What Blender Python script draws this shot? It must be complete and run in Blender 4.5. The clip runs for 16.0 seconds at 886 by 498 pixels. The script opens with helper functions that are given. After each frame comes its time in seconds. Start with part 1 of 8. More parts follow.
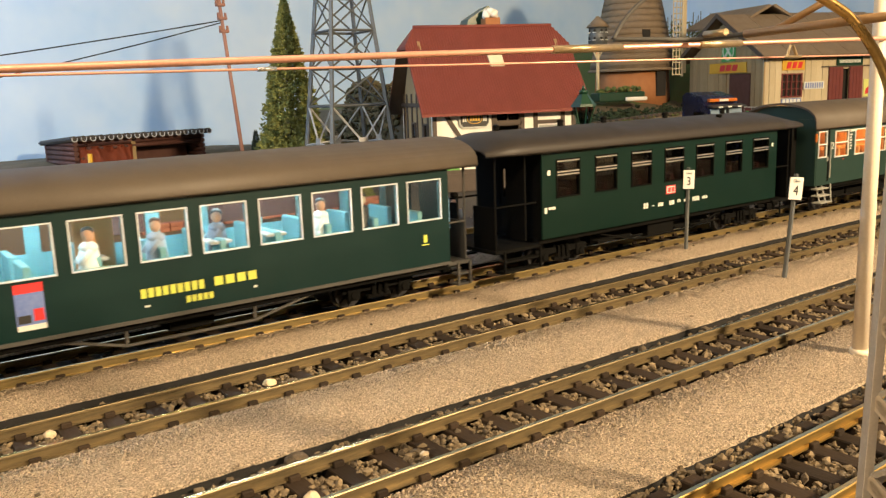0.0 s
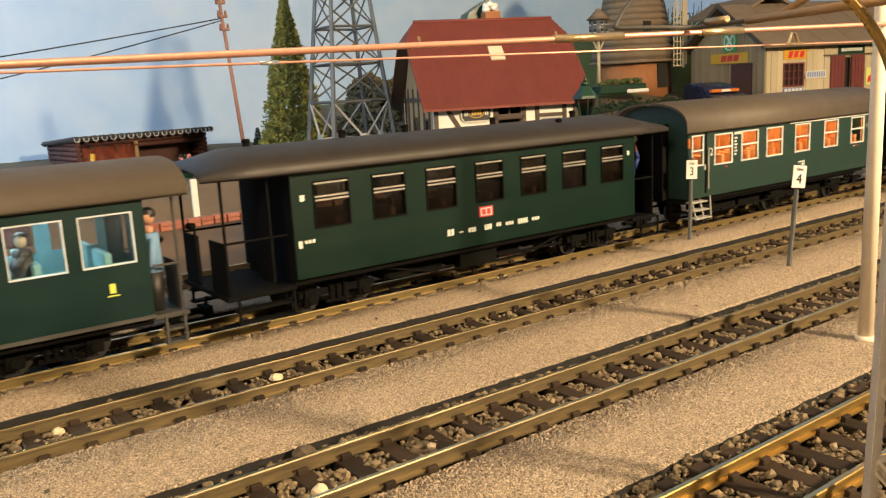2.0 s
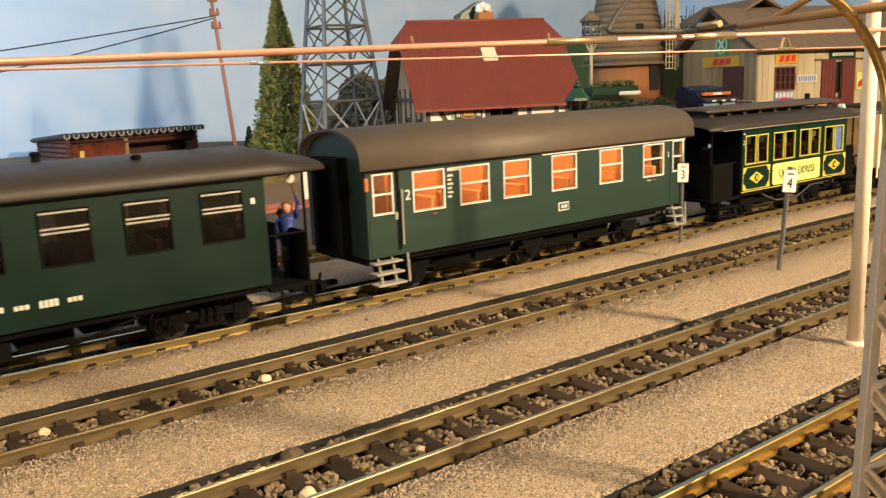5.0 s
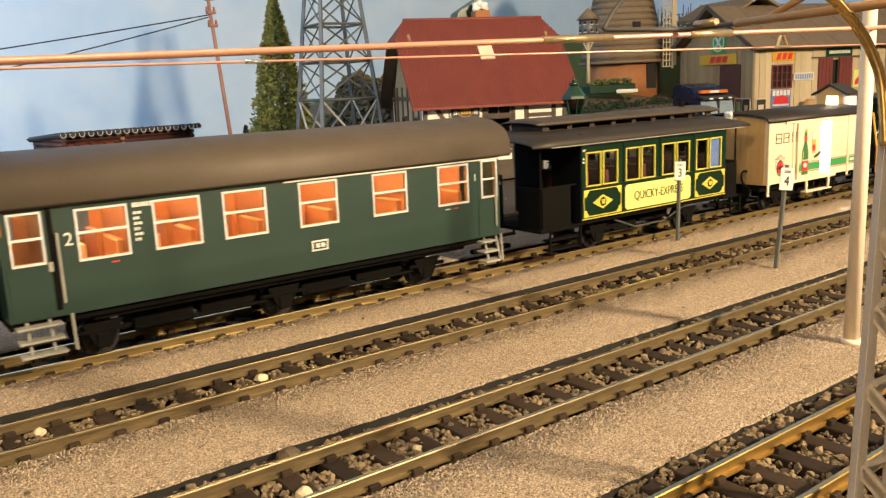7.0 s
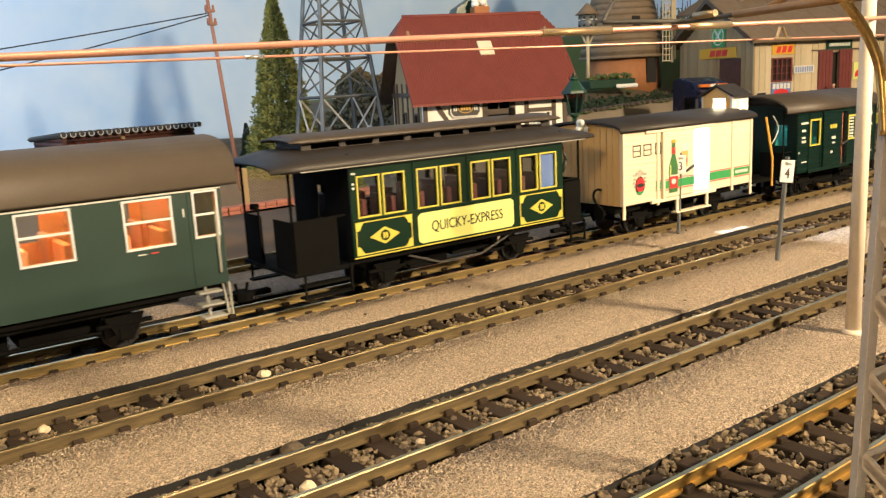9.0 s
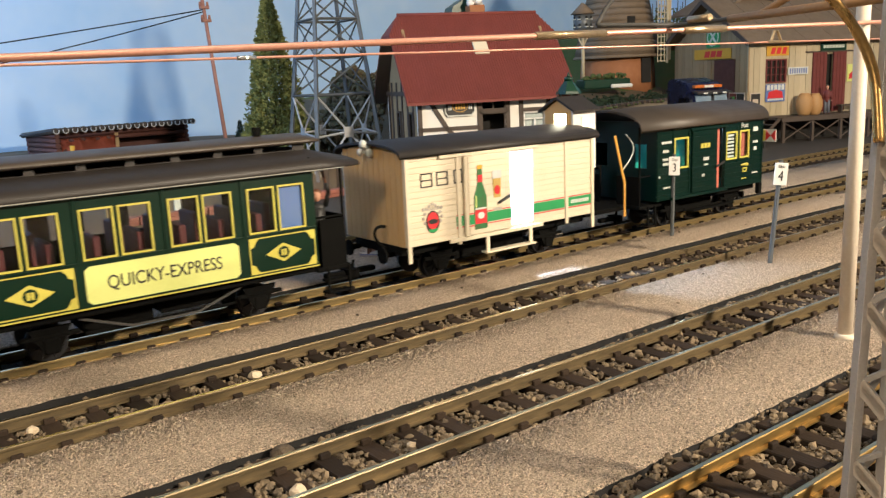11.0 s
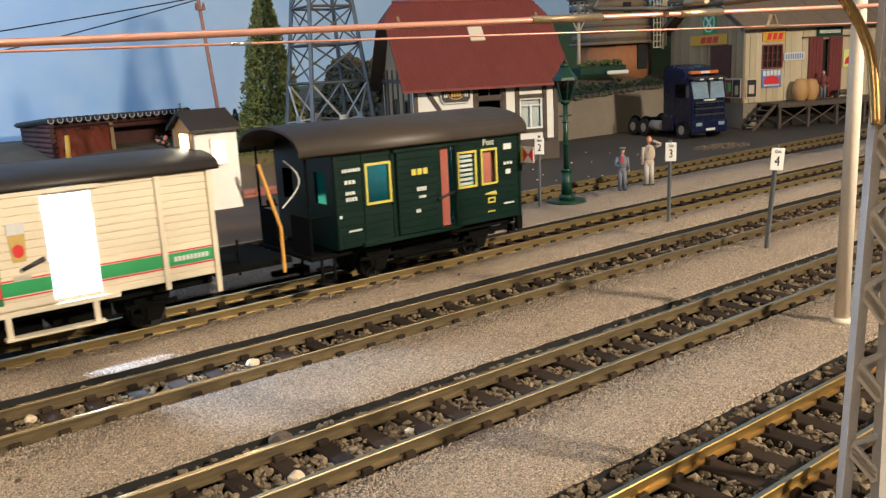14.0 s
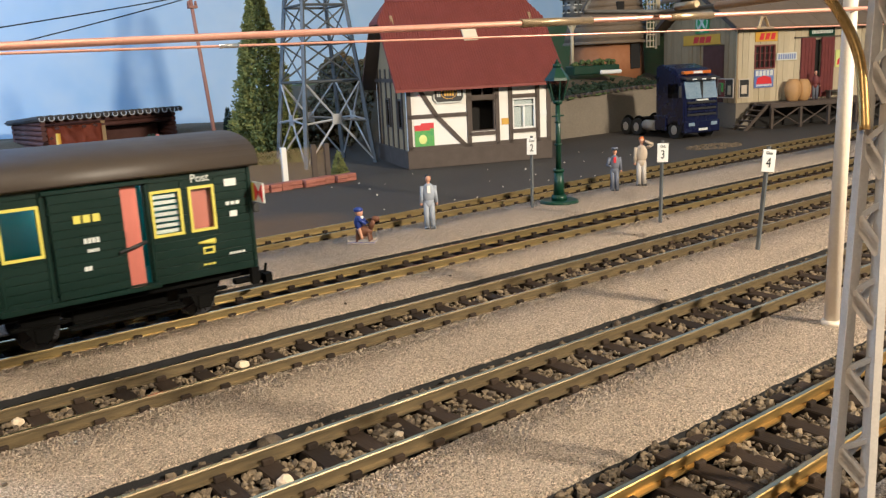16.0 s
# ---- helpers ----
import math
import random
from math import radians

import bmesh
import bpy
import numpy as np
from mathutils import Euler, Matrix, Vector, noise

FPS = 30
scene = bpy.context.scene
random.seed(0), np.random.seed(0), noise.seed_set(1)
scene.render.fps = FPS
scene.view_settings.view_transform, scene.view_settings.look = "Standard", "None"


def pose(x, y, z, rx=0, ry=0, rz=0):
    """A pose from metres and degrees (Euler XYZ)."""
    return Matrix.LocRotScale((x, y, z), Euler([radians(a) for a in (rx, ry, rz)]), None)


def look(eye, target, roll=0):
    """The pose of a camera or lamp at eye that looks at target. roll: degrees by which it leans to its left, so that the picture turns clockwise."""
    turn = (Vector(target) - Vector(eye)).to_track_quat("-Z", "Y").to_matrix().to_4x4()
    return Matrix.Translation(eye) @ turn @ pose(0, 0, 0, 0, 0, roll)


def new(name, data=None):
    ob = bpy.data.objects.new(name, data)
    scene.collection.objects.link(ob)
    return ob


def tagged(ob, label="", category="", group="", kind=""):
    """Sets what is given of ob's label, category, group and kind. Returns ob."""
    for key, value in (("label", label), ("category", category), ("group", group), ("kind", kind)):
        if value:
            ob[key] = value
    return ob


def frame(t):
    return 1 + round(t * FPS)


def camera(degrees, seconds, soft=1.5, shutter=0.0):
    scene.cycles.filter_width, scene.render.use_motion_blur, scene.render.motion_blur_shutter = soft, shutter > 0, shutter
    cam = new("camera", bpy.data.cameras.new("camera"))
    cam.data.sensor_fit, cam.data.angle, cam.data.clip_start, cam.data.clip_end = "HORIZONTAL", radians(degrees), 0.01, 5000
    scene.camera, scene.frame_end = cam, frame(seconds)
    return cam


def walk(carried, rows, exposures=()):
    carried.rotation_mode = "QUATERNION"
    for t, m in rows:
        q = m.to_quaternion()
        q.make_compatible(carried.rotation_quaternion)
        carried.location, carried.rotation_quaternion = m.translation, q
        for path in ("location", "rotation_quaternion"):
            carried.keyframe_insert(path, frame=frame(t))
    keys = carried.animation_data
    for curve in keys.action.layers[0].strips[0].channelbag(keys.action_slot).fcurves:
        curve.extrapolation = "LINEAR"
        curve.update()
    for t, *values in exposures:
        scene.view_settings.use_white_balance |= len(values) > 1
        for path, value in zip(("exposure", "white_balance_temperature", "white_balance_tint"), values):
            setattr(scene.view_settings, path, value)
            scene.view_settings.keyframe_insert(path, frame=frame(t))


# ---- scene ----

# ---- camera and its path ----
cam = camera(56.2, 16.0, 1.35, 0.4)
PATH = [
    (0.0, (-0.0066, -0.0026, 0.2053), (0.5731, 0.7902, 0.0169), -2.11),
    (0.5, (-0.0072, -0.0031, 0.2049), (0.5734, 0.7895, 0.0186), -2.24),
    (1.0, (-0.0073, -0.0027, 0.2042), (0.5725, 0.7900, 0.0163), -2.57),
    (1.5, (-0.0080, -0.0023, 0.2034), (0.5700, 0.7911, 0.0123), -2.76),
    (2.0, (-0.0077, -0.0031, 0.2032), (0.5680, 0.7914, 0.0099), -3.00),
    (2.5, (-0.0088, -0.0038, 0.2038), (0.5689, 0.7903, 0.0147), -3.08),
    (3.0, (-0.0075, -0.0026, 0.2041), (0.5740, 0.7897, 0.0189), -2.97),
    (3.5, (-0.0064, -0.0021, 0.2046), (0.5773, 0.7885, 0.0192), -2.58),
    (4.0, (-0.0061, -0.0014, 0.2042), (0.5784, 0.7880, 0.0167), -2.25),
    (6.5, (-0.0060, -0.0016, 0.2041), (0.5783, 0.7853, 0.0056), -2.81),
    (7.0, (-0.0048, -0.0011, 0.2042), (0.5814, 0.7851, 0.0083), -2.48),
    (7.5, (-0.0049, -0.0017, 0.2054), (0.5826, 0.7840, 0.0115), -2.42),
    (8.0, (-0.0053, -0.0018, 0.2047), (0.5814, 0.7842, 0.0096), -2.69),
    (8.5, (-0.0056, -0.0025, 0.2037), (0.5793, 0.7841, 0.0059), -2.88),
    (9.0, (-0.0056, -0.0021, 0.2027), (0.5788, 0.7845, 0.0033), -3.02),
    (11.5, (-0.0028, -0.0005, 0.2054), (0.5875, 0.7805, 0.0017), -2.49),
    (12.0, (-0.0029, -0.0005, 0.2056), (0.5878, 0.7797, -0.0006), -2.53),
    (12.5, (-0.0030, -0.0005, 0.2057), (0.5874, 0.7791, -0.0032), -2.56),
    (13.0, (-0.0026, -0.0004, 0.2059), (0.5879, 0.7788, -0.0041), -2.60),
    (13.5, (-0.0026, -0.0005, 0.2049), (0.5881, 0.7780, -0.0073), -2.70),
    (14.0, (-0.0031, -0.0002, 0.2035), (0.5875, 0.7773, -0.0125), -2.87),
    (14.5, (-0.0027, -0.0003, 0.2041), (0.5872, 0.7769, -0.0148), -2.95),
    (15.0, (-0.0023, -0.0004, 0.2049), (0.5899, 0.7757, -0.0120), -2.71),
    (15.5, (-0.0004, 0.0002, 0.2054), (0.5951, 0.7739, -0.0109), -2.51),
    (16.0, (0.0000, 0.0000, 0.2057), (0.5963, 0.7725, -0.0127), -2.68),
]
EXPOSURES = [(0.0, 0.20, 6420, 8), (1.5, 0.12, 6400, 8), (3.5, 0.15, 6300, 9), (9.2, 0.17, 5980, 8), (11.4, -0.17, 5080, 8), (13.0, -0.30, 5060, 8), (14.0, -0.32, 5100, 8), (15.0, -0.30, 5100, 8), (15.5, -0.06, 5040, 8), (16.0, -0.02, 4980, 8)]
walk(cam, [(t, look(eye, target, roll)) for t, eye, target, roll in PATH], EXPOSURES)

# ---- world and lamps ----
world = bpy.data.worlds.new("room_air")
scene.world = world
world.use_nodes = True
sky = world.node_tree.nodes.new("ShaderNodeTexSky")
sky.sky_type, sky.sun_disc, sky.sun_elevation, sky.sun_rotation = "NISHITA", False, radians(35), radians(200)
world.node_tree.links.new(sky.outputs[0], world.node_tree.nodes["Background"].inputs[0])
world.node_tree.nodes["Background"].inputs[1].default_value = 0.1


def area_lamp(name, eye, target, size, size_y, power, colour):
    data = bpy.data.lights.new(name, "AREA")
    data.shape, data.size, data.size_y, data.energy, data.color = "RECTANGLE", size, size_y, power, colour
    ob = new(name, data)
    ob.matrix_world = look(eye, target)
    return ob


area_lamp("standing_lamp", (1.12, -1.32, 1.05), (0.75, 0.9, 0.05), 0.14, 0.14, 114, (1.0, 0.72, 0.42))
area_lamp("ceiling_lamp", (-0.75, -0.15, 2.3), (0.5, 0.95, 0), 1.2, 0.6, 14, (1.0, 0.80, 0.54))
area_lamp("wall_lamp", (-1.55, -0.55, 1.30), (0.6, 0.9, 0.05), 0.30, 0.25, 23, (1.0, 0.72, 0.42))
# Cool fill lamp added to brighten the painted sky from out of view.
area_lamp("backdrop_fill", (-1.92, 1.70, 1.20), (-1.45, 2.80, 1.20), 1.0, 0.8, 112, (0.55, 0.77, 1.0))

# ---- materials ----


def principled(name):
    m = bpy.data.materials.new(name)
    m.use_nodes = True
    t = m.node_tree
    return m, t, t.nodes["Principled BSDF"]


def rgb(c):
    return (c[0], c[1], c[2], 1.0)


def surface(name, base, other=None, scale=60.0, fine=900.0, rough=0.55, metal=0.0, bump=0.1, amount=0.6, island=False, obrand=False, spec=0.5, glow=None, power=0.0, stretch=(1, 1, 1)):
    """Paint, plastic, wood or stone with variation at a coarse and a fine scale."""
    m, t, p = principled(name)
    N, L = t.nodes, t.links
    other = other or tuple(c * 0.6 for c in base)
    co = N.new("ShaderNodeTexCoord")
    mp = N.new("ShaderNodeMapping")
    mp.inputs["Scale"].default_value = stretch
    L.new(co.outputs["Object"], mp.inputs[0])
    a = N.new("ShaderNodeTexNoise")
    a.inputs["Scale"].default_value, a.inputs["Detail"].default_value = scale, 4
    b = N.new("ShaderNodeTexNoise")
    b.inputs["Scale"].default_value, b.inputs["Detail"].default_value = fine, 2
    L.new(mp.outputs[0], a.inputs["Vector"])
    L.new(mp.outputs[0], b.inputs["Vector"])
    mix = N.new("ShaderNodeMath")
    mix.operation = "MULTIPLY_ADD"
    mix.inputs[1].default_value = 0.5
    L.new(a.outputs[0], mix.inputs[0])
    half = N.new("ShaderNodeMath")
    half.operation = "MULTIPLY"
    half.inputs[1].default_value = 0.5
    L.new(b.outputs[0], half.inputs[0])
    L.new(half.outputs[0], mix.inputs[2])
    ramp = N.new("ShaderNodeMapRange")
    ramp.inputs[1].default_value, ramp.inputs[2].default_value = 0.32, 0.68
    ramp.inputs[3].default_value, ramp.inputs[4].default_value = 0.0, amount
    L.new(mix.outputs[0], ramp.inputs[0])
    last = ramp.outputs[0]
    if island or obrand:
        src = N.new("ShaderNodeNewGeometry").outputs["Random Per Island"] if island else N.new("ShaderNodeObjectInfo").outputs["Random"]
        add = N.new("ShaderNodeMath")
        add.operation, add.use_clamp = "MULTIPLY_ADD", True
        add.inputs[1].default_value = 0.7
        L.new(src, add.inputs[0])
        L.new(last, add.inputs[2])
        last = add.outputs[0]
    col = N.new("ShaderNodeMix")
    col.data_type = "RGBA"
    col.inputs[6].default_value, col.inputs[7].default_value = rgb(base), rgb(other)
    L.new(last, col.inputs[0])
    L.new(col.outputs[2], p.inputs["Base Color"])
    p.inputs["Metallic"].default_value = metal
    p.inputs["Specular IOR Level"].default_value = spec
    r = N.new("ShaderNodeMapRange")
    r.inputs[3].default_value, r.inputs[4].default_value = max(0.02, rough - 0.1), min(1.0, rough + 0.12)
    L.new(a.outputs[0], r.inputs[0])
    L.new(r.outputs[0], p.inputs["Roughness"])
    if bump:
        bp = N.new("ShaderNodeBump")
        bp.inputs["Strength"].default_value, bp.inputs["Distance"].default_value = bump, 0.0008
        L.new(b.outputs[0], bp.inputs["Height"])
        L.new(bp.outputs[0], p.inputs["Normal"])
    if glow:
        p.inputs["Emission Color"].default_value, p.inputs["Emission Strength"].default_value = rgb(glow), power
    return m


def gravel_material(name, light, dark, cell, stain):
    """Fine chippings: each grain its own tone and height, with broad stains."""
    m, t, p = principled(name)
    N, L = t.nodes, t.links
    co = N.new("ShaderNodeTexCoord")
    v = N.new("ShaderNodeTexVoronoi")
    v.inputs["Scale"].default_value = cell
    L.new(co.outputs["Object"], v.inputs["Vector"])
    n = N.new("ShaderNodeTexNoise")
    n.inputs["Scale"].default_value, n.inputs["Detail"].default_value = 9, 5
    L.new(co.outputs["Object"], n.inputs["Vector"])
    sep = N.new("ShaderNodeSeparateColor")
    L.new(v.outputs["Color"], sep.inputs[0])
    ramp = N.new("ShaderNodeValToRGB")
    e = ramp.color_ramp.elements
    e[0].position, e[0].color = 0.0, rgb(dark)
    e[1].position, e[1].color = 0.3, rgb(tuple(0.62 * a + 0.38 * b for a, b in zip(light, dark)))
    for pos, c in ((0.7, light), (1.0, tuple(min(1, 1.7 * x) for x in light))):
        k = e.new(pos)
        k.color = rgb(c)
    L.new(sep.outputs[0], ramp.inputs[0])
    mr = N.new("ShaderNodeMapRange")
    mr.inputs[1].default_value, mr.inputs[2].default_value, mr.inputs[3].default_value, mr.inputs[4].default_value = 0.42, 0.7, 0.0, 0.28
    L.new(n.outputs[0], mr.inputs[0])
    col = N.new("ShaderNodeMix")
    col.data_type, col.blend_type = "RGBA", "MULTIPLY"
    L.new(mr.outputs[0], col.inputs[0])
    L.new(ramp.outputs[0], col.inputs[6])
    col.inputs[7].default_value = rgb(stain)
    L.new(col.outputs[2], p.inputs["Base Color"])
    p.inputs["Roughness"].default_value = 0.8
    bp = N.new("ShaderNodeBump")
    bp.invert = True
    bp.inputs["Strength"].default_value, bp.inputs["Distance"].default_value = 1.0, 0.0022
    L.new(v.outputs["Distance"], bp.inputs["Height"])
    L.new(bp.outputs[0], p.inputs["Normal"])
    return m


def glass_material(name, tint=(0.9, 0.95, 0.95), rough=0.02):
    m, t, p = principled(name)
    t.nodes.remove(p)
    out = t.nodes["Material Output"]
    g = t.nodes.new("ShaderNodeBsdfGlossy")
    g.inputs["Roughness"].default_value = rough
    tr = t.nodes.new("ShaderNodeBsdfTransparent")
    tr.inputs[0].default_value = rgb(tint)
    mx = t.nodes.new("ShaderNodeMixShader")
    lw = t.nodes.new("ShaderNodeLayerWeight")
    lw.inputs[0].default_value = 0.5
    pw = t.nodes.new("ShaderNodeMath")
    pw.operation = "POWER"
    pw.inputs[1].default_value = 4.0
    sc = t.nodes.new("ShaderNodeMath")
    sc.operation = "MULTIPLY_ADD"
    sc.inputs[1].default_value, sc.inputs[2].default_value = 0.5, 0.025
    t.links.new(lw.outputs["Facing"], pw.inputs[0])
    t.links.new(pw.outputs[0], sc.inputs[0])
    t.links.new(sc.outputs[0], mx.inputs[0])
    t.links.new(tr.outputs[0], mx.inputs[1])
    t.links.new(g.outputs[0], mx.inputs[2])
    t.links.new(mx.outputs[0], out.inputs[0])
    return m


M = {}
M["gravel"] = gravel_material("sandy_gravel", (0.56, 0.455, 0.34), (0.13, 0.10, 0.072), 1150, (0.62, 0.56, 0.5))
# Felt of the layout board; on platform edges it paints the gravel's shade.
M["felt"] = surface("dark_felt_and_edge_shade", (0.014, 0.014, 0.015), (0.035, 0.033, 0.031), 90, 1400, 0.95, bump=0.5, spec=0.1)
M["grain"] = surface("sandy_grain", (0.76, 0.62, 0.46), (0.21, 0.160, 0.110), 300, 1500, 0.55, bump=0.1, amount=0.4, island=True)
M["stone"] = surface("ballast_stone", (0.30, 0.225, 0.130), (0.070, 0.053, 0.035), 120, 900, 0.85, bump=0.4, island=True)
M["pebble"] = surface("pale_pebble", (0.68, 0.58, 0.42), (0.5, 0.36, 0.2), 160, 900, 0.7, bump=0.3)
M["rail"] = surface("dull_brass_rail", (0.27, 0.205, 0.105), (0.10, 0.08, 0.05), 45, 500, 0.42, 0.6, 0.15, 0.9, stretch=(0.12, 1, 1))
M["rail_top"] = surface("polished_rail_head", (0.86, 0.72, 0.42), (0.50, 0.40, 0.22), 30, 400, 0.22, 1.0, 0.05, 0.8, stretch=(0.1, 1, 1))
M["rail_gold"] = surface("clean_brass_rail", (0.62, 0.42, 0.13), (0.30, 0.20, 0.07), 45, 500, 0.34, 0.85, 0.1, 0.8, stretch=(0.12, 1, 1))
M["sleeper"] = surface("brown_plastic_sleeper", (0.050, 0.033, 0.021), (0.020, 0.014, 0.010), 70, 700, 0.75, bump=0.35, spec=0.2, obrand=True, stretch=(1, 0.15, 1))
M["yard"] = surface("dark_yard_surface", (0.034, 0.030, 0.027), (0.075, 0.062, 0.048), 7, 500, 0.75, bump=0.4, amount=0.7)


def earth_over(m, tone, x_full, x_none):
    """A brown tone spread over the near end of a dark surface, with a ragged edge."""
    t = m.node_tree
    N, L = t.nodes, t.links
    p = N["Principled BSDF"]
    under = p.inputs["Base Color"].links[0].from_socket
    co = N.new("ShaderNodeTexCoord")
    xyz = N.new("ShaderNodeSeparateXYZ")
    L.new(co.outputs["Object"], xyz.inputs[0])
    n = N.new("ShaderNodeTexNoise")
    n.inputs["Scale"].default_value, n.inputs["Detail"].default_value = 5, 6
    L.new(co.outputs["Object"], n.inputs["Vector"])
    add = N.new("ShaderNodeMath")
    add.operation = "MULTIPLY_ADD"
    add.inputs[1].default_value = 0.5
    L.new(n.outputs[0], add.inputs[0])
    L.new(xyz.outputs[0], add.inputs[2])
    mr = N.new("ShaderNodeMapRange")
    mr.inputs[1].default_value, mr.inputs[2].default_value, mr.inputs[3].default_value, mr.inputs[4].default_value = x_full + 0.25, x_none + 0.25, 0.9, 0.0
    L.new(add.outputs[0], mr.inputs[0])
    mix = N.new("ShaderNodeMix")
    mix.data_type = "RGBA"
    mix.inputs[7].default_value = rgb(tone)
    L.new(mr.outputs[0], mix.inputs[0])
    L.new(under, mix.inputs[6])
    L.new(mix.outputs[2], p.inputs["Base Color"])


earth_over(M["yard"], (0.165, 0.088, 0.028), 0.40, 0.62)
M["hill"] = surface("earth_and_scatter", (0.14, 0.11, 0.075), (0.045, 0.042, 0.025), 11, 420, 0.95, bump=0.9, amount=0.9)
M["grass"] = surface("scatter_grass", (0.060, 0.110, 0.028), (0.095, 0.095, 0.035), 40, 600, 0.95, bump=1.0, amount=0.9)
M["sky_paint"] = surface("pale_blue_wall_paint", (0.36, 0.54, 0.80), (0.54, 0.66, 0.82), 0.9, 9, 0.9, bump=0.03, amount=0.9)
M["plaster"] = surface("room_wall_paint", (0.48, 0.43, 0.36), (0.42, 0.38, 0.32), 2, 60, 0.9, bump=0.05)
# Dark colour for unseen walls, chosen to swallow blue bounced light.
M["room_board"] = surface("dark_bounce_cutting_walling", (0.075, 0.055, 0.038), (0.045, 0.034, 0.025), 6, 120, 0.8, bump=0.1, stretch=(1, 1, 0.2))
M["copper"] = surface("copper_wire", (0.86, 0.46, 0.34), (0.68, 0.32, 0.22), 60, 700, 0.40, 0.55, 0.1)
M["brass"] = surface("brass_tube", (0.70, 0.45, 0.15), (0.38, 0.23, 0.08), 50, 600, 0.28, 0.9, 0.1)
M["solder"] = surface("solder", (0.52, 0.40, 0.24), (0.34, 0.25, 0.15), 300, 900, 0.35, 0.8, 0.4)
M["cream_post"] = surface("cream_painted_post", (0.74, 0.66, 0.54), (0.62, 0.52, 0.40), 40, 500, 0.5, bump=0.08)
M["mast_grey"] = surface("grey_painted_mast", (0.47, 0.43, 0.38), (0.33, 0.30, 0.26), 60, 700, 0.5, bump=0.1)
M["mast_strut"] = surface("beige_strut", (0.60, 0.52, 0.42), (0.45, 0.38, 0.30), 60, 700, 0.5, bump=0.1)
M["sign_white"] = surface("white_enamel", (0.80, 0.80, 0.78), (0.66, 0.64, 0.60), 90, 700, 0.4, bump=0.03, amount=0.4)
M["ink"] = surface("black_ink", (0.02, 0.02, 0.02), (0.035, 0.035, 0.035), 90, 700, 0.5, bump=0)
M["green_a"] = surface("blue_green_coach_paint", (0.0018, 0.017, 0.017), (0.0026, 0.022, 0.021), 25, 900, 0.40, bump=0.05, spec=0.3)
M["green_b"] = surface("dark_green_coach_paint", (0.0013, 0.0135, 0.0098), (0.0024, 0.017, 0.0125), 25, 900, 0.38, bump=0.05, spec=0.3)
M["green_c"] = surface("matt_green_coach_paint", (0.015, 0.037, 0.031), (0.020, 0.044, 0.037), 25, 900, 0.45, bump=0.05, spec=0.35)
M["green_d"] = surface("bottle_green_coach_paint", (0.0018, 0.017, 0.0085), (0.0032, 0.022, 0.011), 25, 900, 0.32, bump=0.05, spec=0.35)
M["green_e"] = surface("van_green_paint", (0.0011, 0.0132, 0.0092), (0.0020, 0.0168, 0.0116), 25, 900, 0.36, bump=0.08, spec=0.35)
M["roof_grey"] = surface("warm_grey_roof_paint", (0.085, 0.067, 0.049), (0.060, 0.047, 0.035), 30, 800, 0.6, bump=0.1)
M["roof_van"] = surface("brown_van_roof_paint", (0.056, 0.043, 0.031), (0.038, 0.029, 0.022), 30, 800, 0.5, bump=0.1)
M["roof_dark"] = surface("dark_brown_roof_paint", (0.024, 0.019, 0.016), (0.016, 0.013, 0.011), 30, 800, 0.55, bump=0.1)
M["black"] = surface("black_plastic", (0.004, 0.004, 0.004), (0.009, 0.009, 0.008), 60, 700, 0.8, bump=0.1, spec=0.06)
M["frame_grey"] = surface("grey_underframe", (0.07, 0.068, 0.064), (0.04, 0.038, 0.036), 60, 700, 0.55, bump=0.1)
M["wheel"] = surface("dark_wheel_metal", (0.05, 0.05, 0.055), (0.025, 0.025, 0.025), 60, 700, 0.4, 0.6, 0.1)
M["chrome"] = surface("bright_metal_trim", (0.78, 0.78, 0.78), (0.6, 0.6, 0.6), 60, 700, 0.22, 0.85, 0.0)
M["trim_white"] = surface("pale_window_trim", (0.64, 0.68, 0.72), (0.50, 0.55, 0.58), 60, 700, 0.4, 0.1, 0.0)
M["step_grey"] = surface("grey_step_plastic", (0.34, 0.34, 0.31), (0.22, 0.22, 0.20), 60, 700, 0.5, bump=0.1)
M["pane"] = glass_material("window_glass")
M["pane_dark"] = glass_material("smoked_window_glass", (0.30, 0.31, 0.30))
M["yellow"] = surface("yellow_paint", (0.62, 0.56, 0.08), (0.50, 0.44, 0.06), 60, 700, 0.4, bump=0.05)
M["lemon"] = surface("lemon_panel_paint", (0.72, 0.76, 0.24), (0.64, 0.68, 0.20), 60, 700, 0.4, bump=0.03)
M["letter_white"] = surface("white_lettering", (0.70, 0.72, 0.68), (0.5, 0.52, 0.5), 200, 900, 0.5, bump=0)
M["letter_green"] = surface("yellow_green_lettering", (0.58, 0.64, 0.10), (0.5, 0.55, 0.1), 200, 900, 0.5, bump=0)
M["red"] = surface("red_paint", (0.62, 0.035, 0.04), (0.5, 0.03, 0.03), 60, 700, 0.4, bump=0.03)
M["teal"] = surface("teal_interior_plastic", (0.19, 0.37, 0.38), (0.12, 0.26, 0.28), 50, 700, 0.5, bump=0.03)
M["teal_deep"] = surface("deep_teal_inner_paint", (0.04, 0.36, 0.28), (0.03, 0.26, 0.21), 50, 700, 0.5, bump=0.03)
M["shirt_blue"] = surface("light_blue_doll_shirt", (0.20, 0.36, 0.58), (0.15, 0.28, 0.46), 90, 700, 0.6, bump=0)
M["rail_mid"] = surface("worn_brass_rail", (0.46, 0.35, 0.15), (0.22, 0.17, 0.08), 45, 500, 0.36, 0.75, 0.12, 0.9, stretch=(0.12, 1, 1))
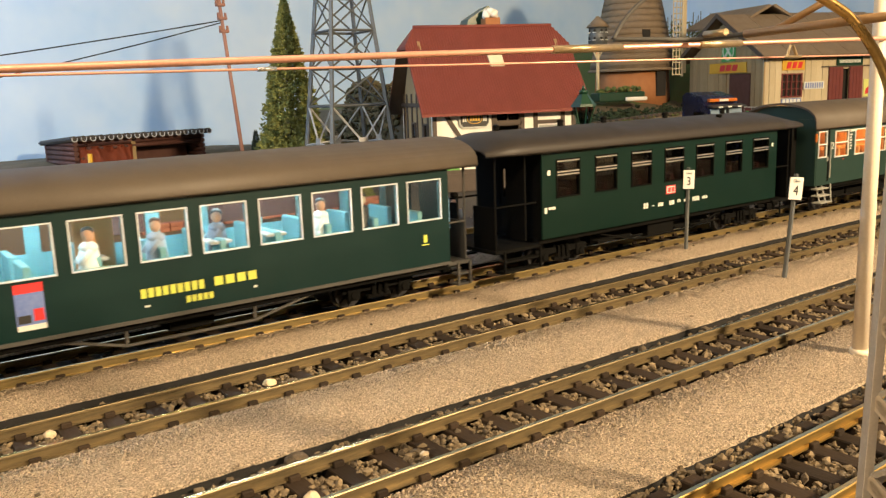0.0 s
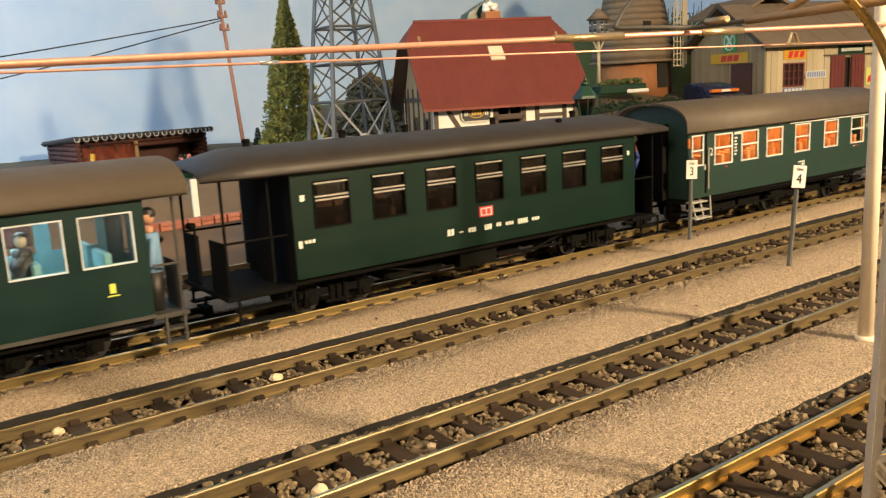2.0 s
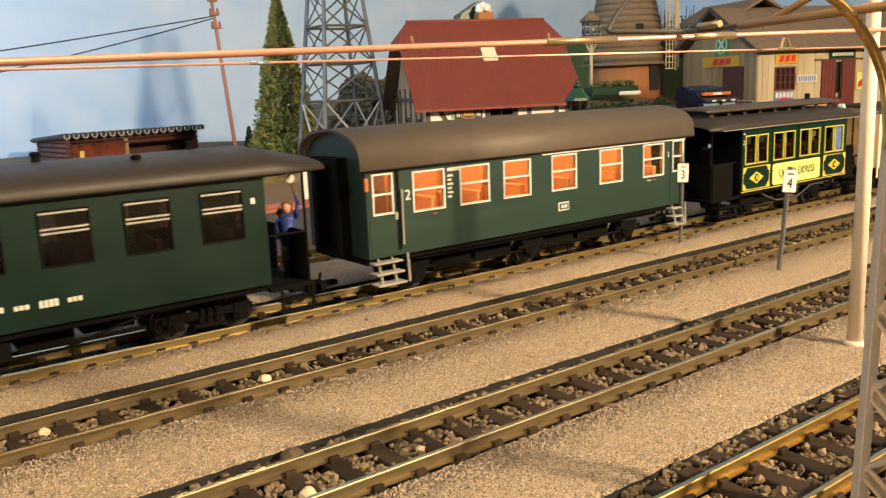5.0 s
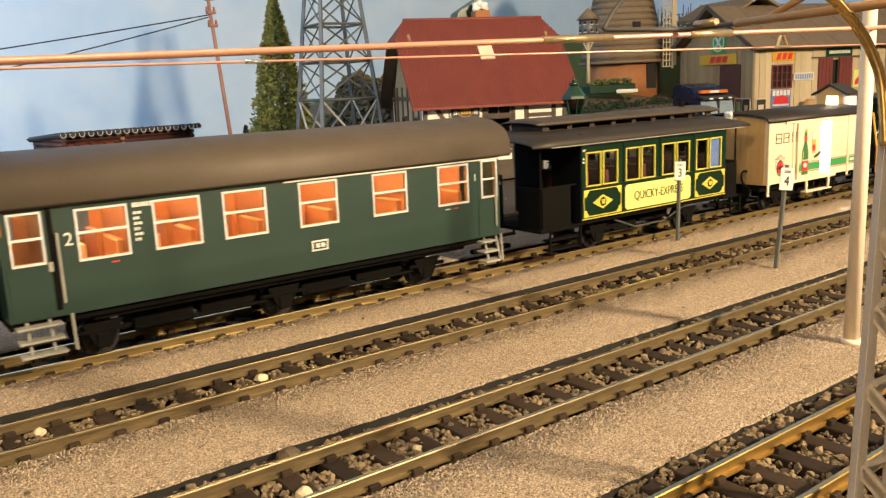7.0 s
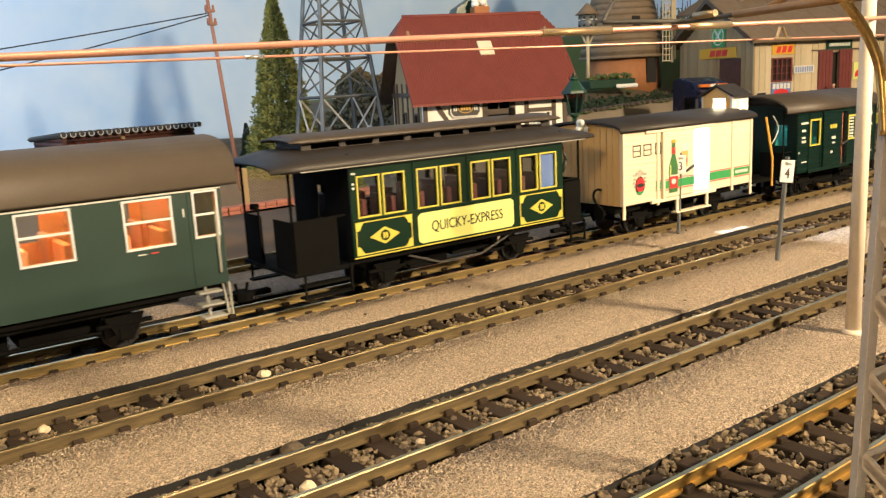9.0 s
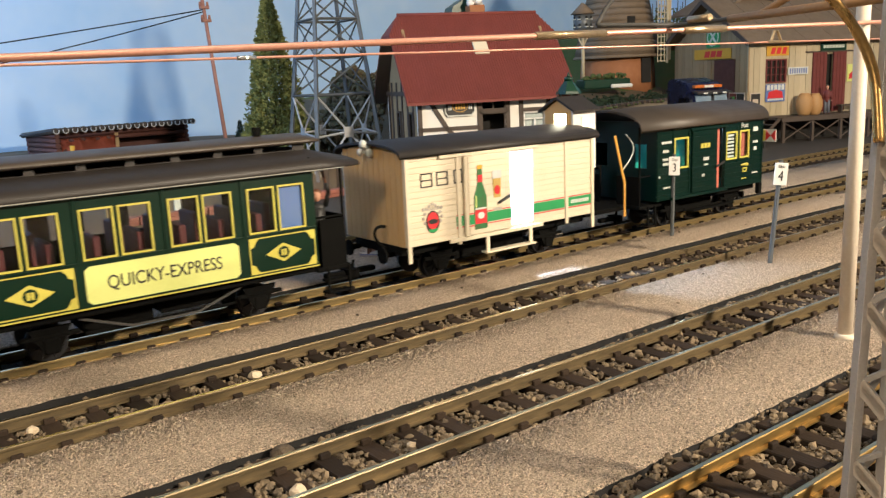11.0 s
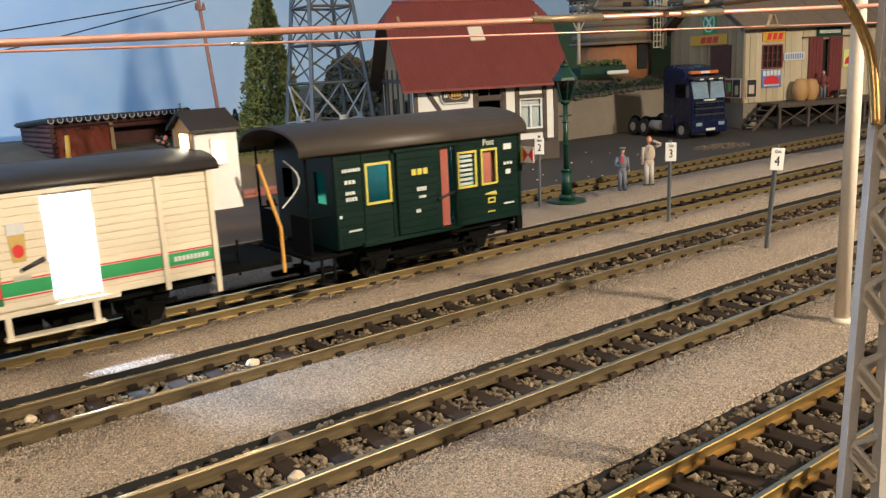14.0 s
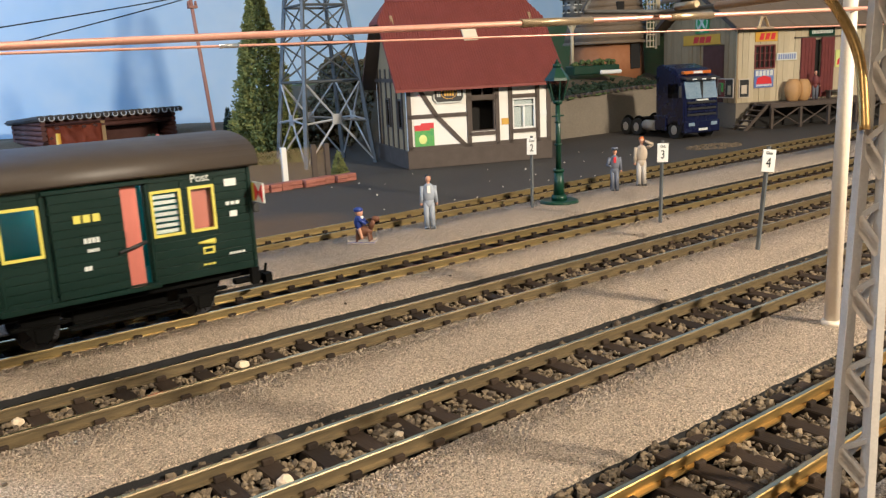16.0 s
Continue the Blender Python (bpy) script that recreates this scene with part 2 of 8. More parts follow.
M["wood_seat"] = surface("orange_brown_interior", (0.60, 0.27, 0.10), (0.46, 0.19, 0.07), 40, 500, 0.5, bump=0.1)
M["maroon"] = surface("maroon_seat", (0.12, 0.02, 0.02), (0.07, 0.015, 0.015), 60, 700, 0.6, bump=0.05)
M["lamp_cold"] = surface("lit_strip", (0.9, 0.95, 1.0), (0.9, 0.95, 1.0), rough=0.5, bump=0, glow=(0.74, 0.90, 1.0), power=44)
M["lamp_warm"] = surface("lit_bulb_strip", (1.0, 0.7, 0.4), (1.0, 0.7, 0.4), rough=0.5, bump=0, glow=(1.0, 0.55, 0.2), power=40)
M["lamp_dim"] = surface("softly_lit_pane", (1.0, 0.85, 0.6), (1.0, 0.8, 0.5), rough=0.5, bump=0, glow=(1.0, 0.80, 0.46), power=2.4)
M["lamp_hut"] = surface("lit_lantern", (1.0, 0.8, 0.5), (1.0, 0.8, 0.5), rough=0.5, bump=0, glow=(1.0, 0.80, 0.46), power=20)
M["lamp_door"] = surface("glowing_bulb", (1.0, 1.0, 1.0), (1.0, 1.0, 1.0), rough=0.5, bump=0, glow=(0.84, 0.92, 1.0), power=13000)
M["lamp_small"] = surface("small_glowing_bulb", (1.0, 1.0, 1.0), (1.0, 1.0, 1.0), rough=0.5, bump=0, glow=(0.84, 0.92, 1.0), power=200)
M["tube_tan"] = surface("dull_tan_tube", (0.42, 0.25, 0.11), (0.28, 0.16, 0.07), 50, 600, 0.5, 0.3, 0.1)
M["cream"] = surface("cream_plank_paint", (0.74, 0.66, 0.50), (0.66, 0.57, 0.41), 40, 700, 0.5, bump=0.1)
M["cream_end"] = surface("ochre_end_wall", (0.66, 0.43, 0.16), (0.56, 0.35, 0.12), 40, 700, 0.5, bump=0.2, stretch=(1, 1, 0.2))
M["brass_print"] = surface("printed_beer_yellow", (0.56, 0.40, 0.11), (0.42, 0.27, 0.06), 120, 300, 0.5, bump=0)
M["bottle_green"] = surface("printed_bottle_green", (0.035, 0.20, 0.065), (0.07, 0.10, 0.035), 90, 300, 0.4, bump=0.03, amount=0.8)
M["green_band"] = surface("green_band_paint", (0.05, 0.32, 0.10), (0.04, 0.26, 0.08), 60, 700, 0.4, bump=0.03)
M["coral"] = surface("coral_door_paint", (0.56, 0.17, 0.12), (0.46, 0.13, 0.09), 50, 500, 0.5, bump=0.1, stretch=(1, 1, 0.2))
M["tile"] = surface("red_roof_tile", (0.205, 0.044, 0.031), (0.14, 0.032, 0.023), 30, 500, 0.65, bump=0.2)
M["timber"] = surface("dark_brown_timber", (0.085, 0.064, 0.050), (0.055, 0.042, 0.034), 50, 600, 0.7, bump=0.3)
M["render_white"] = surface("cream_white_render", (0.84, 0.82, 0.77), (0.76, 0.73, 0.66), 25, 500, 0.8, bump=0.15)
# Weathered wood; on the goods shed's gable it holds the side's shade as colour.
M["plank_grey"] = surface("weathered_and_shade_plank", (0.40, 0.295, 0.155), (0.25, 0.18, 0.095), 40, 500, 0.8, bump=0.3, stretch=(1, 1, 0.15), obrand=True)
M["plank_pale"] = surface("pale_yellow_board", (0.58, 0.50, 0.34), (0.44, 0.37, 0.24), 30, 400, 0.7, bump=0.3, stretch=(1, 1, 0.15), obrand=True)
# Near-black colour that stands for the shade inside openings and under the ramp.
M["dark_hole"] = surface("black_for_inner_shade", (0.012, 0.011, 0.010), (0.02, 0.018, 0.016), 30, 400, 0.9, bump=0)
M["oxide_red"] = surface("oxide_red_door", (0.16, 0.035, 0.030), (0.11, 0.025, 0.022), 40, 500, 0.6, bump=0.2)
M["steel_blue"] = surface("grey_blue_steel_paint", (0.13, 0.14, 0.145), (0.07, 0.075, 0.08), 60, 700, 0.45, 0.2, 0.1)
M["needle"] = surface("conifer_needles", (0.30, 0.31, 0.085), (0.10, 0.125, 0.035), 30, 500, 0.8, bump=0.3, island=True)
M["needle_dark"] = surface("dark_conifer_needles", (0.02, 0.045, 0.018), (0.01, 0.02, 0.01), 30, 500, 0.8, bump=0.3, island=True)
M["bark"] = surface("bark", (0.07, 0.045, 0.03), (0.04, 0.028, 0.02), 90, 700, 0.9, bump=0.6)
M["pole_pink"] = surface("reddish_wooden_pole", (0.30, 0.155, 0.125), (0.20, 0.10, 0.08), 60, 700, 0.7, bump=0.2)
M["iron_green"] = surface("cast_iron_green", (0.006, 0.040, 0.021), (0.005, 0.028, 0.015), 60, 700, 0.35, bump=0.1)
M["log"] = surface("dark_red_log", (0.085, 0.03, 0.022), (0.05, 0.018, 0.014), 60, 600, 0.7, bump=0.4)
M["cloth_red"] = surface("faded_red_tarpaulin", (0.36, 0.085, 0.040), (0.21, 0.045, 0.028), 22, 300, 0.7, bump=0.6)
M["tar"] = surface("tarred_corrugated_sheet", (0.03, 0.027, 0.027), (0.06, 0.054, 0.05), 60, 700, 0.7, bump=0.3)
M["sheet_edge"] = surface("pale_sheet_edge", (0.42, 0.42, 0.42), (0.3, 0.3, 0.3), 60, 700, 0.5, bump=0.1)
M["truck_blue"] = surface("navy_truck_paint", (0.008, 0.011, 0.044), (0.007, 0.009, 0.032), 40, 700, 0.25, bump=0.03)
M["rubber"] = surface("tyre_rubber", (0.018, 0.018, 0.018), (0.03, 0.03, 0.028), 60, 700, 0.8, bump=0.2)
M["bush"] = surface("brown_green_bush", (0.062, 0.068, 0.026), (0.12, 0.085, 0.045), 40, 500, 0.9, bump=0.5, island=True)
# Pale blue mottling paints a bright reflection into the truck's glass.
M["screen"] = surface("reflection_painted_glass", (0.22, 0.33, 0.46), (0.62, 0.74, 0.86), 26, 300, 0.08, 0.4, 0)
M["amber"] = surface("amber_lens", (0.55, 0.16, 0.02), (0.45, 0.10, 0.02), 60, 700, 0.3, bump=0)
M["brick_red"] = surface("pinkish_brick_border", (0.42, 0.17, 0.125), (0.27, 0.10, 0.07), 90, 700, 0.8, bump=0.4, obrand=True)
M["brick_orange"] = surface("orange_brick_wall", (0.36, 0.155, 0.06), (0.25, 0.10, 0.04), 60, 500, 0.8, bump=0.3)
M["shingle"] = surface("grey_shingle", (0.20, 0.15, 0.10), (0.13, 0.095, 0.062), 50, 500, 0.8, bump=0.4)
M["concrete"] = surface("grey_plastered_bank", (0.26, 0.225, 0.175), (0.12, 0.10, 0.078), 10, 300, 0.9, bump=0.4)
M["barrel"] = surface("tan_clay_barrel", (0.46, 0.27, 0.10), (0.36, 0.20, 0.075), 50, 500, 0.6, bump=0.15)
M["skin"] = surface("flesh_doll_paint", (0.56, 0.30, 0.19), (0.48, 0.25, 0.16), 90, 700, 0.6, bump=0)
M["suit_blue"] = surface("pale_blue_doll_paint", (0.33, 0.36, 0.42), (0.25, 0.28, 0.34), 90, 700, 0.6, bump=0)
M["suit_beige"] = surface("beige_doll_paint", (0.46, 0.38, 0.29), (0.38, 0.31, 0.23), 90, 700, 0.6, bump=0)
M["suit_grey"] = surface("grey_blue_doll_paint", (0.14, 0.15, 0.19), (0.10, 0.11, 0.14), 90, 700, 0.6, bump=0)
M["royal"] = surface("royal_blue_doll_paint", (0.02, 0.045, 0.25), (0.02, 0.035, 0.18), 90, 700, 0.5, bump=0)
M["brown_doll"] = surface("brown_doll_paint", (0.16, 0.065, 0.03), (0.11, 0.045, 0.02), 90, 700, 0.6, bump=0)
M["orange_rail"] = surface("yellow_orange_rail", (0.75, 0.40, 0.06), (0.62, 0.32, 0.05), 60, 700, 0.45, bump=0.05)
M["poster_yellow"] = surface("yellow_poster", (0.62, 0.36, 0.03), (0.55, 0.31, 0.03), 60, 700, 0.5, bump=0)
M["poster_blue"] = surface("blue_poster", (0.10, 0.16, 0.42), (0.20, 0.26, 0.50), 90, 300, 0.5, bump=0)
M["poster_green"] = surface("green_poster", (0.05, 0.30, 0.08), (0.25, 0.48, 0.06), 60, 300, 0.5, bump=0)
M["curtain"] = surface("white_curtain", (0.62, 0.62, 0.60), (0.45, 0.46, 0.48), 60, 300, 0.7, bump=0.2, stretch=(1, 1, 0.1))

# ---- mesh tools ----


def box(bm, x0, x1, y0, y1, z0, z1, bevel=0.0, mi=0):
    r = bmesh.ops.create_cube(bm, size=1.0, matrix=Matrix.Translation(((x0 + x1) / 2, (y0 + y1) / 2, (z0 + z1) / 2)) @ Matrix.Diagonal((abs(x1 - x0), abs(y1 - y0), abs(z1 - z0), 1)))
    fs = {f for v in r["verts"] for f in v.link_faces}
    for f in fs:
        f.material_index = mi
    if bevel:
        bmesh.ops.bevel(bm, geom=list({e for f in fs for e in f.edges}), offset=bevel, segments=1, affect="EDGES")
    return bm


def rod(bm, a, b, r0, r1=None, n=8, mi=0, turn=0.0):
    """A round or square bar from a to b."""
    a, b = Vector(a), Vector(b)
    d = b - a
    m = Matrix.Translation((a + b) / 2) @ d.to_track_quat("Z", "Y").to_matrix().to_4x4() @ Matrix.Rotation(turn, 4, "Z")
    r = bmesh.ops.create_cone(bm, cap_ends=True, segments=n, radius1=r0, radius2=r0 if r1 is None else r1, depth=d.length, matrix=m)
    for f in {f for v in r["verts"] for f in v.link_faces}:
        f.material_index = mi
        f.smooth = n > 6 and len(f.verts) == 4
    return bm


def ball(bm, c, r, mi=0, scale=(1, 1, 1), n=8):
    q = bmesh.ops.create_uvsphere(bm, u_segments=n, v_segments=max(4, n * 2 // 3), radius=r, matrix=Matrix.Translation(c) @ Matrix.Diagonal((*scale, 1)))
    for f in {f for v in q["verts"] for f in v.link_faces}:
        f.material_index, f.smooth = mi, True
    return bm


def prism(bm, pts, axis, a, b, mi=0, smooth=False):
    """A closed outline of (u, v) pushed along x, y or z from a to b."""
    put = {"x": lambda u, v, w: (w, u, v), "y": lambda u, v, w: (u, w, v), "z": lambda u, v, w: (u, v, w)}[axis]
    lo = [bm.verts.new(put(u, v, a)) for u, v in pts]
    hi = [bm.verts.new(put(u, v, b)) for u, v in pts]
    fs = [bm.faces.new(lo), bm.faces.new(hi)]
    for i in range(len(pts)):
        j = (i + 1) % len(pts)
        f = bm.faces.new((lo[i], lo[j], hi[j], hi[i]))
        f.smooth = smooth
        fs.append(f)
    for f in fs:
        f.material_index = mi
    bmesh.ops.recalc_face_normals(bm, faces=fs)
    return bm


def holed(bm, u0, u1, v0, v1, holes, axis, w0, w1, mi=0):
    """A board in the u-v plane with openings cut through it, from w0 to w1 along axis."""
    us = sorted({u0, u1, *[h[i] for h in holes for i in (0, 1)]})
    vs = sorted({v0, v1, *[h[i] for h in holes for i in (2, 3)]})
    put = {"x": lambda u, v, w: (w, u, v), "y": lambda u, v, w: (u, w, v)}[axis]
    solid = {}
    for i in range(len(us) - 1):
        for j in range(len(vs) - 1):
            cu, cv = (us[i] + us[i + 1]) / 2, (vs[j] + vs[j + 1]) / 2
            solid[i, j] = not any(h[0] < cu < h[1] and h[2] < cv < h[3] for h in holes)
    made = {}

    def vert(i, j, k):
        if (i, j, k) not in made:
            made[i, j, k] = bm.verts.new(put(us[i], vs[j], (w0, w1)[k]))
        return made[i, j, k]

    fs = []
    for (i, j), s in solid.items():
        if not s:
            continue
        for k in (0, 1):
            fs.append(bm.faces.new([vert(*q, k) for q in ((i, j), (i + 1, j), (i + 1, j + 1), (i, j + 1))]))
        for di, dj, a, b in ((-1, 0, (i, j), (i, j + 1)), (1, 0, (i + 1, j), (i + 1, j + 1)), (0, -1, (i, j), (i + 1, j)), (0, 1, (i, j + 1), (i + 1, j + 1))):
            if not solid.get((i + di, j + dj), False):
                fs.append(bm.faces.new((vert(*a, 0), vert(*b, 0), vert(*b, 1), vert(*a, 1))))
    for f in fs:
        f.material_index = mi
    bmesh.ops.recalc_face_normals(bm, faces=fs)
    return bm


def mesh_of(name, bm, mats):
    me = bpy.data.meshes.new(name)
    bm.to_mesh(me)
    bm.free()
    for m in (mats if isinstance(mats, (list, tuple)) else [mats]):
        me.materials.append(M[m])
    return me


def part(name, bm, mats, parent=None, label="", at=None):
    ob = new(name, mesh_of(name, bm, mats))
    if parent is not None:
        ob.parent = parent
    if at is not None:
        ob.matrix_basis = at
    return tagged(ob, label)


def B():
    return bmesh.new()


def thing(name, m, label, category, group="", kind=""):
    ob = new(name)
    ob.empty_display_size = 0.02
    ob.matrix_basis = m
    return tagged(ob, label, category, group, kind)


def lettering(name, text, size, m, material, parent, label="", squeeze=1.0):
    """Raised flat lettering, centred on m, reading along its x axis with its y up."""
    cu = bpy.data.curves.new(name, "FONT")
    cu.body, cu.size, cu.extrude, cu.align_x, cu.align_y = text, size, 0.0002, "CENTER", "CENTER"
    tmp = bpy.data.objects.new("text_source", cu)
    me = bpy.data.meshes.new_from_object(tmp)
    bpy.data.objects.remove(tmp)
    me.materials.clear()
    me.materials.append(M[material])
    ob = new(name, me)
    ob.parent = parent
    ob.matrix_basis = m @ Matrix.Diagonal((squeeze, 1, 1, 1))
    return tagged(ob, label)


def bars(bm, x0, x1, z0, z1, y, count, mi=0, gap=0.25):
    """Plain bars in place of letters on a wall that faces -y."""
    w = (x1 - x0) / count
    for i in range(count):
        box(bm, x0 + i * w + w * gap / 2, x0 + (i + 1) * w - w * gap / 2, y - 0.0004, y, z0, z1, 0, mi)
    return bm


FACE = pose(0, 0, 0, 90, 0, 0)

# ---- the layout board, the room and the backdrop ----
RISE_Y, BACK_Y = 2.25, 2.75


def smooth(t):
    t = min(1.0, max(0.0, t))
    return t * t * (3 - 2 * t)


def terrain(x, y):
    """Height of the layout: flat yard, rising to the backdrop, to the hill of the mill and to the vineyard."""
    z = -0.017 + 0.055 * smooth((y - RISE_Y) / 0.45)
    u = smooth((x - 1.30) / 0.10) * smooth((y - 1.650 - 0.02 * (x - 1.3)) / 0.03)
    v = smooth((y - 1.66) / 0.22)
    z = max(z, -0.017 + u * (0.083 + 0.084 * v))
    z += 0.20 * smooth((x + 0.5 * y - 3.25) / 0.40) * smooth((y - 1.2) / 0.4)
    if y > 1.70:
        z += 0.008 * noise.noise(Vector((x * 6, y * 6, 0.3)))
    return z


def build_ground():
    xs = np.concatenate([np.linspace(-3.2, -0.6, 14), np.linspace(-0.5, 3.1, 100), np.linspace(3.2, 4.2, 16)])
    ys = np.concatenate([np.linspace(-3.0, 1.4, 30), np.linspace(1.42, 1.60, 12), np.linspace(1.61, 1.78, 26), np.linspace(1.80, 2.95, 72)])
    vs = [(x, y, terrain(x, y)) for y in ys for x in xs]
    n = len(xs)
    fs = [(j * n + i, j * n + i + 1, (j + 1) * n + i + 1, (j + 1) * n + i) for j in range(len(ys) - 1) for i in range(n - 1)]
    me = bpy.data.meshes.new("ground")
    me.from_pydata(vs, [], fs)
    for k in ("felt", "yard", "hill", "grass"):
        me.materials.append(M[k])
    for p in me.polygons:
        c = p.center
        p.use_smooth = True
        if c.y < 0.99:
            p.material_index = 0
        elif c.y < RISE_Y and c.z < 0.02:
            p.material_index = 1
        elif c.x > 1.45 and c.z > 0.138:
            p.material_index = 3
        else:
            p.material_index = 2
    tagged(new("ground", me), "dark layout board rising to scattered earth at the back", "ground", kind="structure")


build_ground()


def wall(name, bm, mat, label):
    return tagged(part(name, bm, mat), label, "wall", kind="structure")


# Dark wall added out of view to keep blue bounce off the train.
wall("wall_north", box(B(), -3.3, -1.05, BACK_Y + 0.11, BACK_Y + 0.17, -0.05, 2.5), "room_board", "unseen dark wall added to cut bounced light")
wall("backdrop_north", box(B(), -1.05, 4.3, BACK_Y + 0.12, BACK_Y + 0.17, -0.05, 2.5), "sky_paint", "pale blue sky painted on the back wall")
wall("backdrop_east", box(B(), 3.75, 3.8, -3.1, BACK_Y + 0.12, -0.05, 2.5), "sky_paint", "pale blue sky painted on the end wall")
wall("wall_south", box(B(), -3.3, 4.3, -3.1, -3.0, -0.05, 2.5), "plaster", "plain light room wall")
# Unseen window opening, added to go with the cool backdrop fill.
WIN = (1.10, 2.30, 0.75, 1.65)
wall("wall_west", holed(B(), -3.1, BACK_Y + 0.12, -0.05, 2.5, [WIN], "x", -2.1, -2.0), "room_board", "unseen dark wall added to cut bounced light, with a window opening")
tagged(part("ceiling", box(B(), -3.3, 4.3, -3.1, BACK_Y + 0.17, 2.5, 2.55), "plaster"), "plain white room ceiling", "ceiling", kind="structure")
w1 = part("window_1", holed(B(), WIN[0], WIN[1], WIN[2], WIN[3], [(WIN[0] + 0.06, 1.67, WIN[2] + 0.06, WIN[3] - 0.06), (1.73, WIN[1] - 0.06, WIN[2] + 0.06, WIN[3] - 0.06)], "x", -2.07, -2.02), "sign_white")
tagged(w1, "unseen added window frame with two panes", "window", kind="structure")
pn = part("pane", box(B(), -2.046, -2.042, WIN[0] + 0.03, WIN[1] - 0.03, WIN[2] + 0.03, WIN[3] - 0.03), "pane", w1)
pn.visible_shadow = False

# ---- tracks: 45 mm gauge, rail heads at z = 0 ----
GAUGE_C, PITCH = 0.0237, 0.0282
TRACKS = {  # name: (y at the middle, x from, x to, turn in degrees, ballast, first sleeper)
    "A": (0.2185, 0.16, 1.30, 0.0, 1, 0.01),
    "B": (0.3818, -0.06, 1.62, 0.0, 1, 0.0100),
    "C": (0.5543, -0.08, 2.05, 0.0, 1, 0.012),
    "D": (0.7120, -0.10, 2.55, 0.0, 0, 0.004),
    "E": (0.9480, 0.10, 2.60, 1.3, 0, 0.006),
}
RAIL = [(-0.0013, 0), (0.0013, 0), (0.0017, -0.0006), (0.0017, -0.0020), (0.0007, -0.0026), (0.0007, -0.0068), (0.0030, -0.0074), (0.0030, -0.0084), (-0.0030, -0.0084), (-0.0030, -0.0074), (-0.0007, -0.0068), (-0.0007, -0.0026), (-0.0017, -0.0020), (-0.0017, -0.0006)]


def sleeper_mesh():
    bm = B()
    box(bm, -0.0065, 0.0065, -0.045, 0.045, -0.0160, -0.0084, 0.0008)
    for s in (-1, 1):
        for o in (-1, 1):
            y = s * GAUGE_C + o * 0.0042
            box(bm, -0.0035, 0.0035, y - 0.0016, y + 0.0016, -0.0086, -0.0048, 0.0005)
    return mesh_of("sleeper", bm, "sleeper")


def stones(name, spots, sizes, label, mat="stone"):
    """Many small uneven stones in one mesh."""
    src = bmesh.new()
    bmesh.ops.create_icosphere(src, subdivisions=1, radius=1.0)
    base = np.array([v.co[:] for v in src.verts])
    tri = np.array([[v.index for v in f.verts] for f in src.faces])
    src.free()
    n, k = len(spots), len(base)
    rnd = np.random.RandomState(7)
    v = base[None] * rnd.uniform(0.52, 1.22, (n, k, 1)) * rnd.uniform(0.6, 1.3, (n, 1, 3)) * np.asarray(sizes)[:, None, None]
    a = rnd.uniform(0, 6.28, n)
    c, s = np.cos(a)[:, None], np.sin(a)[:, None]
    v = np.stack([v[..., 0] * c - v[..., 1] * s, v[..., 0] * s + v[..., 1] * c, v[..., 2] * 0.8], -1) + np.asarray(spots)[:, None]
    f = (tri[None] + (np.arange(n) * k)[:, None, None]).reshape(-1, 3)
    me = bpy.data.meshes.new(name)
    me.from_pydata(v.reshape(-1, 3).tolist(), [], f.tolist())
    me.materials.append(M[mat])
    return tagged(new(name, me), label, name.replace("_", " "), kind="stuff")


def build_track(key):
    yc, x0, x1, turn, ballast, first = TRACKS[key]
    tr = thing("railway_track", pose(1.0, yc, 0, 0, 0, turn), "brass rails on brown plastic sleepers" + (" in loose stone ballast" if ballast else " set in fine gravel"), "railway track", "parallel station tracks")
    for s in (-1, 1):
        bm = prism(B(), [(s * GAUGE_C + u, v) for u, v in RAIL], "x", x0 - 1, x1 - 1)
        for f in bm.faces:
            if f.normal.z > 0.9 and f.calc_center_median().z > -0.001:
                f.material_index = 1
        part("rail", bm, ["rail_gold" if key == "A" else "rail_mid" if key in "DE" else "rail", "rail_top"], tr, "brass rail with polished head")
    return tr


for key in TRACKS:
    TRACKS[key] += (build_track(key),)

# strips of chippings between the tracks, each a thin board with shade painted on its front edge
STRIPS = [(-1.2, 1.9, -0.60, 0.172), (-0.3, 1.75, 0.268, 0.348), (-0.3, 2.1, 0.432, 0.521), (-0.35, 2.4, 0.614, 0.680), (-0.35, 2.6, 0.776, 0.905)]


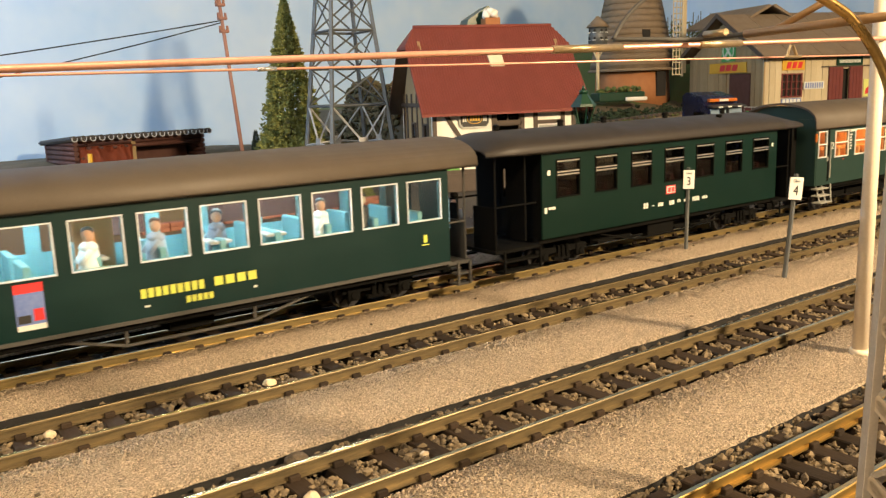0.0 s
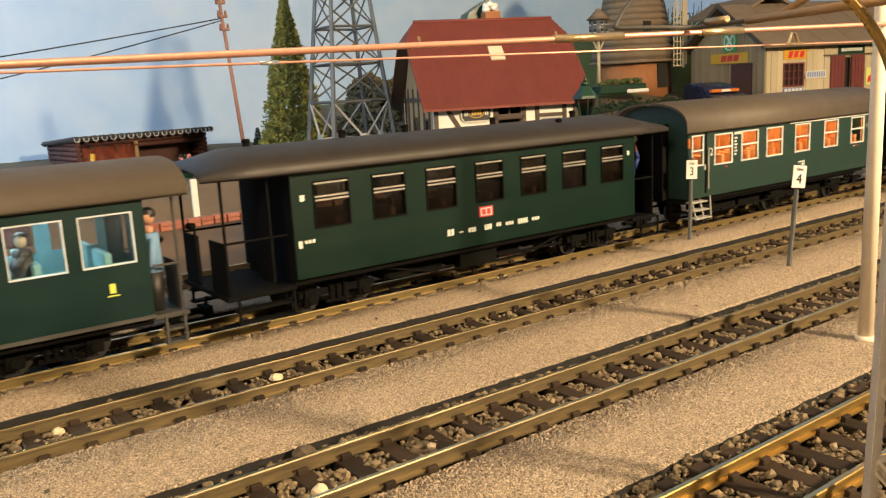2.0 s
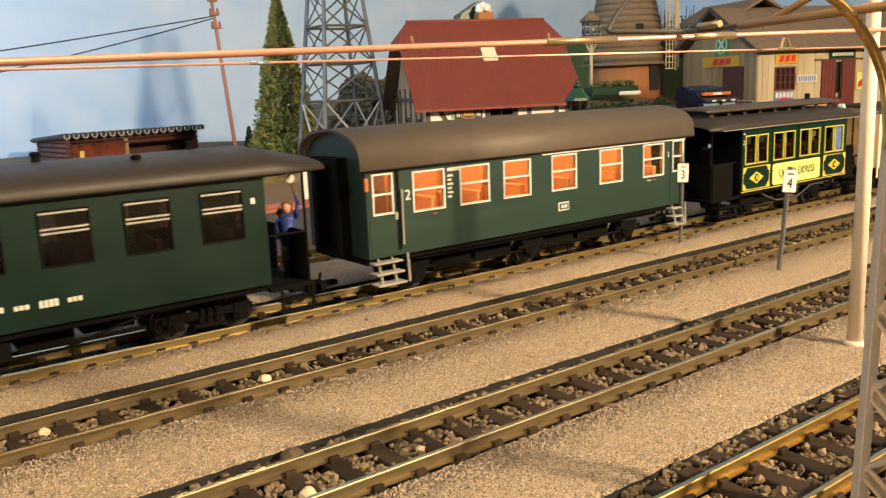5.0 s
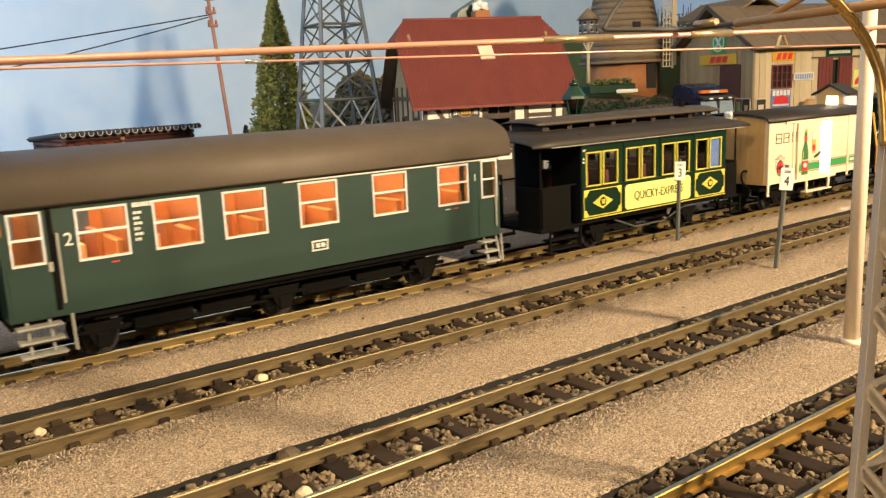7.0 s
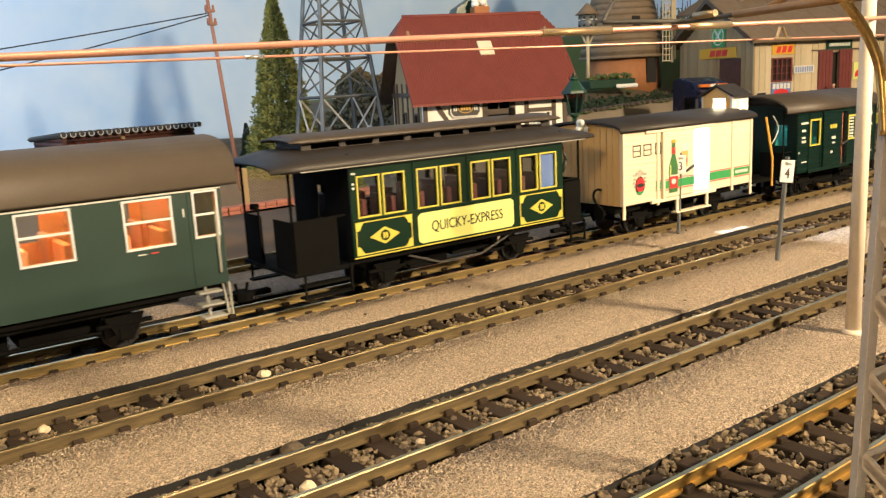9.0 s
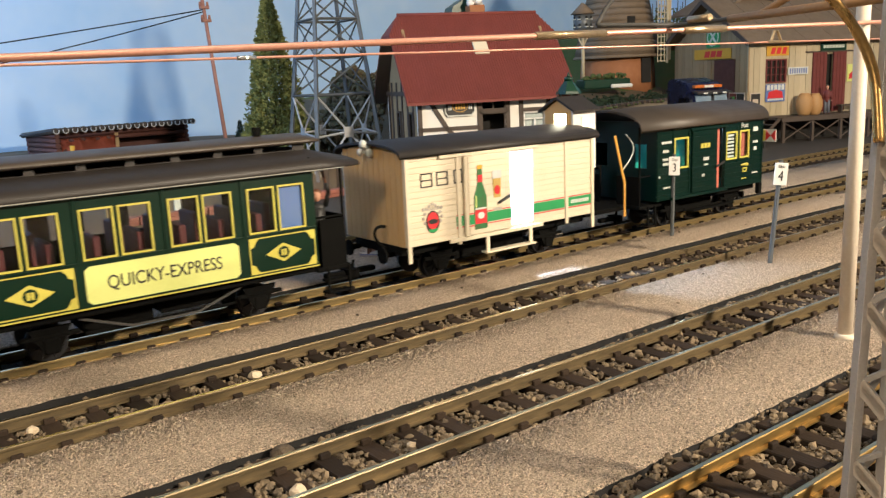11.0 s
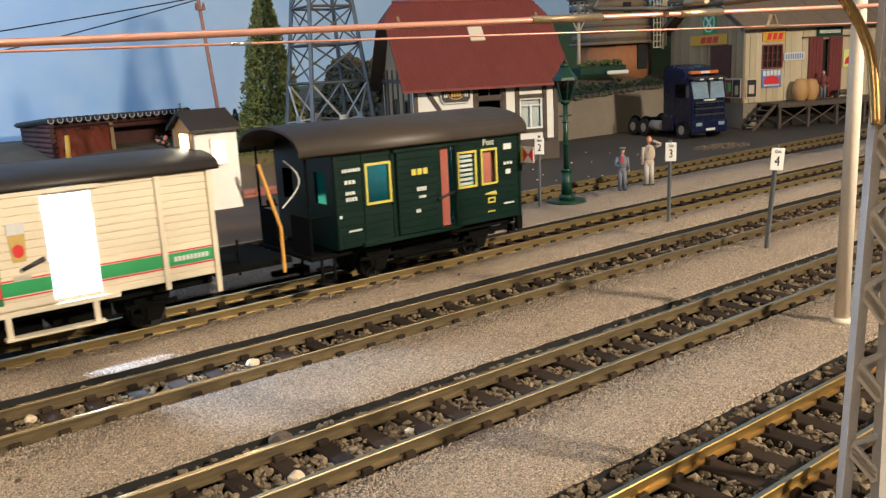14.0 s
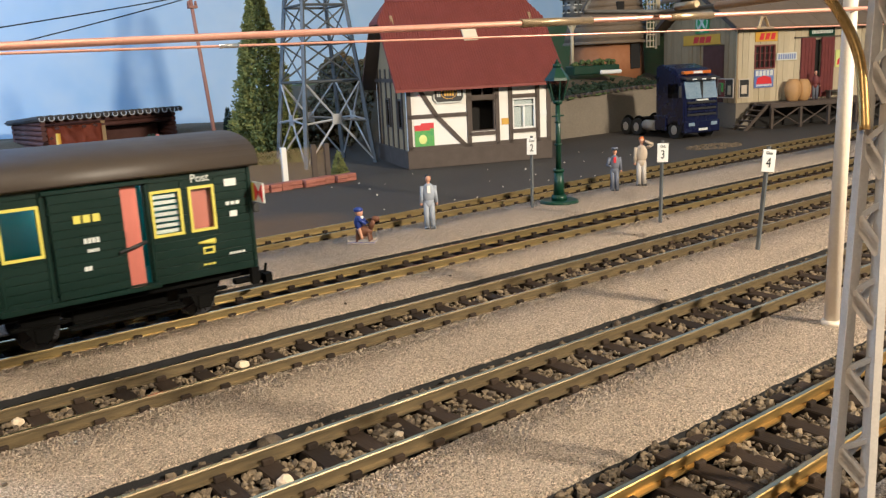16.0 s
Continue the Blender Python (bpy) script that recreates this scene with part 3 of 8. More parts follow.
def build_strip(x0, x1, y0, y1, top=-0.0055):
    n = int((x1 - x0) / 0.004)
    vs, fs = [], []
    rows = [(0.0, -0.0165), (0.0014, -0.0075), (0.0030, top - 0.0006), (0.0055, top), (0.5, top), (0.994, top - 0.0005), (1.0, -0.0165)]
    for i in range(n + 1):
        x = x0 + (x1 - x0) * i / n
        for k, (u, z) in enumerate(rows):
            y = y0 + (u if k < 4 else 0) + ((y1 - y0) * u if k >= 4 else 0)
            wob = 0.0016 * noise.noise(Vector((x * 60, k * 0.2, y0 * 9))) + 0.0012 * noise.noise(Vector((x * 260, k, y0 * 5)))
            vs.append((x, y + (wob if k != 4 else 0), z))
    k = len(rows)
    for i in range(n):
        for j in range(k - 1):
            fs.append((i * k + j, i * k + j + 1, (i + 1) * k + j + 1, (i + 1) * k + j))
    me = bpy.data.meshes.new("platform")
    me.from_pydata(vs, [], fs)
    me.materials.append(M["gravel"])
    me.materials.append(M["felt"])
    for p in me.polygons:
        # The front face takes the dark colour as painted shade on gravel.
        p.material_index = 1 if p.index % (k - 1) == 0 else 0
        p.use_smooth = True
    return tagged(new("pavement", me), "low platform of sandy chippings with shade painted on its edge", "platform", "platforms between the tracks", "structure")


for s in STRIPS:
    build_strip(*s)


def scatter_ballast():
    rnd = random.Random(3)
    spots, sizes = [], []
    for key, count in (("A", 6000), ("B", 9000), ("C", 9000)):
        yc, x0, x1 = TRACKS[key][:3]
        first = TRACKS[key][5]
        while count > 0:
            x = x0 + (x1 - x0) * rnd.random() ** 1.5
            y = yc + (rnd.uniform(-0.036, 0.046) if key != "A" else rnd.uniform(-0.046, 0.056))
            d = (x - first) % PITCH
            if min(d, PITCH - d) < (0.0068 if rnd.random() < 0.93 else 0.0) and abs(y - yc) < 0.045:
                continue
            if abs(abs(y - yc) - GAUGE_C) < 0.0045:
                continue
            r = rnd.uniform(0.0013, 0.0026) if rnd.random() < 0.72 else rnd.uniform(0.0026, 0.0036)
            spots.append((x, y, -0.0140 + rnd.uniform(0, 0.0055)))
            sizes.append(r)
            count -= 1
    stones("ballast", spots, sizes, "loose grey-brown ballast stones between the sleepers")
    spots, sizes = [], []
    for key, count in (("D", 900), ("E", 800)):
        yc, x0, x1 = TRACKS[key][:3]
        for _ in range(count):
            x = x0 + (x1 - x0) * rnd.random()
            spots.append((x, yc + (x - 1) * math.tan(radians(TRACKS[key][3])) + rnd.uniform(-0.05, 0.05), -0.0155))
            sizes.append(rnd.uniform(0.001, 0.002))
    stones("fine_ballast", spots, sizes, "fine dark chippings between the sleepers")
    spots, sizes = [], []
    for x0, x1, y0, y1 in STRIPS:
        for _ in range(30):
            spots.append((x0 + (x1 - x0) * rnd.random(), rnd.uniform(y0 + 0.01, y1 - 0.01), -0.005))
            sizes.append(rnd.uniform(0.0008, 0.002))
    stones("stray_chippings", spots, sizes, "stray dark chippings on the platforms")


scatter_ballast()


def grains(spots, sizes, label):
    """Single angular grains of chippings, eight faces each, in one mesh."""
    base = np.array([(1, 0, 0), (-1, 0, 0), (0, 1, 0), (0, -1, 0), (0, 0, 1), (0, 0, -1)], float)
    tri = np.array([(0, 2, 4), (2, 1, 4), (1, 3, 4), (3, 0, 4), (2, 0, 5), (1, 2, 5), (3, 1, 5), (0, 3, 5)])
    rnd = np.random.RandomState(13)
    n = len(spots)
    q = rnd.normal(size=(n, 4))
    q /= np.linalg.norm(q, axis=1)[:, None]
    w, x, y, z = q.T
    rot = np.stack([1 - 2 * (y * y + z * z), 2 * (x * y - z * w), 2 * (x * z + y * w), 2 * (x * y + z * w), 1 - 2 * (x * x + z * z), 2 * (y * z - x * w), 2 * (x * z - y * w), 2 * (y * z + x * w), 1 - 2 * (x * x + y * y)], 1).reshape(n, 3, 3)
    v = base[None] * rnd.uniform(0.65, 1.3, (n, 6, 1)) * sizes[:, None, None]
    v = np.einsum("nij,nkj->nki", rot, v) + spots[:, None]
    f = (tri[None] + (np.arange(n) * 6)[:, None, None]).reshape(-1, 3)
    me = bpy.data.meshes.new("chippings")
    me.from_pydata(v.reshape(-1, 3).tolist(), [], f.tolist())
    me.materials.append(M["grain"])
    tagged(new("chippings", me), label, "gravel", kind="stuff")


def scatter_grains():
    rnd = np.random.RandomState(17)
    spots, sizes = [], []
    for x0, x1, y0, y1, n in ((0.16, 1.0, 0.270, 0.347, 30000), (-0.04, 1.25, 0.434, 0.520, 42000), (-0.05, 1.3, 0.616, 0.679, 24000), (0.25, 1.6, 0.780, 0.903, 16000)):
        u = rnd.rand(n) ** 1.35
        spots.append(np.stack([x0 + (x1 - x0) * u, rnd.uniform(y0, y1, n), -0.0054 + rnd.uniform(-0.0002, 0.0003, n)], 1))
        sizes.append(rnd.uniform(0.00030, 0.00062, n))
        m = n // 14
        spots.append(np.stack([x0 + (x1 - x0) * rnd.rand(m), y0 - np.abs(rnd.normal(0, 0.006, m)), np.full(m, -0.0160)], 1))
        sizes.append(rnd.uniform(0.0004, 0.0009, m))
    grains(np.concatenate(spots), np.concatenate(sizes), "loose sandy chippings on the low platforms")


scatter_grains()


def pebble(x, y, z, r, label, squash=0.7, mat="pebble"):
    bm = B()
    bmesh.ops.create_icosphere(bm, subdivisions=2, radius=r)
    for v in bm.verts:
        v.co *= 1 + 0.25 * noise.noise(v.co * (1.6 / r) + Vector((x * 50, y * 50, 0)))
        v.co.z *= squash
    ob = part("pebble", bm, mat)
    ob.location = (x, y, z)
    tagged(ob, label, "stone", "pale stones in the ballast")


pebble(0.238, 0.560, -0.0080, 0.0055, "pale tan stone lying between the rails")
pebble(0.177, 0.377, -0.0085, 0.0050, "smooth whitish stone lying between the rails")
pebble(0.085, 0.569, -0.0085, 0.0042, "small white stone lying between the rails")
pebble(0.192, 0.424, -0.0100, 0.0080, "large tan stone beside the rail", 0.95, "stone")
pebble(0.158, 0.422, -0.0110, 0.0036, "small tan stone beside the rail")
pebble(0.256, 0.383, -0.0095, 0.0032, "small whitish stone between the rails")

# ---- posts, overhead wires and signs ----


def build_post():
    p = thing("catenary_post", pose(0.611, 0.303, -0.006, -0.6, 1.4, 0), "cream painted round post standing in gravel", "post")
    part("post", rod(B(), (0, 0, 0), (0, 0, 0.30), 0.0056, 0.0048, 14), "cream_post", p)
    part("foot", rod(B(), (0, 0, 0), (0, 0, 0.004), 0.0085, 0.007, 14), "cream_post", p)


build_post()


def build_wire(y, z0, slope, r, sag, label):
    w = thing("overhead_wire", pose(0, y, z0), label, "wire", "overhead wires")
    part("wire", rod(B(), (-0.25, 0, -0.25 * slope * 5), (1.6, 0, 1.6 * slope * 5), r, None, 8), "copper", w)
    return w


wa = build_wire(0.300, 0.2160, 0.0046, 0.0014, 0, "thick copper overhead wire with soldered joints")
part("joint", rod(B(), (0.285, 0, 0.0066), (0.335, 0, 0.0077), 0.0020, None, 8), "solder", wa, "blob of solder")
part("joint", rod(B(), (0.40, 0.0, 0.0092), (0.44, 0.0, 0.0101), 0.0022, None, 8), "solder", wa, "blob of solder")
wb = build_wire(0.382, 0.2172, 0.0013, 0.00062, 0, "thin copper contact wire")
part("joint", rod(B(), (0.167, 0, 0.0011), (0.177, 0, 0.0012), 0.0011, None, 8), "chrome", wb, "bright blob of solder")
bm = B()
for dx in (-0.004, 0.006):
    rod(bm, (0.63 + dx * 1.5, 0, 0.0042), (0.63 + dx * 0.4, 0, 0.013), 0.0012, None, 6)
rod(bm, (0.62, 0, 0.0042), (0.645, 0, 0.0042), 0.0012, None, 6)
part("clip", bm, "solder", wb, "soldered wire clip")


def tube(points, r, n=8):
    """A bent round tube through the points, smooth along its length."""
    bm = B()
    pts = [Vector(p) for p in points]
    rings = []
    for i, p in enumerate(pts):
        d = (pts[min(i + 1, len(pts) - 1)] - pts[max(i - 1, 0)]).normalized()
        side = d.orthogonal().normalized() if not rings else (rings[-1][1] - d * rings[-1][1].dot(d)).normalized()
        up = d.cross(side)
        rings.append(([bm.verts.new(p + (side * math.cos(k / n * 2 * math.pi) + up * math.sin(k / n * 2 * math.pi)) * r) for k in range(n)], side))
    for (ra, _), (rb, _) in zip(rings, rings[1:]):
        for k in range(n):
            f = bm.faces.new((ra[k], ra[(k + 1) % n], rb[(k + 1) % n], rb[k]))
            f.smooth = True
    bm.faces.new(rings[0][0])
    bm.faces.new(rings[-1][0])
    bmesh.ops.recalc_face_normals(bm, faces=bm.faces[:])
    return bm


def bend(points, steps=6):
    """Extra points on a smooth line through the given ones."""
    p = [Vector(q) for q in points]
    out = []
    for i in range(len(p) - 1):
        a, b, c, d = p[max(i - 1, 0)], p[i], p[i + 1], p[min(i + 2, len(p) - 1)]
        for k in range(steps):
            t = k / steps
            out.append(0.5 * (2 * b + (c - a) * t + (2 * a - 5 * b + 4 * c - d) * t * t + (3 * b - a - 3 * c + d) * t ** 3))
    return out + [p[-1]]


def build_mast():
    p = thing("lattice_mast", pose(0.3669, 0.1685, -0.012, 0, 0, 26), "grey tapered lattice mast with beige diagonal struts", "mast")
    h = 0.30

    def w(z):
        return 0.0078 - 0.0185 * z

    def near(y, z):
        return (-w(z), y * w(z) - 0.004 * z, z)

    for sx in (-1, 1):
        for sy in (-1, 1):
            lo, hi = Vector((sx * w(0), sy * w(0), 0)), Vector((sx * w(h), sy * w(h) - 0.004 * h, h))
            bm = rod(B(), lo, hi, 0.0030, 0.0026, 4, 0, math.pi / 4)
            rod(bm, lo + Vector((0.0012, -sy * 0.0018, 0)), hi + Vector((0.0012, -sy * 0.0016, 0)), 0.0018, 0.0016, 4, 0, math.pi / 4)
            part("leg", bm, "mast_grey", p, "grey angle iron leg")
    for i, z in enumerate((0.0275, 0.0665, 0.1030, 0.1365, 0.1700, 0.2020, 0.2330, 0.2620)):
        bm = B()
        a, b = Vector(near(0.75, z + 0.0055)), Vector(near(-0.75, z - 0.0065))
        for o in (-0.0016, 0.0, 0.0016):
            rod(bm, a + Vector((0, 0, o * 1.4)), b + Vector((0, 0, o * 1.4)), 0.0022, None, 4, 0, math.pi / 4)
        part("strut", bm, "mast_strut", p, "broad beige diagonal strut")
        part("strut", rod(B(), near(-0.9, z - 0.0120 + 0.0260), near(0.9, z + 0.0070), 0.0016, None, 4, 0, math.pi / 4), "mast_grey", p, "thin grey cross bar")
        part("strut", rod(B(), (w(z), 0.8 * w(z), z - 0.008), (w(z), -0.8 * w(z), z + 0.010), 0.0020, None, 4, 0, math.pi / 4), "mast_grey", p)
    c = thing("catenary_bracket", pose(0, 0, 0), "tan tube bracket with curved brass stay on the mast", "bracket")
    part("arm", tube([(0.366, 0.172, 0.2295), (0.378, 0.215, 0.2290), (0.388, 0.262, 0.2282)], 0.0021), "tube_tan", c, "dull tan cantilever tube")
    part("arm_tip", tube(bend([(0.388, 0.262, 0.2282), (0.391, 0.292, 0.2276), (0.375, 0.304, 0.2282), (0.3521, 0.3211, 0.2293)]), 0.0013), "frame_grey", c, "dark grey tube")
    part("arm_hook", tube(bend([(0.3521, 0.3211, 0.2293), (0.3587, 0.3188, 0.2398), (0.369, 0.3137, 0.2502), (0.388, 0.303, 0.262)]), 0.0012), "frame_grey", c, "dark curved tube")
    part("solder_block", rod(B(), (0.3885, 0.274, 0.2300), (0.3905, 0.289, 0.2298), 0.0020, None, 8), "solder", c, "pale solder block")
    part("diagonal_stay", tube([(0.388, 0.245, 0.2290), (0.405, 0.226, 0.2430), (0.425, 0.205, 0.2600)], 0.0018), "tube_tan", c, "tan diagonal stay")
    pts = [(0.4078, 0.1916, 0.1651), (0.4104, 0.1948, 0.1837), (0.4116, 0.1976, 0.1971), (0.4107, 0.2018, 0.2092), (0.4085, 0.2062, 0.2187), (0.4056, 0.2107, 0.2269), (0.4021, 0.2154, 0.2338), (0.397, 0.2209, 0.2395), (0.385, 0.232, 0.250)]
    part("curved_stay", tube(bend([(0.875 * x, 0.875 * y, 0.2057 + 0.875 * (z - 0.2057)) for x, y, z in pts]), 0.0022, 10), "brass", c, "curved brass tube")


build_mast()


def build_sign(x, y, number, h, lean, turn):
    s = thing("platform_sign", pose(x, y, -0.0055, 0, 0, turn) @ pose(0, 0, 0, 0, lean, 0), f"white track number sign {number} on a grey post standing in gravel", "sign", "numbered platform signs")
    part("post", rod(B(), (0, 0, 0), (0, 0, h), 0.0026, 0.0024, 6), "steel_blue", s)
    pl = part("plate", box(B(), -0.0068, 0.0068, -0.0044, -0.0029, h - 0.0265, h - 0.0030, 0.0004), "sign_white", s, "white plate with black writing")
    m = Matrix.Translation((0, -0.00465, 0)) @ FACE
    lettering("word", "Gleis", 0.0048, Matrix.Translation((0, 0, h - 0.0068)) @ m, "steel_blue", pl, "grey word", 0.72)
    lettering("number", str(number), 0.0150, Matrix.Translation((0, 0, h - 0.0172)) @ m, "ink", pl, "black numeral", 0.75)


build_sign(0.799, 0.481, 4, 0.111, 4.0, -42)
build_sign(0.857, 0.653, 3, 0.104, 0.8, -42)
build_sign(0.834, 0.863, 2, 0.104, 0.6, -42)

# ---- the train ----
TIMES = [0, .5, 1, 1.5, 2, 2.5, 3, 3.5, 4, 6.5, 7, 7.5, 8, 8.5, 9, 11.5, 12, 12.5, 13, 13.5, 14, 14.5, 15, 15.5, 16]
GONE = [0, .075, .152, .232, .301, .376, .453, .529, .608, .990, 1.067, 1.143, 1.220, 1.301, 1.372, 1.755, 1.832, 1.907, 1.987, 2.060, 2.130, 2.205, 2.281, 2.361, 2.432]
TRACK_Y, HALF, WHEEL_R = 0.712, 0.057, 0.0145
CARS, WHEELSETS = [], []


def arc(hw, ze, zt, n=14, power=1.0):
    """Points of a roof's curve from the near eave to the far one."""
    out = []
    for i in range(n + 1):
        a = math.pi * i / n
        y = -math.cos(a)
        out.append((hw * y, ze + (zt - ze) * (math.sin(a) ** power)))
    return out


def roof(bm, x0, x1, hw, ze, zt, thick=0.003, power=0.75, ends=0.0):
    up = arc(hw, ze, zt, 16, power)
    pts = up + [(y * 0.985, z - thick) for y, z in reversed(up)]
    xs = [(x0, 0.0), (x1, 0.0)] if not ends else [(x0, 1.0), (x0 + ends, 0.0), (x1 - ends, 0.0), (x1, 1.0)]
    rings = []
    for x, drop in xs:
        rings.append([bm.verts.new((x, y, z - drop * (z - ze) * 0.55)) for y, z in pts])
    n = len(pts)
    fs = [bm.faces.new(rings[0]), bm.faces.new(rings[-1])]
    for a, b in zip(rings, rings[1:]):
        for i in range(n):
            j = (i + 1) % n
            f = bm.faces.new((a[i], a[j], b[j], b[i]))
            f.smooth = True
            fs.append(f)
    bmesh.ops.recalc_face_normals(bm, faces=fs)
    return bm


def wheelset(car, x):
    bm = B()
    for s in (-1, 1):
        y = s * 0.0225
        rod(bm, (0, y - 0.0028, 0), (0, y + 0.0028, 0), WHEEL_R, None, 20)
        rod(bm, (0, y - s * 0.0028, 0), (0, y - s * 0.0042, 0), WHEEL_R + 0.0022, None, 20)
        for k in range(8):
            a = k * math.pi / 4
            rod(bm, (0, y + s * 0.0032, 0), (math.cos(a) * WHEEL_R * 0.86, y + s * 0.0032, math.sin(a) * WHEEL_R * 0.86), 0.0008, None, 4)
    rod(bm, (0, -0.026, 0), (0, 0.026, 0), 0.0022, None, 8)
    ob = part("wheelset", bm, "wheel", car, "dark metal wheels on an axle", pose(x, 0, WHEEL_R))
    WHEELSETS.append((ob, x))


def bogie(car, x, span=0.058):
    bm = B()
    for s in (-1, 1):
        y = s * 0.034
        box(bm, x - span / 2 - 0.012, x + span / 2 + 0.012, y - 0.002, y + 0.002, 0.016, 0.023, 0.0008)
        for d in (-span / 2, span / 2):
            box(bm, x + d - 0.007, x + d + 0.007, y - 0.004, y + 0.003, 0.009, 0.024, 0.001)
            rod(bm, (x + d, y - s * 0.0, 0.0145), (x + d, y + s * 0.006, 0.0145), 0.0042, None, 10)
        for d in (-0.007, 0, 0.007):
            rod(bm, (x + d, y + s * 0.003, 0.011), (x + d, y + s * 0.003, 0.025), 0.0024, None, 6)
        box(bm, x - 0.013, x + 0.013, y - 0.003, y + 0.004, 0.008, 0.012, 0.0006)
    box(bm, x - 0.010, x + 0.010, -0.032, 0.032, 0.020, 0.030)
    part("bogie", bm, "black", car, "black bogie frame with springs")
    for d in (-span / 2, span / 2):
        wheelset(car, x + d)


def axle_guard(car, x):
    for s in (-1, 1):
        bm = B()
        y = s * 0.036
        prism(bm, [(x - 0.016, 0.030), (x + 0.016, 0.030), (x + 0.006, 0.010), (x - 0.006, 0.010)], "y", y - 0.0015, y + 0.0015)
        box(bm, x - 0.006, x + 0.006, y - 0.003, y + 0.003, 0.009, 0.021, 0.001)
        box(bm, x - 0.022, x + 0.022, y - 0.002, y + 0.002, 0.021, 0.0245, 0.0008)
        part("axle_guard", bm, "black", car, "black axle guard with leaf spring")
    wheelset(car, x)


def gear(car, x0, x1, low=0.013):
    """Black boxes added below the floor to make shade there, with a brake rod."""
    n = max(1, int((x1 - x0) / 0.045))
    for i in range(n):
        a = x0 + (x1 - x0) * i / n
        b = x0 + (x1 - x0) * (i + 1) / n
        # Added boxes that hide lit ground and stand for the dark under the car.
        part("underfloor_shade_box", box(B(), a + 0.002, b - 0.004, -0.026, 0.020, low + 0.004 * (i % 2), 0.040, 0.001), "black", car, "black box added for the dark underside")
    part("brake_rod", rod(B(), (x0, -0.040, 0.020), (x1, -0.040, 0.020), 0.0014, None, 6), "black", car)


def coupler(car, x, s):
    bm = B()
    box(bm, min(x, x + s * 0.03), max(x, x + s * 0.03), -0.004, 0.004, 0.014, 0.019, 0.001)
    prism(bm, [(x + s * 0.028, -0.011), (x + s * 0.036, -0.008), (x + s * 0.036, 0.008), (x + s * 0.028, 0.011)], "z", 0.012, 0.020)
    rod(bm, (x + s * 0.030, 0, 0.008), (x + s * 0.034, 0, 0.028), 0.0015, None, 6)
    part("coupler", bm, "black", car, "black hook and loop coupler")


def frame_ring(bm, w, y, t=0.0017, d=0.0012):
    x0, x1, z0, z1 = w
    return holed(bm, x0 - t, x1 + t, z0 - t, z1 + t, [(x0 + 0.0004, x1 - 0.0004, z0 + 0.0004, z1 - 0.0004)], "y", y - d, y + 0.0006)


def window(car, w, y, frame_mat, pane_mat="pane", split=None, t=0.0017, label=""):
    ob = part("window", frame_ring(B(), w, y, t), frame_mat, car, label)
    x0, x1, z0, z1 = w
    if split is not None:
        z = z0 + (z1 - z0) * split
        part("glazing_bar", box(B(), x0, x1, y - 0.0011, y + 0.0006, z - 0.0009, z + 0.0009), frame_mat, ob)
    pane = part("pane", box(B(), x0, x1, y + 0.0012, y + 0.0018, z0, z1), pane_mat, ob, "clear pane")
    pane.visible_shadow = False
    return ob


def seats(car, xs, mat, z0, h=0.030):
    for x in xs:
        for y in (-0.028, 0.028):
            bm = B()
            box(bm, x - 0.003, x + 0.003, y - 0.019, y + 0.019, z0, z0 + h, 0.001)
            box(bm, x - 0.015, x + 0.015, y - 0.019, y + 0.019, z0 + 0.009, z0 + 0.013, 0.001)
            part("bench", bm, mat, car, "moulded double bench")


def shell(car, x0, x1, zb, zt, wins, paint, inner, end_holes=True, half=HALF, split_inner=True, end_shade=None):
    """Two side walls with window openings, two end walls with doorways, floor and ceiling."""
    for s in (-1, 1):
        y = s * half
        part("side_wall", holed(B(), x0, x1, zb, zt, wins, "y", y - s * 0.0022, y), paint, car)
        if split_inner:
            part("inner_lining", holed(B(), x0 + 0.003, x1 - 0.003, zb + 0.004, zt, [(a + 0.0005, b - 0.0005, c + 0.0005, d - 0.0005) for a, b, c, d in wins], "y", y - s * 0.0036, y - s * 0.0024), inner, car)
    # An end colour other than the side paint puts shade into the end walls.
    for x, s in ((x0, 1), (x1, -1)):
        holes = [(-0.013, 0.013, zb + 0.006, zt - 0.014)] if end_holes else []
        part("end_wall", holed(B(), -half + 0.0024, half - 0.0024, zb, zt + 0.012, holes, "x", x, x + s * 0.0022), end_shade or paint, car)
        if holes:
            part("end_door", holed(B(), -0.013, 0.013, zb + 0.006, zt - 0.014, [(-0.008, 0.008, zt - 0.052, zt - 0.020)], "x", x + s * 0.0004, x + s * 0.0016), end_shade or paint, car)
    part("floor", box(B(), x0 + 0.0024, x1 - 0.0024, -half + 0.004, half - 0.004, zb, zb + 0.003), inner, car)
    part("sole_bar", box(B(), x0, x1, -half + 0.006, half - 0.006, zb - 0.007, zb - 0.0005, 0.001), "black", car)


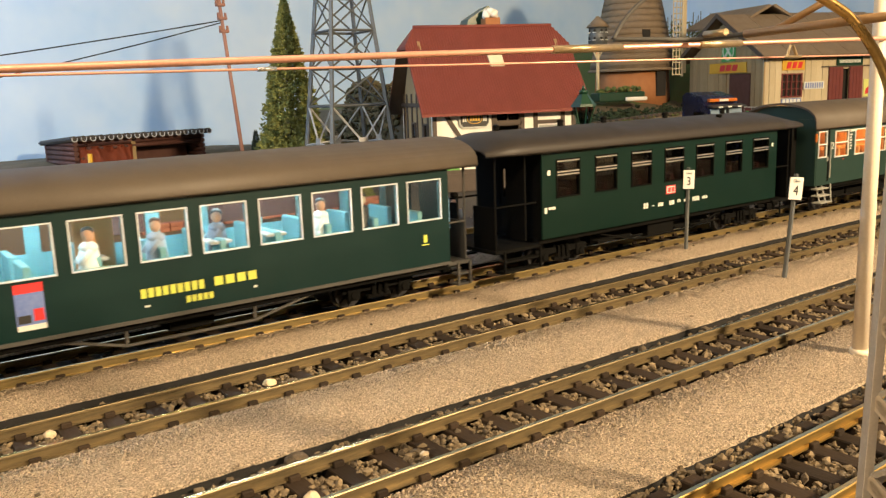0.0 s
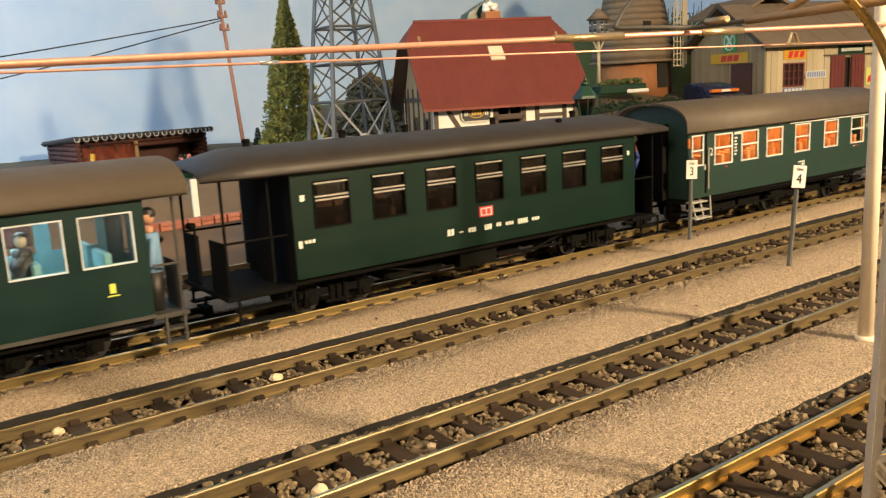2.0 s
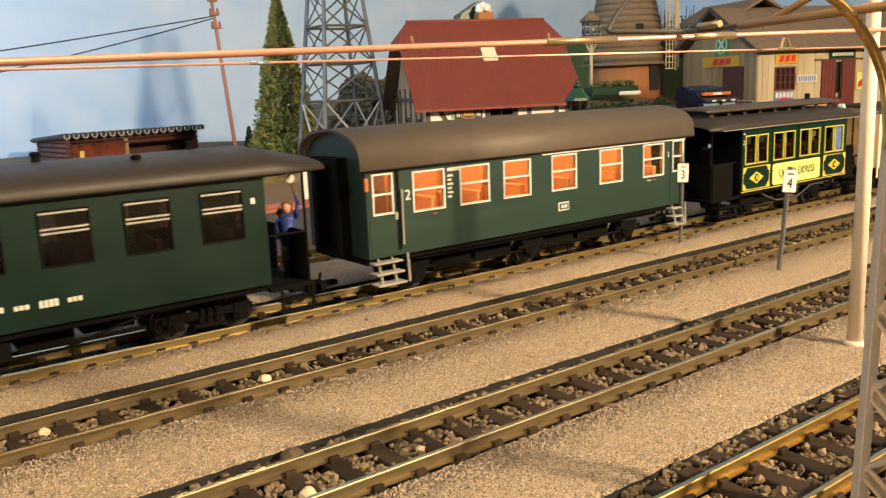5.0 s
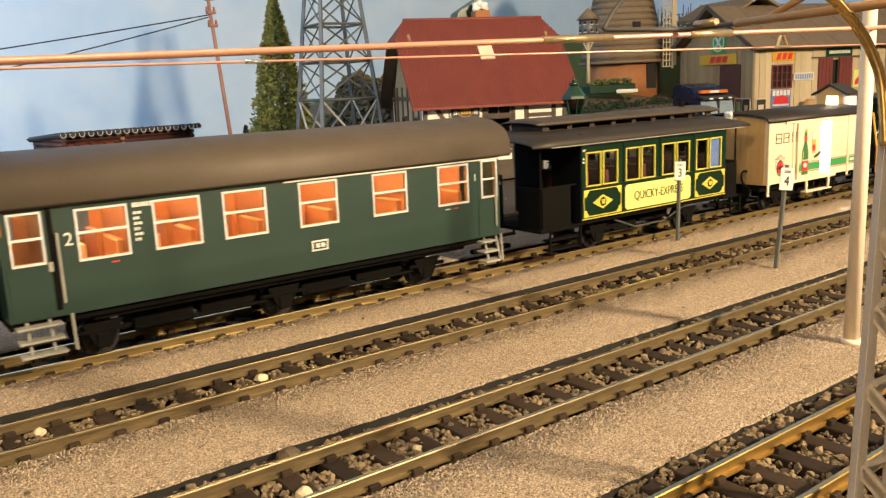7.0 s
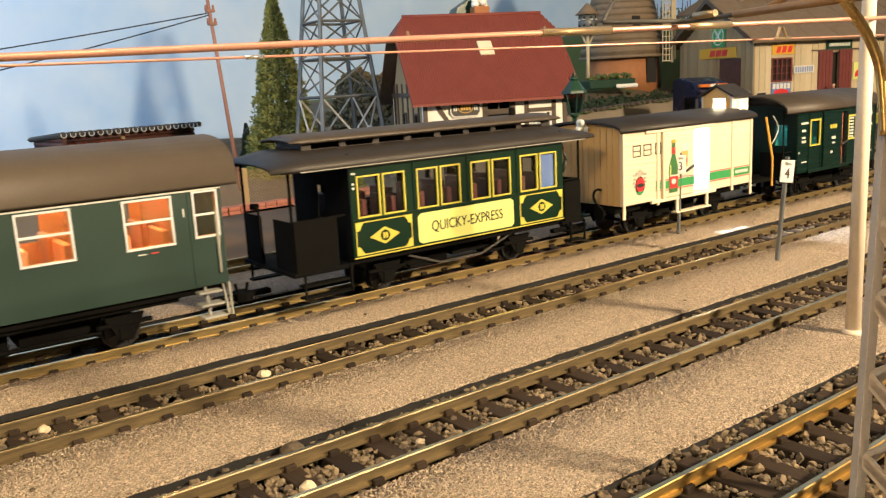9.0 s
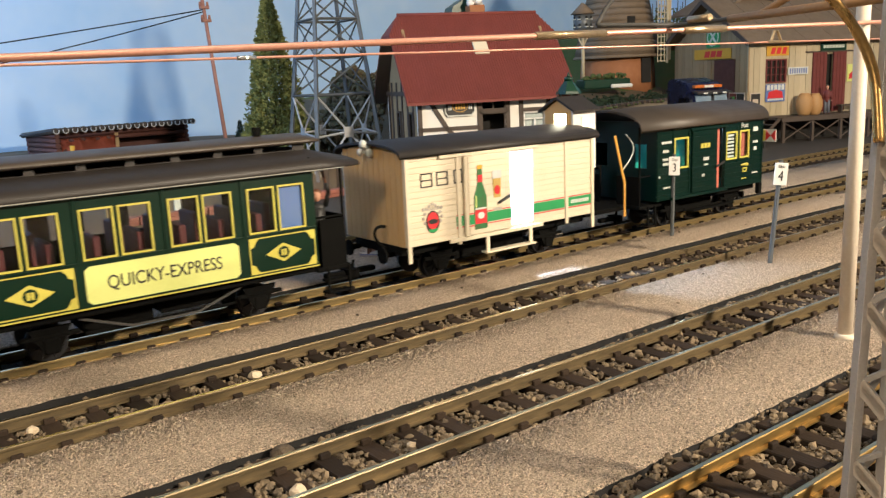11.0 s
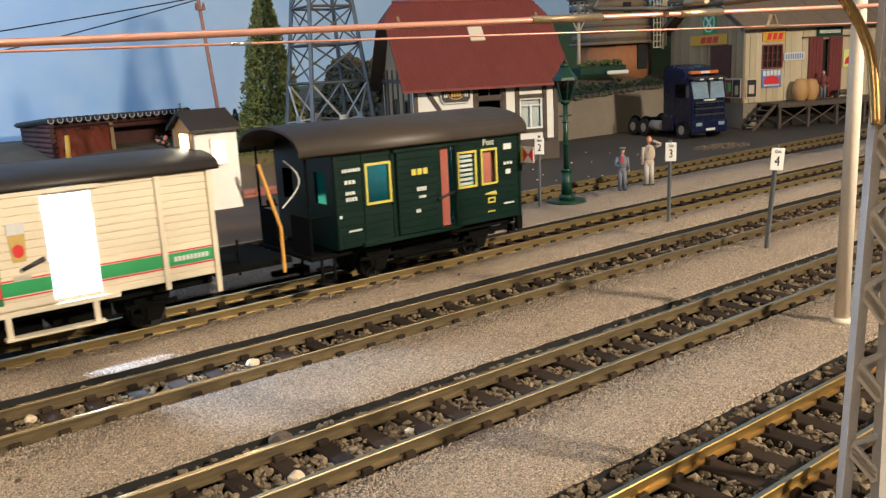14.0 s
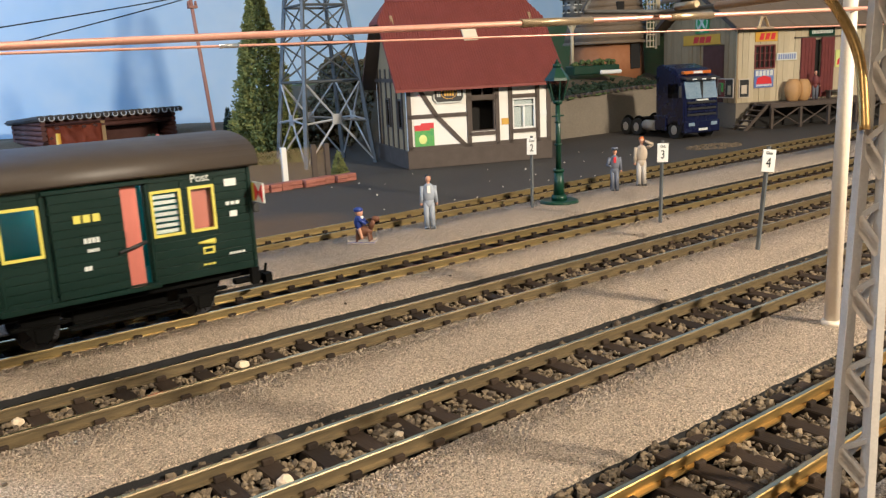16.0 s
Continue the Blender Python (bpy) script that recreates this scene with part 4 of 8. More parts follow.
def platform(car, x0, x1, zb, zt, rail_mat, floor_mat, half=HALF, outer=-1, high=0.040):
    """An open end platform with posts, a rail and steps; outer is the side of its free end."""
    xo = x0 if outer < 0 else x1
    part("platform_floor", box(B(), x0, x1, -half + 0.003, half - 0.003, zb - 0.004, zb, 0.0006), floor_mat, car)
    for s in (-1, 1):
        part("roof_post", rod(B(), (xo - outer * 0.004, s * (half - 0.007), zb), (xo - outer * 0.004, s * (half - 0.007), zt), 0.0013, None, 6), rail_mat, car)
        bm = B()
        for k, z in enumerate((zb - 0.012, zb - 0.023)):
            box(bm, x0 + 0.006, x1 - 0.006, s * (half - 0.002) - 0.005, s * (half - 0.002) + 0.005, z - 0.001, z + 0.001)
        for x in (x0 + 0.007, x1 - 0.007):
            box(bm, x - 0.001, x + 0.001, s * half - 0.005, s * half - 0.003, zb - 0.023, zb)
        part("steps", bm, floor_mat, car, "two step boards")
        part("end_gate", holed(B(), s * 0.014, s * (half - 0.008), zb, zb + high, [], "x", xo - outer * 0.003, xo - outer * 0.0045) if s > 0 else holed(B(), -(half - 0.008), -0.014, zb, zb + high, [], "x", xo - outer * 0.003, xo - outer * 0.0045), rail_mat, car)
        part("handrail", rod(B(), (x0 + 0.004, s * (half - 0.006), zb + high), (x1 - 0.004, s * (half - 0.006), zb + high), 0.0011, None, 6), rail_mat, car)
    rod(bm2 := B(), (xo, 0.01, zb + 0.006), (xo, 0.01, zb + high + 0.012), 0.0012, None, 6)
    rod(bm2, (xo, 0.01, zb + high + 0.010), (xo + outer * 0.004, 0.016, zb + high + 0.010), 0.0030, None, 8)
    part("brake_handle", bm2, "black", car)


def marks(car, name, spec, y, mat, label):
    for x0, x1, z0, z1, n in spec:
        part(name, bars(B(), x0, x1, z0, z1, y, n), mat, car, label)


def begin(name, x, label):
    c = thing(name, pose(x, TRACK_Y, 0), label, "railway carriage" if "coach" in name else "railway wagon", "vehicles of the moving train")
    CARS.append((c, x))
    return c


def waving_doll(car, x, y, z, mats, label):
    """A standing doll with one arm raised, facing the near side."""
    d = B()
    for q in (-1, 1):
        rod(d, (q * 0.0034, 0, 0), (q * 0.0032, 0, 0.030), 0.0034, 0.0040, 8, 1)
    rod(d, (0, 0, 0.028), (0, 0, 0.052), 0.0068, 0.0080, 10, 0)
    ball(d, (0, 0, 0.052), 0.0082, 0, (1, 0.8, 0.6), 10)
    ball(d, (0, -0.001, 0.063), 0.0050, 2, (0.9, 1, 1.15), 10)
    ball(d, (0, 0.0006, 0.0660), 0.0051, 3, (1, 1, 0.75), 10)
    rod(d, (0.0075, 0, 0.053), (0.0115, -0.002, 0.066), 0.0026, 0.0022, 8, 0)
    rod(d, (0.0115, -0.002, 0.066), (0.0095, -0.003, 0.075), 0.0022, 0.0018, 8, 0)
    rod(d, (0.0095, -0.003, 0.075), (0.0060, -0.003, 0.089), 0.0012, None, 6, 3)
    rod(d, (0.0060, -0.0045, 0.0905), (0.0060, -0.0025, 0.0905), 0.0042, None, 12, 4)
    rod(d, (-0.0080, 0, 0.053), (-0.0100, -0.002, 0.034), 0.0026, 0.0020, 8, 0)
    part("conductor_doll", d, mats, car, label, pose(x, y, z, 0, 0, -30))


def coach_one():
    """Blue-green coach with a lit teal interior."""
    X = 0.21
    c = begin("passenger_coach", X, "blue-green bogie coach with brightly lit teal interior on the rails")
    L = lambda x: x - X
    x0, x1, zb, zt = L(-0.07), L(0.483), 0.033, 0.131
    wins = [(L(0.434 - 0.0508 * k), L(0.473 - 0.0508 * k), 0.0805, 0.1195) for k in range(10)]
    shell(c, x0, x1, zb, zt, wins, "green_a", "teal")
    for w in wins:
        window(c, w, -HALF, "trim_white", "pane", None, 0.0006)
    part("sill_strip", box(B(), x0, x1, -HALF - 0.0012, -HALF + 0.001, zb - 0.0005, zb + 0.0025), "frame_grey", c)
    part("roof", roof(B(), L(-0.10), L(0.518), HALF + 0.005, 0.131, 0.157, 0.0028, 0.8), "roof_grey", c, "warm grey arched roof")
    part("lamp_strip", box(B(), x0 + 0.03, L(0.425), -0.006, 0.006, 0.1425, 0.1440), "lamp_cold", c, "white glowing light strip")
    seats(c, [L(0.455 - 0.0508 * k) for k in range(10)], "teal", zb + 0.003, 0.052)
    for k in (1, 2, 3, 5):
        a = 0.434 - 0.0508 * k
        part("wall_panel", box(B(), L(a - 0.004), L(a + 0.036), HALF - 0.0075, HALF - 0.0045, 0.088, 0.106), "log", c, "red-brown panel on the inner wall")
    for k in (3, 4, 6):
        a = 0.434 - 0.0508 * k
        part("table", box(B(), L(a + 0.010), L(a + 0.030), -0.046, -0.022, 0.084, 0.0865, 0.0006), "mast_grey", c, "small grey table")
    for a, yy, mats in ((0.352, -0.034, ["sign_white", "ink", "skin"]), (0.146, -0.040, ["sign_white", "ink", "skin"]), (0.398, -0.030, ["ink", "ink", "suit_beige"]), (0.256, -0.024, ["suit_grey", "ink", "skin"]), (0.200, -0.034, ["suit_blue", "brown_doll", "skin"])):
        d = B()
        rod(d, (0, 0, 0.0), (0, 0, 0.032), 0.0105, 0.0070, 10, 0)
        ball(d, (0, 0, 0.032), 0.0074, 0, (1, 1.2, 0.7), 10)
        ball(d, (0, -0.001, 0.042), 0.0050, 2, (0.9, 0.9, 1.15), 10)
        ball(d, (0.0006, 0.0006, 0.0450), 0.0050, 1, (1, 1, 0.75), 10)
        for q in (-1, 1):
            rod(d, (0, q * 0.0085, 0.031), (-0.009, q * 0.0070, 0.020), 0.0026, 0.0020, 8, 0)
        part("seated_doll", d, mats, c, "painted doll sitting at the window", pose(L(a), yy, zb + 0.030))
    part("partition_board", box(B(), L(0.138), L(0.168), -0.030, -0.028, zb + 0.003, zb + 0.090), "wood_seat", c, "orange-brown partition")
    y = -HALF - 0.0003
    marks(c, "lettering_bar", [(L(0.176), L(0.229), 0.0515, 0.0590, 9), (L(0.236), L(0.276), 0.0520, 0.0595, 4), (L(0.212), L(0.236), 0.0420, 0.0475, 5)], y, "letter_green", "yellow-green lettering in plain bars")
    marks(c, "crest", [(L(0.450), L(0.456), 0.0585, 0.0660, 1), (L(0.447), L(0.459), 0.0560, 0.0570, 1)], y, "letter_green", "small yellow-green crest")
    marks(c, "small_marking", [(L(0.178), L(0.184), 0.0440, 0.0455, 1), (L(0.271), L(0.275), 0.0445, 0.0465, 1)], y, "letter_white", "tiny white marking")
    ps = part("poster", box(B(), L(0.087), L(0.107), y - 0.0005, y, 0.0455, 0.0740), "poster_blue", c, "blue poster with red head")
    part("poster_band", box(B(), L(0.087), L(0.107), y - 0.0008, y - 0.0005, 0.0705, 0.0775), "red", ps, "red band")
    part("poster_band", box(B(), L(0.087), L(0.107), y - 0.0008, y - 0.0005, 0.0425, 0.0465), "letter_white", ps, "white band")
    part("poster_band", box(B(), L(0.099), L(0.106), y - 0.0008, y - 0.0005, 0.0490, 0.0580), "red", ps, "red patch")
    part("poster_band", box(B(), L(0.088), L(0.097), y - 0.0008, y - 0.0005, 0.0480, 0.0540), "ink", ps, "dark patch")
    bogie(c, L(0.41))
    bogie(c, L(0.0))
    platform(c, x1, L(0.512), zb, 0.135, "frame_grey", "frame_grey", outer=1)
    for s in (-1, 1):
        bm = B()
        yy = s * (HALF - 0.010)
        rod(bm, (L(0.10), yy, 0.030), (L(0.165), yy, 0.013), 0.0014, None, 6)
        rod(bm, (L(0.165), yy, 0.013), (L(0.275), yy, 0.013), 0.0014, None, 6)
        rod(bm, (L(0.275), yy, 0.013), (L(0.345), yy, 0.030), 0.0014, None, 6)
        for x in (0.165, 0.275):
            rod(bm, (L(x), yy, 0.013), (L(x), yy, 0.030), 0.0016, None, 6)
        part("truss_rod", bm, "frame_grey", c, "grey truss rods")
    part("battery_box", box(B(), L(0.205), L(0.245), -0.030, 0.030, 0.012, 0.027, 0.001), "black", c)
    coupler(c, L(0.512), 1)
    d = B()
    for z0, z1, r0, r1, mi in ((0.033, 0.058, 0.005, 0.006, 1), (0.058, 0.083, 0.0068, 0.006, 0), (0.083, 0.087, 0.003, 0.003, 2)):
        rod(d, (0, 0, z0 - 0.033), (0, 0, z1 - 0.033), r0, r1, 10, mi)
    ball(d, (0, 0, 0.060), 0.0052, 2)
    ball(d, (0.0008, 0, 0.0618), 0.0054, 1, (1, 1, 0.82))
    for s in (-1, 1):
        rod(d, (0.0, s * 0.0068, 0.047), (-0.004, s * 0.0085, 0.026), 0.0022, None, 8, 0)
    part("driver_doll", d, ["shirt_blue", "ink", "skin"], c, "painted doll in a light blue shirt", pose(L(0.492), -0.034, zb) @ Matrix.Diagonal((1.22, 1.22, 1.3, 1)))


def coach_two():
    """Dark green coach with open ends and unlit windows."""
    X = 0.832
    c = begin("passenger_coach", X, "dark green bogie coach with open end platforms and dark roof")
    L = lambda x: x - X
    x0, x1, zb, zt = L(0.610), L(1.056), 0.040, 0.134
    wins = [(L(0.632 + 0.06125 * k), L(0.667 + 0.06125 * k), 0.0845, 0.1250) for k in range(7)]
    # The end walls are painted black for the shade under the roof ends.
    shell(c, x0, x1, zb, zt, wins, "green_b", "black", end_shade="black")
    for w in wins:
        ob = window(c, w, -HALF, "black", "pane_dark", None, 0.0010)
        a, b, z0, z1 = w
        for z in (z0 + (z1 - z0) * 0.60, z1 - 0.0012, z0 + (z1 - z0) * 0.68):
            part("glazing_bar", box(B(), a, b, -HALF - 0.0012, -HALF + 0.0004, z - 0.0008, z + 0.0008), "chrome", ob, "bright sliding sash bar")
    seats(c, [L(0.66 + 0.06125 * k) for k in range(7)], "maroon", zb + 0.003, 0.048)
    part("roof", roof(B(), L(0.528), L(1.112), HALF + 0.006, 0.1365, 0.158, 0.0026, 0.8, 0.05), "roof_dark", c, "dark brown roof with tapered ends")
    for x, yv, zv in ((0.60, 0.006, 0.155), (0.70, 0.006, 0.156), (0.775, 0.006, 0.156), (0.893, 0.006, 0.156), (0.960, -0.030, 0.150), (1.018, 0.006, 0.156)):
        v = part("vent", rod(B(), (L(x), yv, zv - 0.004), (L(x), yv, zv + 0.007), 0.0032, 0.0036, 10), "black", c, "black roof ventilator")
        part("vent_cap", rod(B(), (L(x), yv, zv + 0.007), (L(x), yv, zv + 0.0095), 0.0046, 0.003, 10), "black", v)
    y = -HALF - 0.0003
    lg = part("logo_plate", box(B(), L(0.818), L(0.836), y - 0.0004, y, 0.0685, 0.0790), "red", c, "small red and white logo plate")
    part("logo_field", box(B(), L(0.8195), L(0.8345), y - 0.0007, y - 0.0004, 0.0698, 0.0777), "letter_white", lg, "white field")
    part("logo_bar", bars(B(), L(0.8205), L(0.8335), 0.0708, 0.0767, y - 0.0007, 2), "red", lg)
    marks(c, "lettering_bar", [(L(0.776), L(0.785), 0.055, 0.0615, 2), (L(0.791), L(0.797), 0.0565, 0.0575, 1), (L(0.803), L(0.813), 0.0550, 0.0595, 3), (L(0.824), L(0.834), 0.0545, 0.0600, 3), (L(0.840), L(0.847), 0.0560, 0.0600, 2), (L(0.853), L(0.864), 0.0555, 0.0590, 3), (L(0.870), L(0.884), 0.0545, 0.0600, 4), (L(0.890), L(0.901), 0.0555, 0.0590, 3)], y, "letter_white", "white lettering in plain bars")
    marks(c, "small_marking", [(L(0.6125), L(0.6175), 0.0680, 0.0745, 1), (L(0.619), L(0.630), 0.0715, 0.0745, 3), (L(0.617), L(0.623), 0.1095, 0.1150, 1), (L(1.042), L(1.047), 0.112, 0.117, 1)], y, "letter_white", "small white marking")
    platform(c, L(0.545), x0, zb - 0.005, 0.140, "black", "black", outer=-1, high=0.046)
    platform(c, x1, L(1.100), zb - 0.005, 0.140, "black", "black", outer=1, high=0.046)
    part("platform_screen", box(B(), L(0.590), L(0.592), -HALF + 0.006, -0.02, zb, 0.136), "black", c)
    bogie(c, L(0.66))
    bogie(c, L(1.005))
    for s in (-1, 1):
        bm = B()
        yy = s * (HALF - 0.012)
        rod(bm, (L(0.71), yy, 0.032), (L(0.775), yy, 0.017), 0.0012, None, 6)
        rod(bm, (L(0.775), yy, 0.017), (L(0.885), yy, 0.017), 0.0012, None, 6)
        rod(bm, (L(0.885), yy, 0.017), (L(0.95), yy, 0.032), 0.0012, None, 6)
        part("truss_rod", bm, "black", c)
    part("battery_box", box(B(), L(0.80), L(0.85), -0.045, 0.045, 0.016, 0.033, 0.001), "black", c)
    gear(c, L(0.715), L(0.795), 0.016)
    gear(c, L(0.855), L(0.950), 0.016)
    waving_doll(c, L(1.097), -0.012, zb - 0.005, ["royal", "suit_grey", "skin", "brown_doll", "sign_white"], "painted doll in blue waving a white disc")
    coupler(c, L(0.545), -1)
    coupler(c, L(1.100), 1)


def coach_three():
    """Matt green coach with rounded roof and warm lit compartments."""
    X = 1.384
    c = begin("passenger_coach", X, "matt green coach with high arched roof and warm orange lit windows")
    L = lambda x: x - X
    x0, x1, zb, zt = L(1.157), L(1.628), 0.045, 0.131
    wins = [(L(a), L(a + 0.0365), 0.0850, 0.1225) for a in (1.2105, 1.2685, 1.3265, 1.3965, 1.4730, 1.5490)]
    doors = [(L(1.1645), L(1.1855), 0.0870, 0.1240), (L(1.6045), L(1.6235), 0.0870, 0.1235)]
    shell(c, x0, x1, zb, zt, wins + doors, "green_c", "wood_seat", end_holes=False)
    for w in wins:
        window(c, w, -HALF, "trim_white", "pane", 0.55, 0.0012)
    for w in doors:
        window(c, w, -HALF, "trim_white", "pane", 0.5, 0.0012)
    part("roof", roof(B(), L(1.150), L(1.642), HALF + 0.004, 0.130, 0.167, 0.0028, 0.62), "roof_grey", c, "warm grey high arched roof")
    for x, s in ((x0, -1), (x1, 1)):
        part("roof_end", prism(B(), [(y * 0.97, z - 0.003) for y, z in arc(HALF, 0.130, 0.166, 16, 0.62)], "x", x - s * 0.001, x - s * 0.003), "green_c", c)
        part("gangway", holed(B(), -0.026, 0.026, zb - 0.002, 0.140, [(-0.017, 0.017, zb + 0.004, 0.132)], "x", x, x + s * 0.012), "black", c, "black rubber gangway")
        part("gangway_door", box(B(), x + s * 0.002, x + s * 0.004, -0.017, 0.017, zb + 0.004, 0.132), "black", c)
    for k, w in enumerate((doors[0], doors[1])):
        xa = w[0] - 0.005 if k == 0 else w[0] - 0.005
        xb = w[1] + 0.008 if k == 0 else w[1] + 0.003
        part("door", holed(B(), xa, xb, zb + 0.001, 0.1275, [(w[0] - 0.002, w[1] + 0.002, w[2] - 0.002, w[3] + 0.002)], "y", -HALF - 0.0006, -HALF - 0.0001), "green_c", c, "green entrance door")
        part("handrail", rod(B(), (xb + (0.002 if k == 0 else -0.005), -HALF - 0.002, 0.055), (xb + (0.002 if k == 0 else -0.005), -HALF - 0.002, 0.108), 0.0011, None, 6), "step_grey", c, "grey grab rail")
        part("door_handle", box(B(), xb - 0.006, xb - 0.003, -HALF - 0.0018, -HALF - 0.0006, 0.080, 0.087), "step_grey", c)
    # Flat black strip painting the shade of the recess beside the door.
    part("door_recess_shade", box(B(), L(1.1895), L(1.1935), -HALF - 0.0009, -HALF - 0.0001, 0.050, 0.1290), "black", c, "black strip painted for the shade of the door recess")
    part("class_stripe", box(B(), L(1.382), L(1.628), -HALF - 0.0008, -HALF - 0.0001, 0.1250, 0.1264), "letter_white", c, "pale stripe along the eave")
    for ya in (-0.040, 0.020):
        part("lamp_strip", box(B(), x0 + 0.012, x1 - 0.012, ya - 0.003, ya + 0.003, 0.1385, 0.1400), "lamp_warm", c, "warm glowing light strip")
    for a in (1.197, 1.258, 1.3185, 1.384, 1.455, 1.530, 1.596):
        part("partition", box(B(), L(a) - 0.001, L(a) + 0.001, -0.03, HALF - 0.004, zb + 0.003, 0.138), "wood_seat", c, "orange-brown compartment wall")
    seats(c, [L(a) for a in (1.215, 1.243, 1.272, 1.302, 1.330, 1.362, 1.40, 1.432, 1.477, 1.508, 1.552, 1.583)], "wood_seat", zb + 0.003, 0.047)
    y = -HALF - 0.0003
    lg = part("logo_plate", box(B(), L(1.405), L(1.4215), y - 0.0003, y, 0.0610, 0.0705), "letter_white", c, "pale square logo plate")
    part("logo_plate_centre", box(B(), L(1.4065), L(1.420), y - 0.0006, y - 0.0003, 0.0625, 0.0690), "green_c", lg)
    part("logo_bar", bars(B(), L(1.408), L(1.4185), 0.0640, 0.0678, y - 0.0008, 2), "letter_white", lg)
    lettering("class_number", "2", 0.014, pose(L(1.2035), y - 0.0002, 0.1015) @ FACE, "letter_white", c, "white class numeral")
    lettering("class_number", "1", 0.010, pose(L(1.5955), y - 0.0002, 0.1080) @ FACE, "letter_white", c, "white class numeral")
    marks(c, "route_table", [(L(1.252), L(1.268), 0.1200, 0.1235, 6)] + [(L(1.252), L(1.259 if k % 2 else 1.257), 0.0935 + 0.0042 * k, 0.0957 + 0.0042 * k, 2) for k in range(6)], y, "letter_white", "pale route lettering in bars")
    marks(c, "small_marking", [(L(1.232), L(1.239), 0.0795, 0.0805, 1), (L(1.566), L(1.573), 0.0795, 0.0805, 1)], y, "red", "tiny red marking")
    marks(c, "small_marking", [(L(1.555), L(1.564), 0.0795, 0.0803, 1)], y, "letter_white", "tiny white marking")
    for xs in ((1.158, 1.202), (1.598, 1.630)):
        st = B()
        for k, z in enumerate((0.040, 0.030, 0.020)):
            box(st, L(xs[0]) + 0.002, L(xs[1]) - 0.010, -HALF - 0.004 - 0.003 * k, -HALF + 0.008 - 0.002 * k, z - 0.001, z + 0.001, 0.0004)
        for x in (xs[0] + 0.010, xs[0] + 0.026):
            rod(st, (L(x), -HALF + 0.004, 0.046), (L(x), -HALF - 0.004, 0.019), 0.0013, None, 6)
        rod(st, (L(xs[1]) - 0.003, -HALF - 0.002, 0.046), (L(xs[1]) - 0.003, -HALF - 0.004, 0.018), 0.0012, None, 6)
        part("steps", st, "step_grey", c, "grey entrance steps")
    part("corner_lamp", box(B(), L(1.1562), L(1.1592), -HALF - 0.001, -HALF + 0.001, 0.110, 0.122), "amber", c, "small orange end lamp")
    for x in (1.225, 1.384, 1.545):
        axle_guard(c, L(x))
    gear(c, L(1.250), L(1.365))
    gear(c, L(1.405), L(1.525))
    part("side_beam", box(B(), x0 + 0.06, x1 - 0.04, -0.046, -0.042, 0.034, 0.040, 0.0008), "black", c)
    coupler(c, x0 - 0.006, -1)
    coupler(c, x1 + 0.006, 1)


